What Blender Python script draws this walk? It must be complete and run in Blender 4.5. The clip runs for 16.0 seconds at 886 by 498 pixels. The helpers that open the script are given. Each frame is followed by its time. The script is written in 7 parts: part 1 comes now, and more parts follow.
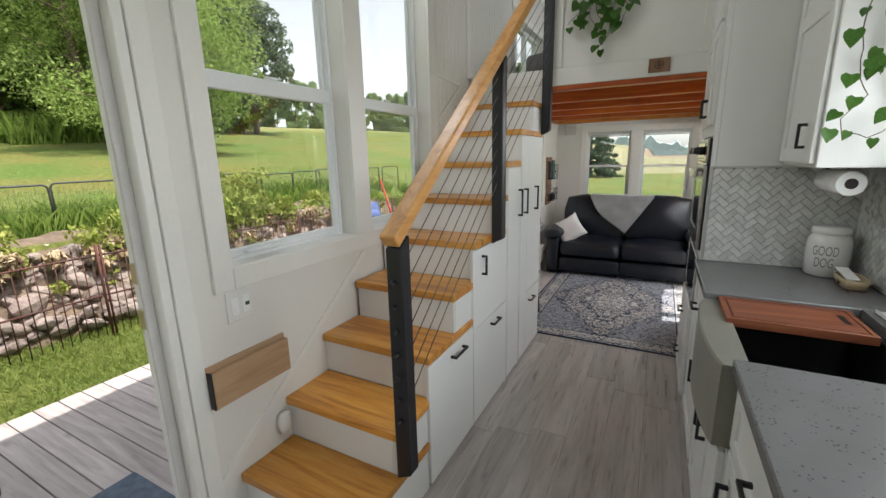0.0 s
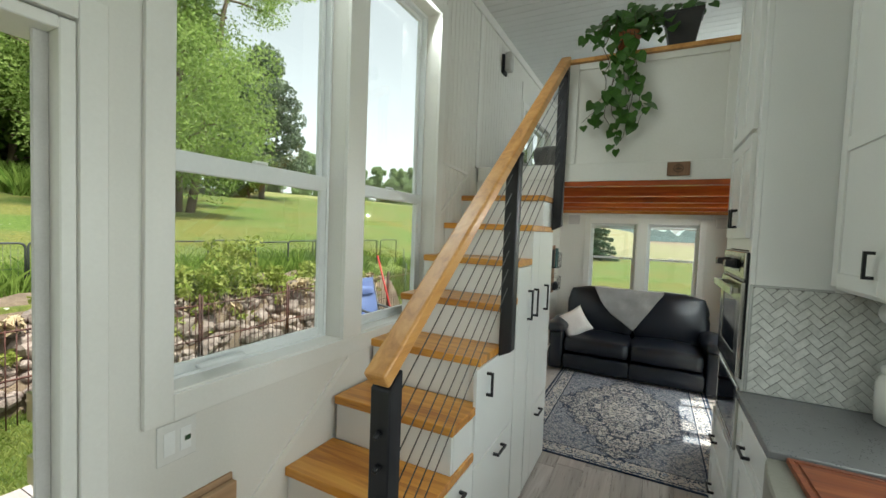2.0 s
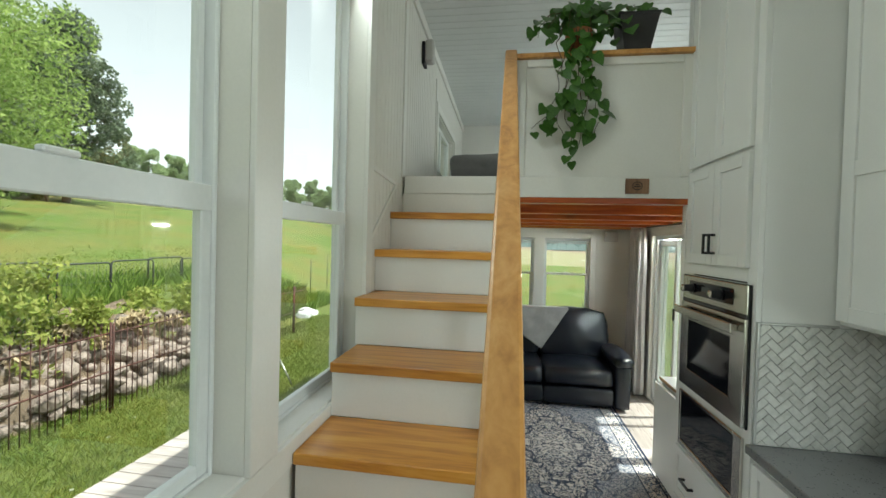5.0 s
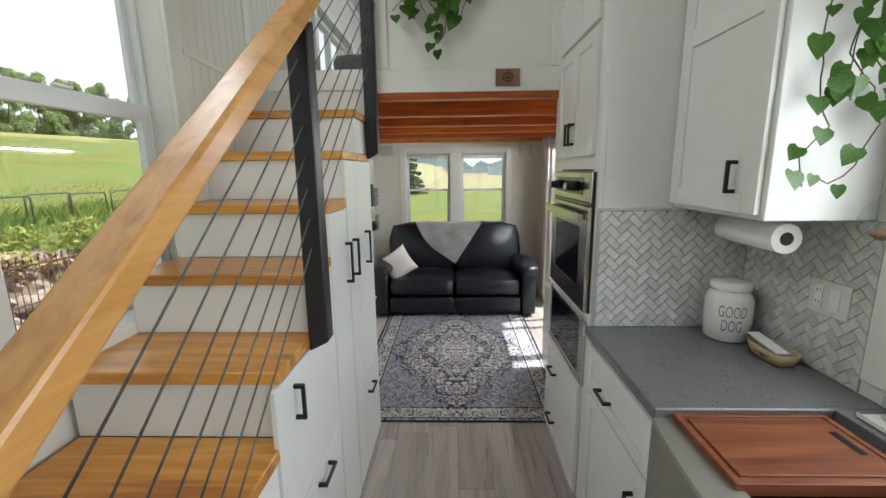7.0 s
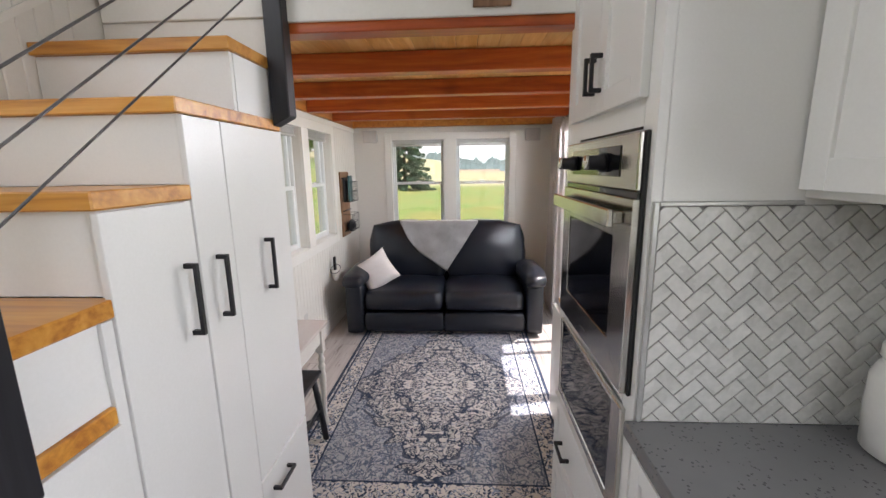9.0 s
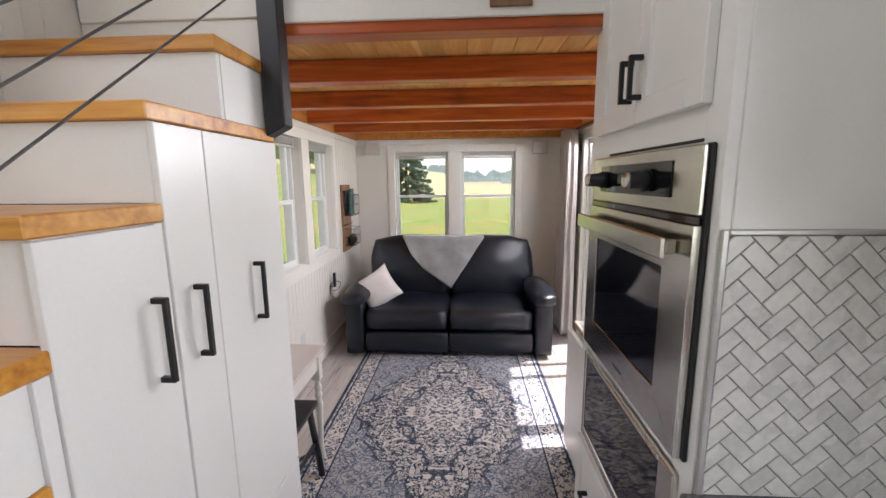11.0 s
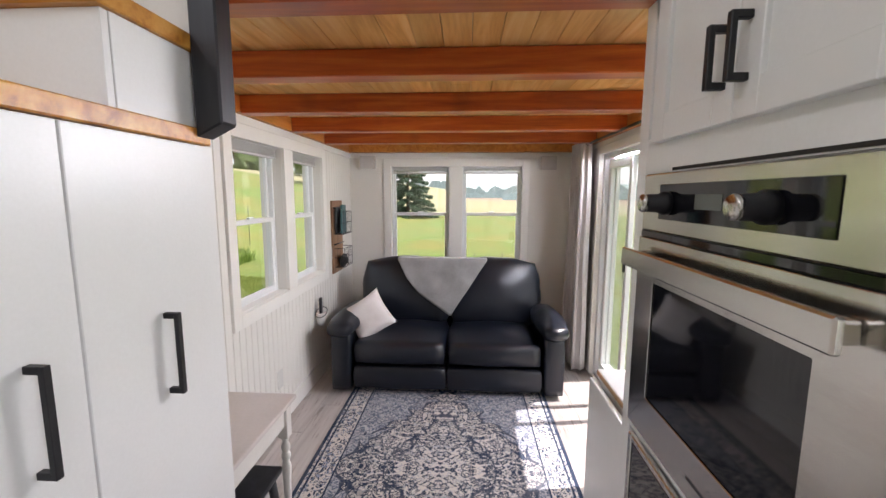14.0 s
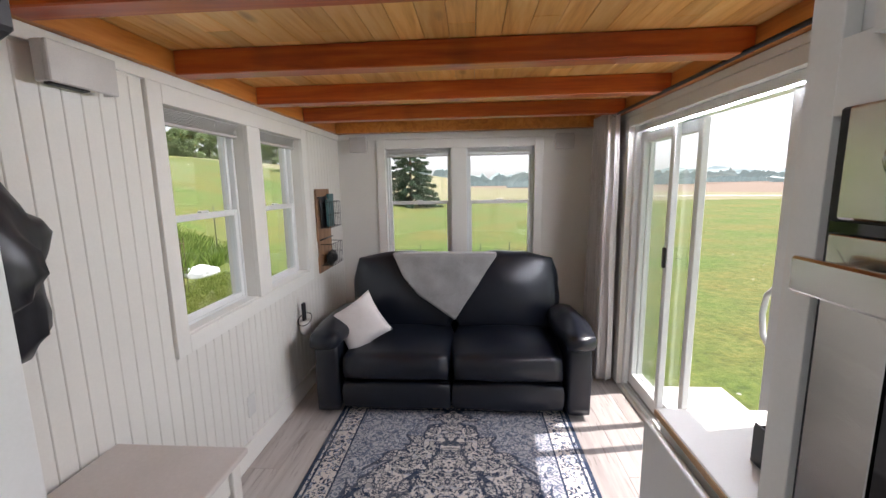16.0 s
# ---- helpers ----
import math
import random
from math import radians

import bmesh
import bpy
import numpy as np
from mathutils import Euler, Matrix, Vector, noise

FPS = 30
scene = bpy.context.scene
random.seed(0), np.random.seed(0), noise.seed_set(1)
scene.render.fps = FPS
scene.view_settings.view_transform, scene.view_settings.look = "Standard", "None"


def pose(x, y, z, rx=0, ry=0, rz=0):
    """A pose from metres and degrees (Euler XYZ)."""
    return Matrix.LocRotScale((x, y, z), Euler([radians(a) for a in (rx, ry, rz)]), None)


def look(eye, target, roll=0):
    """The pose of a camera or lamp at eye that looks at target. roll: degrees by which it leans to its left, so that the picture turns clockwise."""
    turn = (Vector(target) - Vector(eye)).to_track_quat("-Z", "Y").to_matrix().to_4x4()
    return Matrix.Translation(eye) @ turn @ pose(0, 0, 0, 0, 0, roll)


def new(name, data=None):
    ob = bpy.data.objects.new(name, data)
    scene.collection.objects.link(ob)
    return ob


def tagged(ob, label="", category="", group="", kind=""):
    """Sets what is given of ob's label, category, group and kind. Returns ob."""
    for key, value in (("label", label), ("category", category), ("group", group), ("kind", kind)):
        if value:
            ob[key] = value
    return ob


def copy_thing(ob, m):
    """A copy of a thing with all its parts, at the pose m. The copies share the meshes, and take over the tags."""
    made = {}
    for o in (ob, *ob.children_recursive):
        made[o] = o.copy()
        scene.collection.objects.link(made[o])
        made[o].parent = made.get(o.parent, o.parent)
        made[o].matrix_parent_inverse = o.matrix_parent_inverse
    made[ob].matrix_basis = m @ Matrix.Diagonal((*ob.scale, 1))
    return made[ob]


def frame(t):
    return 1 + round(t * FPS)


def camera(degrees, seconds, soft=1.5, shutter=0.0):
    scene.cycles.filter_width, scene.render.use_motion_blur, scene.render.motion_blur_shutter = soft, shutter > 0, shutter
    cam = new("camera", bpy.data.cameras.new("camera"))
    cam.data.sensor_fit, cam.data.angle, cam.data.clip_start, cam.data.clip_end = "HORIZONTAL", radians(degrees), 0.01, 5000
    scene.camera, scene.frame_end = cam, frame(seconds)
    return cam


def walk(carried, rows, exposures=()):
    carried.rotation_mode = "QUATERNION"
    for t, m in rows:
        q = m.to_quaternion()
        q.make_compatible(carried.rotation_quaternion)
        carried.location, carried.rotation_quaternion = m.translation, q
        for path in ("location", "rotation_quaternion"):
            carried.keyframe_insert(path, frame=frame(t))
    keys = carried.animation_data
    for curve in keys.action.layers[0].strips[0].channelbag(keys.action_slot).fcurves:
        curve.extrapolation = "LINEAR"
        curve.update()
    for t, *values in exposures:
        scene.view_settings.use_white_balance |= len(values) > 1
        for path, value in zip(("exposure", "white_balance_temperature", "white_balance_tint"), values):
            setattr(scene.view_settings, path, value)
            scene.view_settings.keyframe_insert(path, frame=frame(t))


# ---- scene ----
cam = camera(94.5, 16.0)
PATH = [
    (0, (0.257, 1.93, 1.493), (-0.653, 3.657, 1.056), -1.3),
    (0.5, (0.281, 1.932, 1.509), (-0.646, 3.672, 1.17), -0.9),
    (1, (0.245, 1.969, 1.524), (-0.664, 3.735, 1.287), 0.2),
    (1.5, (0.166, 2.063, 1.565), (-0.723, 3.848, 1.414), 1.5),
    (2, (0.084, 2.188, 1.612), (-0.829, 3.965, 1.52), 2.2),
    (2.5, (-0.058, 2.357, 1.624), (-0.955, 4.145, 1.588), 3.2),
    (3, (-0.2, 2.543, 1.651), (-1.003, 4.375, 1.653), 3.8),
    (3.2, (-0.278, 2.602, 1.647), (-1.001, 4.466, 1.691), 3.6),
    (5.3, (-0.552, 2.706, 1.711), (-0.765, 4.694, 1.667), 1.1),
    (5.5, (-0.564, 2.718, 1.668), (-0.726, 4.711, 1.614), 0.7),
    (6, (-0.361, 2.719, 1.657), (-0.525, 4.703, 1.464), -0.2),
    (6.5, (-0.192, 2.759, 1.62), (-0.32, 4.732, 1.317), -0.6),
    (7, (-0.092, 2.851, 1.575), (-0.147, 4.814, 1.198), -0.7),
    (7.5, (-0.04, 3.1, 1.553), (-0.078, 5.059, 1.156), -0.5),
    (8, (0.009, 3.322, 1.526), (-0.053, 5.278, 1.115), -0.8),
    (8.5, (0.096, 3.505, 1.511), (0.003, 5.463, 1.112), -0.9),
    (9, (0.104, 3.658, 1.492), (-0.006, 5.616, 1.1), -0.9),
    (9.2, (0.1, 3.711, 1.509), (-0.023, 5.664, 1.1), -1.0),
    (11.5, (0.06, 3.878, 1.503), (-0.054, 5.849, 1.184), -0.5),
    (12, (0.088, 3.958, 1.508), (-0.048, 5.929, 1.197), -0.9),
    (12.5, (0.031, 3.954, 1.497), (-0.089, 5.929, 1.207), -0.6),
    (13, (0.049, 4.016, 1.505), (-0.067, 5.994, 1.238), -0.4),
    (13.5, (0.072, 4.084, 1.497), (-0.055, 6.063, 1.235), -0.5),
    (14, (0.057, 4.18, 1.512), (-0.062, 6.16, 1.251), 0.2),
    (14.5, (0.038, 4.259, 1.506), (-0.088, 6.238, 1.247), -0.7),
    (15, (0.034, 4.353, 1.5), (-0.097, 6.33, 1.228), -0.7),
    (15.5, (-0.003, 4.557, 1.478), (-0.114, 6.535, 1.205), -0.2),
    (16, (0.049, 4.669, 1.482), (-0.094, 6.639, 1.169), -1.0),
]
walk(cam, [(t, look(eye, target, roll)) for t, eye, target, roll in PATH], [(0, 0.87, 6500, 10), (3, 0.92, 6500, -4), (5.5, 0.95, 6450, -2), (6.5, 1.0, 6420, 4), (7.5, 1.15, 6450, 12), (9, 1.35, 6500, 18), (12.5, 1.35, 6550, 20), (14.5, 1.25, 6450, 20), (16, 0.95, 6350, 18)])
# world, sun, exposure
SUN_EL, SUN_AZ = 64.0, 80.0        # azimuth: degrees from +y towards +x, where the sun stands
world = bpy.data.worlds.new("world")
scene.world = world
world.use_nodes = True
wn = world.node_tree.nodes
sky = wn.new("ShaderNodeTexSky")
sky.sky_type = "NISHITA"
sky.sun_disc = False
sky.sun_elevation = radians(SUN_EL)
sky.sun_rotation = radians(SUN_AZ)
sky.air_density, sky.dust_density, sky.ozone_density = 1.0, 1.5, 0.8
hz = wn.new("ShaderNodeHueSaturation")
hz.inputs["Saturation"].default_value, hz.inputs["Value"].default_value = 0.22, 1.05
world.node_tree.links.new(sky.outputs["Color"], hz.inputs["Color"])
world.node_tree.links.new(hz.outputs["Color"], wn["Background"].inputs["Color"])
wn["Background"].inputs["Strength"].default_value = 0.15
sun = new("sun", bpy.data.lights.new("sun", "SUN"))
sun.data.energy, sun.data.angle, sun.data.color = 4.0, radians(0.6), (1.0, 0.95, 0.87)
sdir = Vector((math.sin(radians(SUN_AZ)) * math.cos(radians(SUN_EL)), math.cos(radians(SUN_AZ)) * math.cos(radians(SUN_EL)), math.sin(radians(SUN_EL))))
sun.matrix_world = look(sdir * 50, (0, 0, 0))


def daylight(x, y, z, wy, wz, tx, power, ty=0.0):
    """An area lamp in a window's opening, standing in for the sky's light."""
    li = bpy.data.lights.new("window_daylight", "AREA")
    li.shape, li.size, li.size_y = "RECTANGLE", wy, wz
    li.energy, li.color = power, (0.93, 0.97, 1.0)
    ob = new("window_daylight", li)
    ob.matrix_world = look((x, y, z), (x + tx, y + ty, z - 0.35))
    return ob


# lamp in an unseen, added kitchen window, to brighten the room
daylight(1.20, 1.7, 1.7, 0.95, 1.1, -1, 8)
daylight(-1.21, 3.68, 2.87, 1.5, 0.12, 1, 5.5)
daylight(1.24, 3.45, 1.55, 0.85, 0.95, -1, 7)
# lamp in the unseen, added east loft window, to brighten the loft
daylight(1.20, 6.87, 2.6, 1.1, 0.45, -1, 12)
for x, y, z, w, tx, ty, power in ((1.16, 6.62, 1.81, 1.5, -1, 0, 118),):
    head = daylight(x, y, z, w, 0.04, tx, power)
    head.matrix_world = look((x, y, z), (x + tx, y + ty, z - 0.12))


# ---- materials ----
def nodes_of(name):
    m = bpy.data.materials.new(name)
    m.use_nodes = True
    nt = m.node_tree
    return m, nt, nt.nodes["Principled BSDF"]


def nd(nt, kind, **props):
    n = nt.nodes.new("ShaderNode" + kind)
    for k, v in props.items():
        n.inputs[k.replace("_", " ")].default_value = v
    return n


def coords(nt, scale=(1, 1, 1), jitter=True, space="Object"):
    tc = nd(nt, "TexCoord")
    mp = nd(nt, "Mapping", Scale=scale)
    if jitter:
        oi = nd(nt, "ObjectInfo")
        mul = nt.nodes.new("ShaderNodeVectorMath")
        mul.operation = "SCALE"
        mul.inputs[0].default_value = (17.3, 31.7, 23.1)
        nt.links.new(oi.outputs["Random"], mul.inputs["Scale"])
        nt.links.new(mul.outputs[0], mp.inputs["Location"])
    nt.links.new(tc.outputs[space], mp.inputs["Vector"])
    return mp.outputs["Vector"]


def ramp(nt, fac, stops):
    r = nt.nodes.new("ShaderNodeValToRGB")
    el = r.color_ramp.elements
    while len(el) < len(stops):
        el.new(0.5)
    for e, (p, c) in zip(el, stops):
        e.position = p
        e.color = (*c, 1) if len(c) == 3 else c
    nt.links.new(fac, r.inputs["Fac"])
    return r.outputs["Color"]


def maths(nt, op, a, b=None, c=None):
    n = nt.nodes.new("ShaderNodeMath")
    n.operation = op
    for i, v in enumerate((a, b, c)):
        if v is None:
            continue
        if isinstance(v, (int, float)):
            n.inputs[i].default_value = v
        else:
            nt.links.new(v, n.inputs[i])
    return n.outputs[0]


def blend(nt, fac, a, b, mode="MIX"):
    n = nt.nodes.new("ShaderNodeMixRGB")
    n.blend_type = mode
    for i, v in enumerate((fac, a, b)):
        if isinstance(v, (int, float)):
            n.inputs[i].default_value = v
        elif isinstance(v, tuple):
            n.inputs[i].default_value = (*v, 1)
        else:
            nt.links.new(v, n.inputs[i])
    return n.outputs[0]


def bump(nt, bsdf, height, strength=0.2, dist=0.002):
    b = nd(nt, "Bump", Strength=strength, Distance=dist)
    nt.links.new(height, b.inputs["Height"])
    nt.links.new(b.outputs["Normal"], bsdf.inputs["Normal"])


def surface(name, a, b, rough=0.5, scale=6.0, fine=60.0, metal=0.0, relief=0.15, stretch=(1, 1, 1), rvar=0.1, dist=0.002, coat=0.0, sheen=0.0):
    """A surface that drifts between two close colours at two scales."""
    m, nt, bs = nodes_of(name)
    v = coords(nt, stretch)
    n1 = nd(nt, "TexNoise", Scale=scale, Detail=4.0)
    n2 = nd(nt, "TexNoise", Scale=fine, Detail=3.0)
    for n in (n1, n2):
        nt.links.new(v, n.inputs["Vector"])
    f = maths(nt, "ADD", maths(nt, "MULTIPLY", n1.outputs["Fac"], 0.65), maths(nt, "MULTIPLY", n2.outputs["Fac"], 0.35))
    nt.links.new(ramp(nt, f, [(0.35, a), (0.65, b)]), bs.inputs["Base Color"])
    nt.links.new(maths(nt, "ADD", maths(nt, "MULTIPLY", n1.outputs["Fac"], rvar), rough - rvar / 2), bs.inputs["Roughness"])
    bs.inputs["Metallic"].default_value = metal
    bs.inputs["Coat Weight"].default_value = coat
    bs.inputs["Sheen Weight"].default_value = sheen
    bump(nt, bs, n2.outputs["Fac"], relief, dist)
    return m


def wood(name, dark, mid, light, axis="x", rough=0.4, knots=0.5, coat=0.0, var=0.35, scale=1.0):
    """Boards with long grain along one axis, knots and a shade of their own."""
    m, nt, bs = nodes_of(name)
    long, cross = 0.55 * scale, 7.0 * scale
    sc = {"x": (long, cross, cross), "y": (cross, long, cross), "z": (cross, cross, long)}[axis]
    v = coords(nt, sc)
    grain = nd(nt, "TexNoise", Scale=2.0, Detail=7.0, Roughness=0.6, Distortion=1.2)
    fine = nd(nt, "TexNoise", Scale=11.0, Detail=4.0)
    ks = {"x": (2.4, 6, 1), "y": (6, 2.4, 1), "z": (5, 5, 1.6)}[axis]
    vk = coords(nt, tuple(s * scale for s in ks))
    kn = nd(nt, "TexVoronoi", Scale=1.0)
    nt.links.new(v, grain.inputs["Vector"])
    nt.links.new(v, fine.inputs["Vector"])
    nt.links.new(vk, kn.inputs["Vector"])
    f = maths(nt, "ADD", maths(nt, "MULTIPLY", grain.outputs["Fac"], 0.75), maths(nt, "MULTIPLY", fine.outputs["Fac"], 0.25))
    col = ramp(nt, f, [(0.34, dark), (0.5, mid), (0.66, light)])
    kf = ramp(nt, kn.outputs["Distance"], [(0.05, (knots, knots, knots)), (0.16, (0, 0, 0))])
    col = blend(nt, kf, col, tuple(c * 0.35 for c in dark))
    oi = nd(nt, "ObjectInfo")
    geo = nd(nt, "NewGeometry")
    rnd = maths(nt, "FRACT", maths(nt, "ADD", oi.outputs["Random"], geo.outputs["Random Per Island"]))
    g = maths(nt, "ADD", maths(nt, "MULTIPLY", rnd, var), 1.0 - var / 2)
    hsv = nd(nt, "HueSaturation")
    nt.links.new(col, hsv.inputs["Color"])
    nt.links.new(g, hsv.inputs["Value"])
    nt.links.new(hsv.outputs["Color"], bs.inputs["Base Color"])
    nt.links.new(maths(nt, "ADD", maths(nt, "MULTIPLY", fine.outputs["Fac"], 0.2), rough - 0.1), bs.inputs["Roughness"])
    bs.inputs["Coat Weight"].default_value = coat
    bs.inputs["Coat Roughness"].default_value = 0.25
    bump(nt, bs, f, 0.15, 0.001)
    return m


def plain(name, col, rough=0.5, metal=0.0, emit=0.0):
    m, nt, bs = nodes_of(name)
    bs.inputs["Base Color"].default_value = (*col, 1)
    bs.inputs["Roughness"].default_value = rough
    bs.inputs["Metallic"].default_value = metal
    if emit:
        bs.inputs["Emission Color"].default_value = (*col, 1)
        bs.inputs["Emission Strength"].default_value = emit
    return m


def pane_glass(name, tint=(0.97, 0.985, 0.975)):
    m = bpy.data.materials.new(name)
    m.use_nodes = True
    nt = m.node_tree
    nt.nodes.clear()
    out = nd(nt, "OutputMaterial")
    tr = nd(nt, "BsdfTransparent", Color=(*tint, 1))
    gl = nd(nt, "BsdfGlossy", Roughness=0.02)
    fr = nd(nt, "LayerWeight", Blend=0.5)
    mx = nd(nt, "MixShader")
    nt.links.new(maths(nt, "ADD", maths(nt, "MULTIPLY", maths(nt, "POWER", fr.outputs["Facing"], 5.0), 0.8), 0.05), mx.inputs[0])
    nt.links.new(tr.outputs[0], mx.inputs[1])
    nt.links.new(gl.outputs[0], mx.inputs[2])
    nt.links.new(mx.outputs[0], out.inputs[0])
    return m


M_WALL = surface("wall_paint_warm_white", (0.72, 0.70, 0.655), (0.77, 0.75, 0.70), 0.55, 2.0, 120, relief=0.08)
M_TRIM = surface("trim_paint_white", (0.76, 0.745, 0.70), (0.81, 0.795, 0.755), 0.4, 3.0, 90, relief=0.06)
M_CEIL = surface("ceiling_paint_white", (0.74, 0.75, 0.74), (0.79, 0.80, 0.79), 0.5, 3.0, 90, relief=0.06)
M_CAB = surface("cabinet_paint_white", (0.755, 0.755, 0.735), (0.80, 0.80, 0.785), 0.33, 2.0, 150, relief=0.05)
M_VINYL = surface("window_vinyl_white", (0.74, 0.76, 0.76), (0.79, 0.81, 0.81), 0.35, 5.0, 80, relief=0.03)
M_TREAD = wood("honey_pine", (0.36, 0.12, 0.012), (0.60, 0.26, 0.036), (0.72, 0.37, 0.075), "x", 0.36, 0.6, 0.25, 0.3)
M_TREADY = wood("honey_pine_lengthwise", (0.36, 0.12, 0.012), (0.60, 0.26, 0.036), (0.72, 0.37, 0.075), "y", 0.36, 0.6, 0.25, 0.2)
M_RAIL = wood("light_pine_rail", (0.43, 0.19, 0.045), (0.59, 0.29, 0.08), (0.68, 0.37, 0.13), "y", 0.38, 0.25, 0.2, 0.1)
M_BEAM = wood("red_stained_beam", (0.30, 0.045, 0.007), (0.45, 0.085, 0.012), (0.55, 0.14, 0.022), "x", 0.38, 0.4, 0.2, 0.25)
M_LEDGER = wood("orange_stained_ledger", (0.36, 0.11, 0.02), (0.52, 0.19, 0.035), (0.6, 0.25, 0.06), "y", 0.38, 0.4, 0.2, 0.15)
M_PLANK = wood("pine_ceiling_plank", (0.60, 0.25, 0.05), (0.80, 0.42, 0.125), (0.88, 0.56, 0.23), "y", 0.4, 0.7, 0.2, 0.32)
M_FLOOR = wood("grey_oak_laminate", (0.31, 0.275, 0.26), (0.42, 0.38, 0.36), (0.51, 0.47, 0.45), "y", 0.30, 0.15, 0.0, 0.3, 0.8)
M_GAP = plain("dark_joint", (0.03, 0.025, 0.022), 0.8)
M_GROUT = surface("grey_grout", (0.20, 0.195, 0.185), (0.27, 0.265, 0.25), 0.85, 8, 200)
M_TILE = surface("pale_marble_tile", (0.50, 0.51, 0.485), (0.70, 0.70, 0.67), 0.28, 9, 70, relief=0.05, rvar=0.15)
M_BLACK = surface("matt_black_metal", (0.012, 0.012, 0.014), (0.022, 0.022, 0.026), 0.42, 10, 200, metal=0.3, relief=0.05)
M_POST = wood("black_stained_post", (0.008, 0.008, 0.011), (0.014, 0.014, 0.018), (0.026, 0.026, 0.034), "z", 0.4, 0.2, 0.0, 0.1)
M_STEEL = surface("brushed_stainless", (0.50, 0.48, 0.45), (0.60, 0.58, 0.55), 0.20, 2, 40, metal=1.0, relief=0.0, stretch=(1, 1, 9), rvar=0.03)
M_CABLE = surface("steel_cable", (0.10, 0.10, 0.10), (0.16, 0.16, 0.16), 0.4, 30, 300, metal=0.8)
M_DARKGL = plain("dark_oven_glass", (0.006, 0.006, 0.008), 0.05)
M_LEATHER = surface("black_leather", (0.005, 0.007, 0.013), (0.009, 0.012, 0.021), 0.31, 5, 230, relief=0.25, rvar=0.08, dist=0.001)
M_THROW = surface("grey_fleece", (0.20, 0.195, 0.20), (0.30, 0.295, 0.30), 0.9, 7, 160, relief=0.6, sheen=0.6, dist=0.004)
M_PILLOW = surface("white_plush", (0.70, 0.66, 0.65), (0.80, 0.77, 0.76), 0.9, 9, 180, relief=0.7, sheen=0.5, dist=0.005)
M_CURTAIN = surface("grey_curtain_cloth", (0.52, 0.49, 0.49), (0.62, 0.59, 0.585), 0.85, 5, 250, relief=0.3, sheen=0.2)
M_GLASS = pane_glass("window_glass")
M_CERAMIC = surface("white_ceramic", (0.72, 0.71, 0.68), (0.79, 0.78, 0.75), 0.2, 4, 50, relief=0.03)
M_PAPER = surface("white_paper", (0.78, 0.78, 0.77), (0.84, 0.84, 0.83), 0.9, 20, 220, relief=0.2)
M_CARD = wood("brown_cardboard", (0.36, 0.22, 0.12), (0.44, 0.28, 0.16), (0.50, 0.33, 0.20), "y", 0.75, 0.0, 0.0, 0.05)
M_WOODBRD = wood("reddish_cutting_board", (0.13, 0.035, 0.016), (0.22, 0.065, 0.028), (0.31, 0.11, 0.05), "x", 0.45, 0.0, 0.1, 0.1)
M_BASKETW = wood("rustic_board", (0.16, 0.08, 0.04), (0.26, 0.14, 0.075), (0.34, 0.20, 0.12), "z", 0.6, 0.4, 0.0, 0.2)
M_SPKR = surface("warm_grey_sconce", (0.52, 0.50, 0.48), (0.60, 0.58, 0.56), 0.5, 10, 200)
M_LEAF = surface("pothos_leaf", (0.016, 0.06, 0.008), (0.08, 0.19, 0.025), 0.35, 14, 60, relief=0.1)
M_VINE = plain("brown_green_vine", (0.09, 0.06, 0.03), 0.6)
M_SINK = surface("bronze_grey_sink_apron", (0.23, 0.225, 0.19), (0.29, 0.28, 0.245), 0.4, 4, 120, metal=0.3, relief=0.05)


def counter_material():
    m, nt, bs = nodes_of("grey_speckled_quartz")
    v = coords(nt, (1, 1, 1), False)
    n1 = nd(nt, "TexNoise", Scale=5.0, Detail=6.0, Roughness=0.7)
    vo = nd(nt, "TexVoronoi", Scale=95.0)
    n3 = nd(nt, "TexNoise", Scale=28.0, Detail=3.0)
    for n in (n1, vo, n3):
        nt.links.new(v, n.inputs["Vector"])
    base = ramp(nt, n1.outputs["Fac"], [(0.3, (0.148, 0.149, 0.150)), (0.7, (0.168, 0.168, 0.172))])
    pit = maths(nt, "MULTIPLY", maths(nt, "LESS_THAN", vo.outputs["Distance"], 0.27), maths(nt, "GREATER_THAN", n3.outputs["Fac"], 0.53))
    col = blend(nt, maths(nt, "MULTIPLY", pit, 0.75), base, (0.05, 0.05, 0.055))
    nt.links.new(col, bs.inputs["Base Color"])
    nt.links.new(maths(nt, "ADD", maths(nt, "MULTIPLY", n1.outputs["Fac"], 0.04), 0.24), bs.inputs["Roughness"])
    bump(nt, bs, maths(nt, "SUBTRACT", 1.0, pit), 0.2, 0.0008)
    return m


M_COUNTER = counter_material()


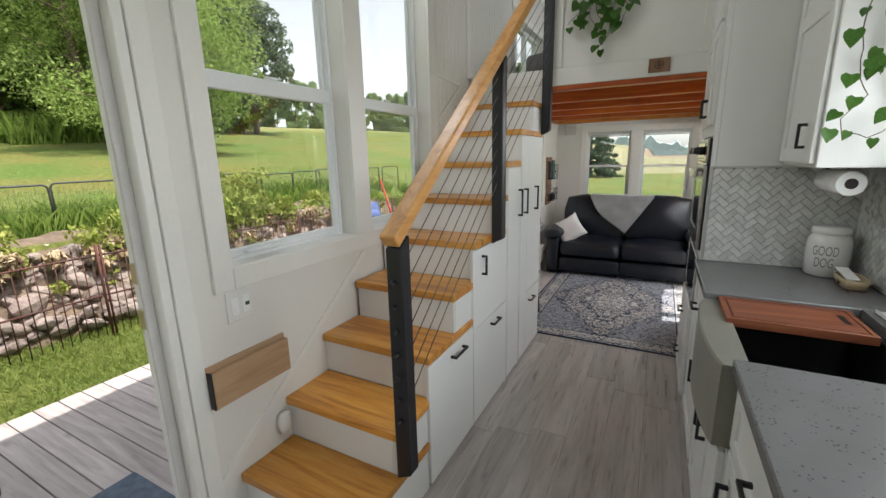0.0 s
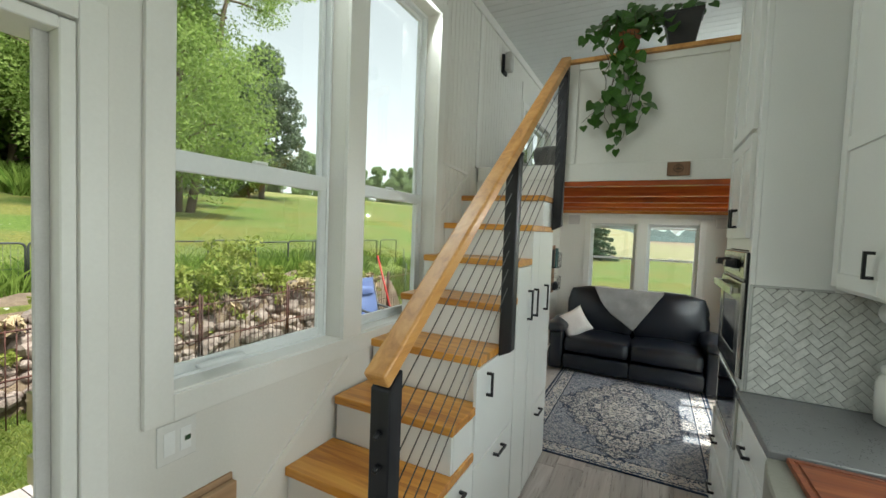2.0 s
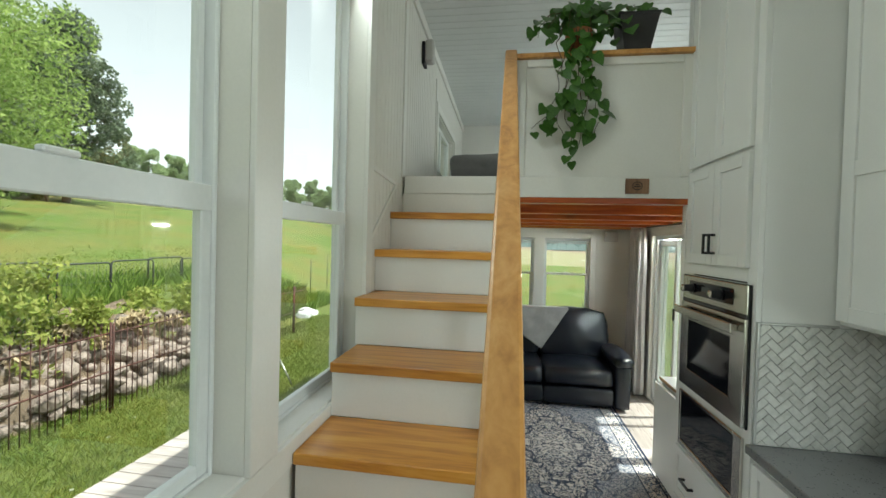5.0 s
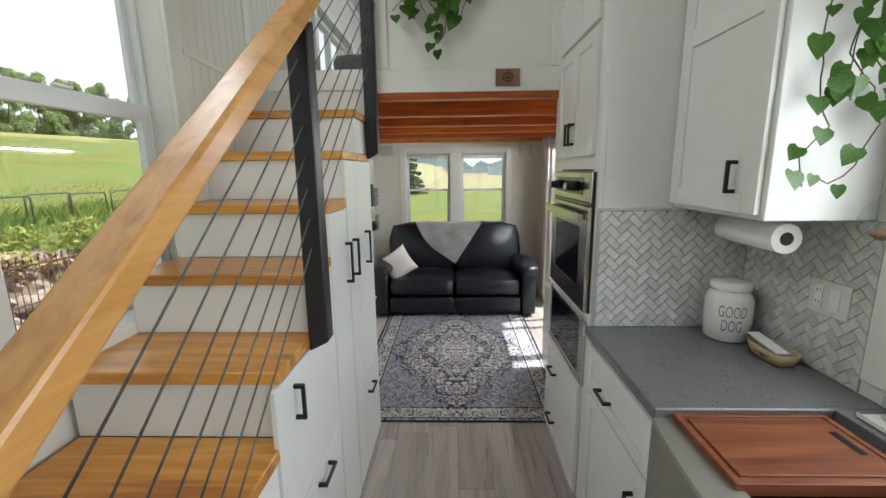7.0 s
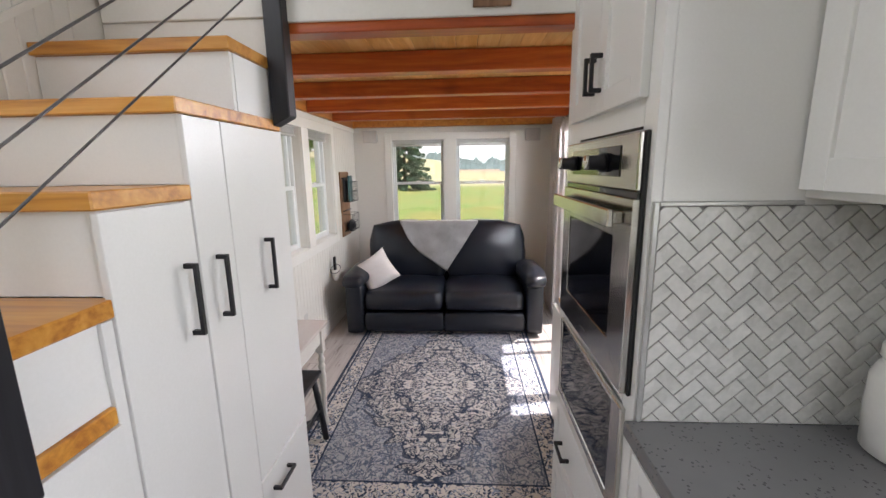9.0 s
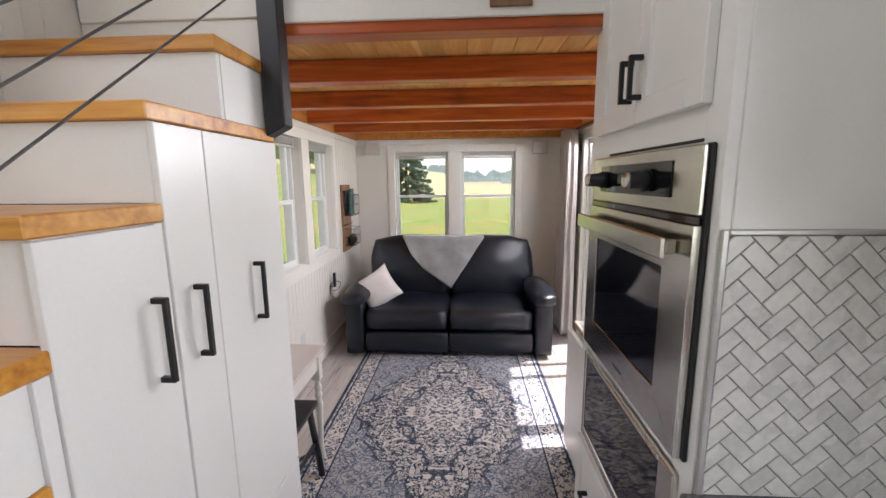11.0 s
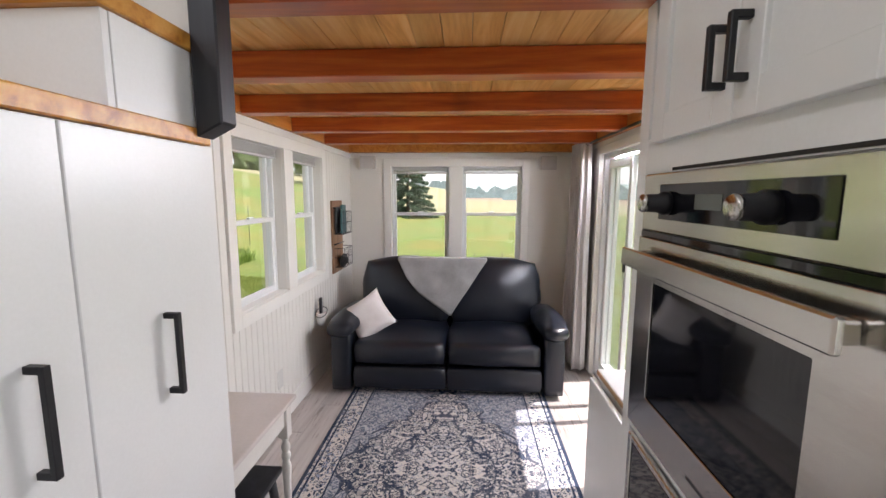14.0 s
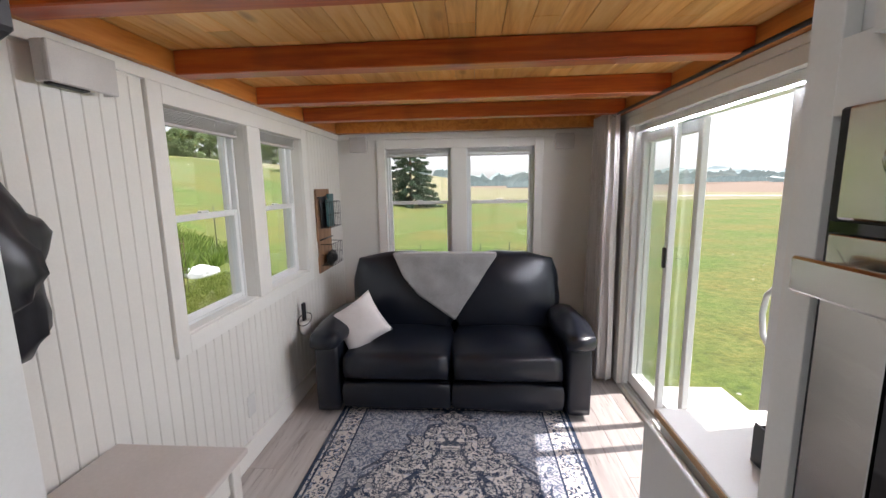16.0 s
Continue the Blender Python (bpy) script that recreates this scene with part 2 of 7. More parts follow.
def rug_material():
    """Navy and cream medallion rug: one quarter of ornament mirrored in both directions, between striped borders."""
    m, nt, bs = nodes_of("persian_rug")
    tc = nd(nt, "TexCoord")
    sp = nd(nt, "SeparateXYZ")
    nt.links.new(tc.outputs["Object"], sp.inputs[0])
    ax = maths(nt, "ABSOLUTE", sp.outputs[0])
    ay = maths(nt, "ABSOLUTE", sp.outputs[1])
    cb = nd(nt, "CombineXYZ")
    nt.links.new(ax, cb.inputs[0])
    nt.links.new(ay, cb.inputs[1])
    cb.inputs[2].default_value = 3.3
    pat = nd(nt, "TexNoise", Scale=13.0, Detail=1.5, Roughness=0.5, Distortion=3.0)
    pat2 = nd(nt, "TexVoronoi", Scale=9.0)
    pat2.feature = "DISTANCE_TO_EDGE"
    pat3 = nd(nt, "TexNoise", Scale=30.0, Detail=2.0, Distortion=2.0)
    big = nd(nt, "TexNoise", Scale=5.5, Detail=1.0, Distortion=1.5)
    worn = nd(nt, "TexNoise", Scale=3.0, Detail=6.0, Roughness=0.7)
    tuft = nd(nt, "TexNoise", Scale=260.0, Detail=2.0)
    for n_ in (pat, pat2, pat3, big):
        nt.links.new(cb.outputs[0], n_.inputs["Vector"])
    nt.links.new(tc.outputs["Object"], worn.inputs["Vector"])
    nt.links.new(tc.outputs["Object"], tuft.inputs["Vector"])
    edge = maths(nt, "MINIMUM", maths(nt, "SUBTRACT", 0.74, ax), maths(nt, "SUBTRACT", 1.07, ay))
    med = maths(nt, "ADD", maths(nt, "DIVIDE", ax, 0.50), maths(nt, "DIVIDE", ay, 0.80))
    med = maths(nt, "ADD", med, maths(nt, "MULTIPLY", big.outputs["Fac"], 0.7))
    navy, cream, grey = (0.012, 0.028, 0.065), (0.62, 0.57, 0.53), (0.25, 0.29, 0.38)
    # navy grows denser round the medallion and towards the corners
    dens = ramp(nt, maths(nt, "MULTIPLY", med, 0.5), [(0.2, (0.015, 0.015, 0.015)), (0.36, (0.0, 0.0, 0.0)), (0.46, (0.08, 0.08, 0.08)), (0.56, (0.03, 0.03, 0.03)), (0.80, (0.085, 0.085, 0.085))])
    pv = maths(nt, "ADD", maths(nt, "MULTIPLY", pat.outputs["Fac"], 0.72), maths(nt, "MULTIPLY", pat3.outputs["Fac"], 0.28))
    pv = maths(nt, "ADD", pv, dens)
    mask = ramp(nt, pv, [(0.515, (0, 0, 0)), (0.545, (1, 1, 1))])
    mid = ramp(nt, pat3.outputs["Fac"], [(0.50, (0, 0, 0)), (0.54, (1, 1, 1))])
    field = blend(nt, maths(nt, "MULTIPLY", mid, 0.6), cream, grey)
    field = blend(nt, mask, field, navy)
    hole = ramp(nt, pv, [(0.61, (0, 0, 0)), (0.625, (1, 1, 1))])
    field = blend(nt, maths(nt, "MULTIPLY", hole, 0.75), field, cream)
    field = blend(nt, maths(nt, "MULTIPLY", maths(nt, "GREATER_THAN", med, 1.55), 0.4), field, grey)
    ring = maths(nt, "MAXIMUM", maths(nt, "LESS_THAN", maths(nt, "ABSOLUTE", maths(nt, "SUBTRACT", med, 1.55)), 0.03), maths(nt, "LESS_THAN", maths(nt, "ABSOLUTE", maths(nt, "SUBTRACT", med, 1.02)), 0.025))
    field = blend(nt, maths(nt, "MULTIPLY", ring, 0.85), field, navy)
    lace = maths(nt, "LESS_THAN", pat2.outputs["Distance"], 0.022)
    field = blend(nt, maths(nt, "MULTIPLY", lace, 0.45), field, navy)
    bpat = nd(nt, "TexNoise", Scale=26.0, Detail=2.0, Distortion=2.5)
    nt.links.new(cb.outputs[0], bpat.inputs["Vector"])
    bm_ = ramp(nt, bpat.outputs["Fac"], [(0.47, (0, 0, 0)), (0.51, (1, 1, 1))])
    border = blend(nt, bm_, blend(nt, mid, navy, grey), cream)
    col = blend(nt, maths(nt, "LESS_THAN", edge, 0.16), field, border)
    stripe = maths(nt, "LESS_THAN", maths(nt, "ABSOLUTE", maths(nt, "SUBTRACT", edge, 0.165)), 0.005)
    stripe2 = maths(nt, "LESS_THAN", maths(nt, "ABSOLUTE", maths(nt, "SUBTRACT", edge, 0.045)), 0.006)
    col = blend(nt, maths(nt, "MAXIMUM", stripe, stripe2), col, navy)
    col = blend(nt, maths(nt, "LESS_THAN", edge, 0.025), col, navy)
    wf = ramp(nt, worn.outputs["Fac"], [(0.5, (0, 0, 0)), (0.8, (0.5, 0.5, 0.5))])
    col = blend(nt, maths(nt, "MULTIPLY", wf, 0.7), col, (0.36, 0.355, 0.36))
    col = blend(nt, 0.25, col, tuft.outputs["Color"], "SOFT_LIGHT")
    nt.links.new(col, bs.inputs["Base Color"])
    bs.inputs["Roughness"].default_value = 0.95
    bump(nt, bs, tuft.outputs["Fac"], 0.5, 0.004)
    return m


M_RUG = rug_material()


# ---- builders ----
ORIGIN = {}


def box(x0, x1, y0, y1, z0, z1, bev=0.003, seg=1):
    bm = bmesh.new()
    vs = [bm.verts.new((x, y, z)) for z in (z0, z1) for y in (y0, y1) for x in (x0, x1)]
    for a, b, c, d in ((0, 2, 3, 1), (4, 5, 7, 6), (0, 1, 5, 4), (2, 6, 7, 3), (0, 4, 6, 2), (1, 3, 7, 5)):
        bm.faces.new((vs[a], vs[b], vs[c], vs[d]))
    if bev:
        bmesh.ops.bevel(bm, geom=bm.edges[:], offset=bev, segments=seg, profile=0.6, affect="EDGES")
    return bm


def merge(*bms):
    out = bms[0]
    for b in bms[1:]:
        vm = [out.verts.new(v.co) for v in b.verts]
        b.verts.index_update()
        for f in b.faces:
            nf = out.faces.new([vm[v.index] for v in f.verts])
            nf.smooth = f.smooth
        b.free()
    return out


def boxes(*specs, bev=0.003):
    return merge(*[box(*s, bev=bev) for s in specs])


def lathe(profile, cx=0, cy=0, seg=20):
    """A turned shape: (radius, height) from the bottom up."""
    bm = bmesh.new()
    rings = []
    for r, z in profile:
        rings.append([bm.verts.new((cx + r * math.cos(2 * math.pi * i / seg), cy + r * math.sin(2 * math.pi * i / seg), z)) for i in range(seg)])
    for a, b in zip(rings, rings[1:]):
        for i in range(seg):
            f = bm.faces.new((a[i], a[(i + 1) % seg], b[(i + 1) % seg], b[i]))
            f.smooth = True
    if profile[0][0] > 1e-5:
        bm.faces.new(rings[0][::-1])
    if profile[-1][0] > 1e-5:
        bm.faces.new(rings[-1])
    return bm


def tube(points, r=0.01, seg=8, closed=False, r1=None):
    """A round bar along points."""
    bm = bmesh.new()
    pts = [Vector(p) for p in points]
    n = len(pts)
    rings = []
    up = None
    for i, p in enumerate(pts):
        if closed:
            d = pts[(i + 1) % n] - pts[i - 1]
        else:
            d = pts[min(i + 1, n - 1)] - pts[max(i - 1, 0)]
        d.normalize()
        if up is None:
            up = d.orthogonal().normalized()
        else:
            up = (up - d * up.dot(d)).normalized()
        side = d.cross(up)
        rr = r if r1 is None else r + (r1 - r) * i / max(1, n - 1)
        rings.append([bm.verts.new(p + (up * math.cos(2 * math.pi * k / seg) + side * math.sin(2 * math.pi * k / seg)) * rr) for k in range(seg)])
    for i in range(n if closed else n - 1):
        a, b = rings[i], rings[(i + 1) % n]
        for k in range(seg):
            f = bm.faces.new((a[k], a[(k + 1) % seg], b[(k + 1) % seg], b[k]))
            f.smooth = True
    if not closed:
        bm.faces.new(rings[0][::-1])
        bm.faces.new(rings[-1])
    return bm


def puff(x0, x1, y0, y1, z0, z1, r=0.04, crown=0.02, n=8, wrinkle=0.004, seed=0, m=None):
    """A stuffed cushion: a rounded block with a crowned, slightly wrinkled skin."""
    bm = bmesh.new()
    c = Vector(((x0 + x1) / 2, (y0 + y1) / 2, (z0 + z1) / 2))
    h = Vector(((x1 - x0) / 2, (y1 - y0) / 2, (z1 - z0) / 2))
    bmesh.ops.create_cube(bm, size=2.0)
    bmesh.ops.subdivide_edges(bm, edges=bm.edges[:], cuts=n, use_grid_fill=True)
    for v in bm.verts:
        u = v.co.copy()
        inner = Vector([max(-1, min(1, u[i])) * max(h[i] - r, 0.0) for i in range(3)])
        outer = Vector([u[i] * h[i] for i in range(3)])
        d = outer - inner
        p = inner + (d.normalized() * r if d.length > 1e-6 else d)
        for i in range(3):
            j, k = (i + 1) % 3, (i + 2) % 3
            p[i] += u[i] * crown * (1 - u[j] ** 2) * (1 - u[k] ** 2)
        p += (p.normalized() if p.length else p) * wrinkle * noise.noise(p * 9 + Vector((seed, 0, 0)))
        v.co = p + c if m is None else m @ p + c
    for f in bm.faces:
        f.smooth = True
    return bm


def thing(name, loc, label="", category="", group="", kind=""):
    e = new(name)
    e.location = loc
    e.empty_display_size = 0.1
    ORIGIN[e] = Vector(loc)
    return tagged(e, label, category, group, kind)


def part(name, bm, material, parent=None, label="", kind="", category="", group=""):
    """Links a bmesh, given in world places, as one mesh under a thing or part."""
    me = bpy.data.meshes.new(name)
    xs = [v.co for v in bm.verts]
    lo = Vector([min(v[i] for v in xs) for i in range(3)])
    hi = Vector([max(v[i] for v in xs) for i in range(3)])
    c = (lo + hi) / 2
    bmesh.ops.recalc_face_normals(bm, faces=bm.faces[:])
    bmesh.ops.translate(bm, verts=bm.verts[:], vec=-c)
    bm.to_mesh(me)
    bm.free()
    me.materials.append(material)
    ob = new(name, me)
    ob.location = c - (ORIGIN[parent] if parent else Vector())
    ORIGIN[ob] = c
    if parent:
        ob.parent = parent
    return tagged(ob, label, category, group, kind)


def again(name, proto, at, parent, rot=None):
    """Another piece on the same mesh, its centre at a place in the world."""
    ob = new(name, proto.data)
    ob.parent = parent
    ob.location = Vector(at) - ORIGIN[parent]
    ORIGIN[ob] = Vector(at)
    if rot:
        ob.rotation_euler = rot
    return ob


def wall(name, axis, p0, p1, u0, u1, z0, z1, holes, material):
    """A wall across one axis from p0 to p1 thick, with openings (u0, u1, z0, z1)."""
    us = sorted({u0, u1, *[h[0] for h in holes], *[h[1] for h in holes]})
    zs = sorted({z0, z1, *[h[2] for h in holes], *[h[3] for h in holes]})
    bms = []
    for a, b in zip(us, us[1:]):
        for c, d in zip(zs, zs[1:]):
            m, k = (a + b) / 2, (c + d) / 2
            if any(h[0] < m < h[1] and h[2] < k < h[3] for h in holes):
                continue
            bms.append(box(p0, p1, a, b, c, d, 0) if axis == "x" else box(a, b, p0, p1, c, d, 0))
    return part(name, merge(*bms), material, kind="structure")


def bar_handle(parent, x, y, z, length, axis="z", out=-1):
    """A square black bar pull on a face across x."""
    d = 0.032 * out
    w = 0.006
    xa, xb = sorted((x + d, x + d - 0.010 * out))
    if axis == "z":
        sp = [(xa, xb, y - w, y + w, z - length / 2, z + length / 2)]
        feet = [(y - w, y + w, z + s * (length / 2 - w) - w, z + s * (length / 2 - w) + w) for s in (-1, 1)]
    else:
        sp = [(xa, xb, y - length / 2, y + length / 2, z - w, z + w)]
        feet = [(y + s * (length / 2 - w) - w, y + s * (length / 2 - w) + w, z - w, z + w) for s in (-1, 1)]
    x0, x1 = sorted((x, x + d * 0.75))
    for f in feet:
        sp.append((x0, x1, *f))
    return part("handle", boxes(*sp, bev=0.0012), M_BLACK, parent, "matt black square bar handle")


def shaker(x, y0, y1, z0, z1, out=-1, t=0.02, rail=0.055, groove=0.009):
    """A framed door on a face across x: four rails round a sunk panel."""
    xf, xb = x + out * t, x
    a, b = sorted((xf, xb))
    c, d = sorted((xf - out * groove, xb))
    return merge(box(a, b, y0, y0 + rail, z0, z1, 0.0015), box(a, b, y1 - rail, y1, z0, z1, 0.0015),
                 box(a, b, y0 + rail, y1 - rail, z0, z0 + rail, 0.0015), box(a, b, y0 + rail, y1 - rail, z1 - rail, z1, 0.0015),
                 box(c, d, y0 + rail - 0.002, y1 - rail + 0.002, z0 + rail - 0.002, z1 - rail + 0.002, 0))


def hung_window(name, axis, plane, out, u0, u1, z0, z1, zm, depth=0.09, fr=0.03, sash=0.035, blind=0, latch=True, label="", rail=0.0):
    """A single-hung vinyl window set back in its opening; out is the way outdoors along the axis."""
    cen = (plane, (u0 + u1) / 2, z0) if axis == "x" else ((u0 + u1) / 2, plane, z0)
    w = thing(name, cen, label or "white vinyl single-hung window with two sashes", "window", kind="structure")
    p0 = plane + out * depth

    def bx(pa, pb, a, b, c, d, bev=0.003):
        pa, pb = sorted((pa, pb))
        return box(pa, pb, a, b, c, d, bev) if axis == "x" else box(a, b, pa, pb, c, d, bev)

    def ring(pa, pb, a, b, c, d, w_):
        return merge(bx(pa, pb, a, a + w_, c, d), bx(pa, pb, b - w_, b, c, d), bx(pa, pb, a + w_, b - w_, c, c + w_), bx(pa, pb, a + w_, b - w_, d - w_, d))
    part("window_frame", ring(p0, p0 + out * 0.06, u0, u1, z0, z1, fr), M_VINYL, w)
    part("lower_sash", ring(p0 + out * 0.004, p0 + out * 0.026, u0 + fr, u1 - fr, z0 + fr, zm + sash * 0.5, sash), M_VINYL, w)
    part("upper_sash", ring(p0 + out * 0.03, p0 + out * 0.052, u0 + fr, u1 - fr, zm - sash * 0.5, z1 - fr, sash * 0.7), M_VINYL, w)
    if rail:
        part("meeting_rail", bx(p0 + out * 0.001, p0 + out * 0.029, u0 + fr + 0.001, u1 - fr - 0.001, zm - rail * 0.5, zm + rail * 0.5), M_VINYL, w, "deep white meeting rail")
    for nm, o, c, d in (("pane", 0.015, z0 + fr + sash * 0.7, zm), ("pane", 0.041, zm, z1 - fr - 0.01)):
        g = part(nm, bx(p0 + out * o, p0 + out * (o + 0.004), u0 + fr + 0.01, u1 - fr - 0.01, c, d, 0), M_GLASS, w, "clear glass pane")
        g.visible_shadow = False
    um = (u0 + u1) / 2
    if latch:
        zt = zm + max(sash, rail) * 0.5
        part("latch", bx(p0 - out * 0.004, p0 + out * 0.016, um - 0.03, um + 0.03, zt, zt + 0.012), M_VINYL, w, "small white sash latch")
    part("window_sill", bx(plane - out * 0.004, p0 + out * 0.001, u0 + 0.001, u1 - 0.001, z0 - 0.016, z0 + 0.006), M_TRIM, w)
    if blind:
        sl = [bx(plane + out * 0.03, plane + out * 0.055, u0 + 0.012, u1 - 0.012, z1 - 0.012 - i * 0.006, z1 - 0.009 - i * 0.006, 0) for i in range(8)]
        part("raised_blind", merge(bx(plane + out * 0.022, plane + out * 0.06, u0 + 0.008, u1 - 0.008, z1 - 0.008, z1 - 0.001), *sl, bx(plane + out * 0.028, plane + out * 0.057, u0 + 0.01, u1 - 0.01, z1 - 0.07, z1 - 0.057)), M_SPKR, w, "raised grey mini blind")
    return w


def board(name, *b, mat=None, bev=0.002):
    return part(name, box(*b, bev=bev), mat or M_TRIM, kind="structure")

# ---- the shell ----
XL, XR, YE, YB, ZC, ZF = -1.17, 1.11, 8.42, -0.2, 3.34, 2.09
TH = 0.15
L_HOLES = [(1.56, 2.67, 0.0, 2.08), (2.89, 3.63, 1.095, 2.95), (3.76, 4.47, 1.095, 2.95), (6.25, 6.85, 0.865, 1.81), (6.985, 7.56, 0.865, 1.81), (6.30, 7.45, 2.34, 2.86)]
R_HOLES = [(3.0, 3.90, 1.05, 2.05), (1.2, 2.2, 1.1, 2.3), (5.86, 7.56, 0.02, 1.835), (6.3, 7.5, 2.34, 2.86)]
E_HOLES = [(-0.735, -0.137, 0.80, 1.80), (0.0, 0.60, 0.80, 1.80)]
wall("wall_west", "x", XL - TH, XL, YB, YE + TH, -0.1, ZC, L_HOLES, M_WALL)
wall("wall_east", "x", XR, XR + TH, YB, YE + TH, -0.1, ZC, R_HOLES, M_WALL)
wall("wall_north", "y", YE, YE + TH, XL, XR, -0.1, ZC, E_HOLES, M_WALL)
wall("wall_south", "y", YB - TH, YB, XL - TH, XR + TH, -0.1, ZC, [], M_WALL)
part("roof", box(XL - 0.35, XR + 0.35, YB - 0.3, YE + 0.35, ZC + 0.06, ZC + 0.2), M_BLACK, kind="structure")
part("subfloor", box(XL - TH, XR + TH, YB - TH, YE + TH, -0.12, -0.012, 0), M_GAP, kind="structure")
floor_root = thing("floor", (0, 4, 0), "grey oak laminate plank floor", "floor", kind="structure")

# loft deck and upper ceiling
ceil = [box(XL, XR, YB + i * 0.0895, YB + i * 0.0895 + 0.0865, ZC - 0.012, ZC + 0.004, 0.002) for i in range(96)]
part("ceiling", merge(box(XL - 0.02, XR + 0.02, YB, YE, ZC - 0.004, ZC + 0.05, 0), *ceil), M_CEIL, kind="structure")
part("crown_trim", box(XL, XL + 0.018, 4.5, YE, ZC - 0.085, ZC - 0.012), M_TRIM, kind="structure")
planks = []
n = 24
for i in range(n):
    x0 = XL + i * (XR - XL) / n
    w = (XR - XL) / n
    ys = [5.22, 5.22 + (0.7 + 0.9 * random.random()), YE]
    if i % 3 == 0:
        ys.insert(2, ys[1] + 1.1)
    for a, b in zip(ys, ys[1:]):
        planks.append(box(x0 + 0.0006, x0 + w - 0.0006, a + 0.0005, b - 0.0005, 2.025, 2.04, 0.002))
part("ceiling_under_loft", merge(*planks), M_PLANK, kind="structure")
part("loft_floor", merge(box(XL, XR, 5.24, YE, 2.041, ZF, 0.002)), M_FLOOR, kind="structure")
LEDG = [("ledger", (XL + 0.001, XL + 0.04, 5.30, YE - 0.001)), ("ledger", (XR - 0.04, XR - 0.001, 5.30, YE - 0.001))]
for nm, (a, b, c, d) in LEDG:
    part("wall_ledger", box(a, b, c, d, 1.935, 2.023), M_LEDGER, kind="structure")
for i, y in enumerate((5.165, 5.68, 6.31, 6.94, 7.57, 8.26)):
    hh = 1.953 if i == 0 else 1.93
    tagged(part("ceiling_beam", box(XL + 0.042 if i else XL + 0.62, XR - 0.042 if i else 0.485, y, y + 0.085, hh, 2.0235, 0.004), M_BEAM if i < 5 else M_LEDGER),
           "red-stained wooden ceiling beam under the loft", "beam", "beams under the loft")

# frieze boards, base boards, bead board
board("trim_frieze_west", XL, XL + 0.016, 5.3, YE - 0.001, 1.887, 1.933)
board("trim_frieze_north", XL + 0.017, XR, YE - 0.016, YE, 1.885, 1.933)
board("trim_frieze_east", XR - 0.014, XR, 5.3, YE - 0.017, 1.897, 1.933)
board("baseboard_west", XL, XL + 0.018, 5.158, YE - 0.001, 0.0, 0.125)
board("baseboard_north", XL + 0.019, XR - 0.02, YE - 0.018, YE, 0.0, 0.125)


def beadboard(name, y0, y1, z0, z1, x=XL, t=0.008, pitch=0.062):
    k = max(1, round((y1 - y0) / pitch))
    p = (y1 - y0) / k
    return part(name, merge(box(x, x + t * 0.45, y0, y1, z0, z1, 0), *[box(x + 0.001, x + t, y0 + i * p + 0.0025, y0 + (i + 1) * p - 0.0025, z0, z1, 0.0025) for i in range(k)]), M_WALL, kind="structure")


beadboard("beadboard_west_tall", 5.158, 6.173, 0.126, 1.879)
beadboard("beadboard_west_low", 6.174, 7.636, 0.126, 0.788)
beadboard("beadboard_west_far", 7.637, YE - 0.017, 0.126, 1.879)
beadboard("beadboard_west_stair", 4.553, 5.09, 1.2, ZC - 0.1)
beadboard("beadboard_west_loft", 5.15, 6.2, ZF, ZC - 0.1)


def casing(tag, axis, p, out, u0, u1, z0, z1, w=0.088, t=0.018, mull=(), top=True, bottom=True):
    pa, pb = sorted((p, p + out * t))

    def b(a, c, d, e):
        board("trim_" + tag, *((pa, pb, a, c, d, e) if axis == "x" else (a, c, pa, pb, d, e)))
    b(u0 - w, u0, z0 - (w if bottom else 0), z1 + (w if top else 0))
    b(u1, u1 + w, z0 - (w if bottom else 0), z1 + (w if top else 0))
    for m0, m1 in mull:
        b(m0, m1, z0 + 0.001, z1 - 0.001)
    if top:
        b(u0 + 0.001, u1 - 0.001, z1, z1 + w)
    if bottom:
        b(u0 + 0.001, u1 - 0.001, z0 - w, z0)


casing("stair_windows", "x", XL, 1, 2.89, 4.47, 1.095, 2.95, 0.08, mull=[(3.63, 3.76)])
casing("living_windows", "x", XL, 1, 6.25, 7.56, 0.865, 1.81, 0.075, 0.022, mull=[(6.85, 6.985)])
casing("end_windows", "y", YE, -1, -0.735, 0.60, 0.80, 1.80, 0.075, 0.02, mull=[(-0.137, 0.0)])
casing("kitchen_window", "x", XR, -1, 3.0, 3.90, 1.05, 2.05, 0.09)
casing("slider", "x", XR, -1, 5.86, 7.56, 0.02, 1.835, 0.06, 0.016, bottom=False)
casing("loft_window_west", "x", XL + 0.008, 1, 6.30, 7.45, 2.34, 2.86, 0.07)
casing("entry", "x", XL, 1, 1.56, 2.67, 0.0, 2.08, 0.06, 0.012, bottom=False)

hung_window("window", "x", XL, -1, 2.89, 3.63, 1.095, 2.95, 1.80, 0.085, fr=0.016, rail=0.066, label="tall white vinyl hung window over the stairs, beside the entry door")
hung_window("window", "x", XL, -1, 3.76, 4.47, 1.095, 2.95, 1.80, 0.085, fr=0.016, rail=0.06, label="tall white vinyl hung window over the middle treads of the stairs")
hung_window("window", "x", XL, -1, 6.25, 6.85, 0.865, 1.81, 1.35, 0.06, 0.016, 0.03, blind=1, label="white vinyl hung window with a raised grey blind, above the side table")
hung_window("window", "x", XL, -1, 6.985, 7.56, 0.865, 1.81, 1.35, 0.06, 0.016, 0.03, blind=1, label="white vinyl hung window with a raised grey blind, beside the sofa")
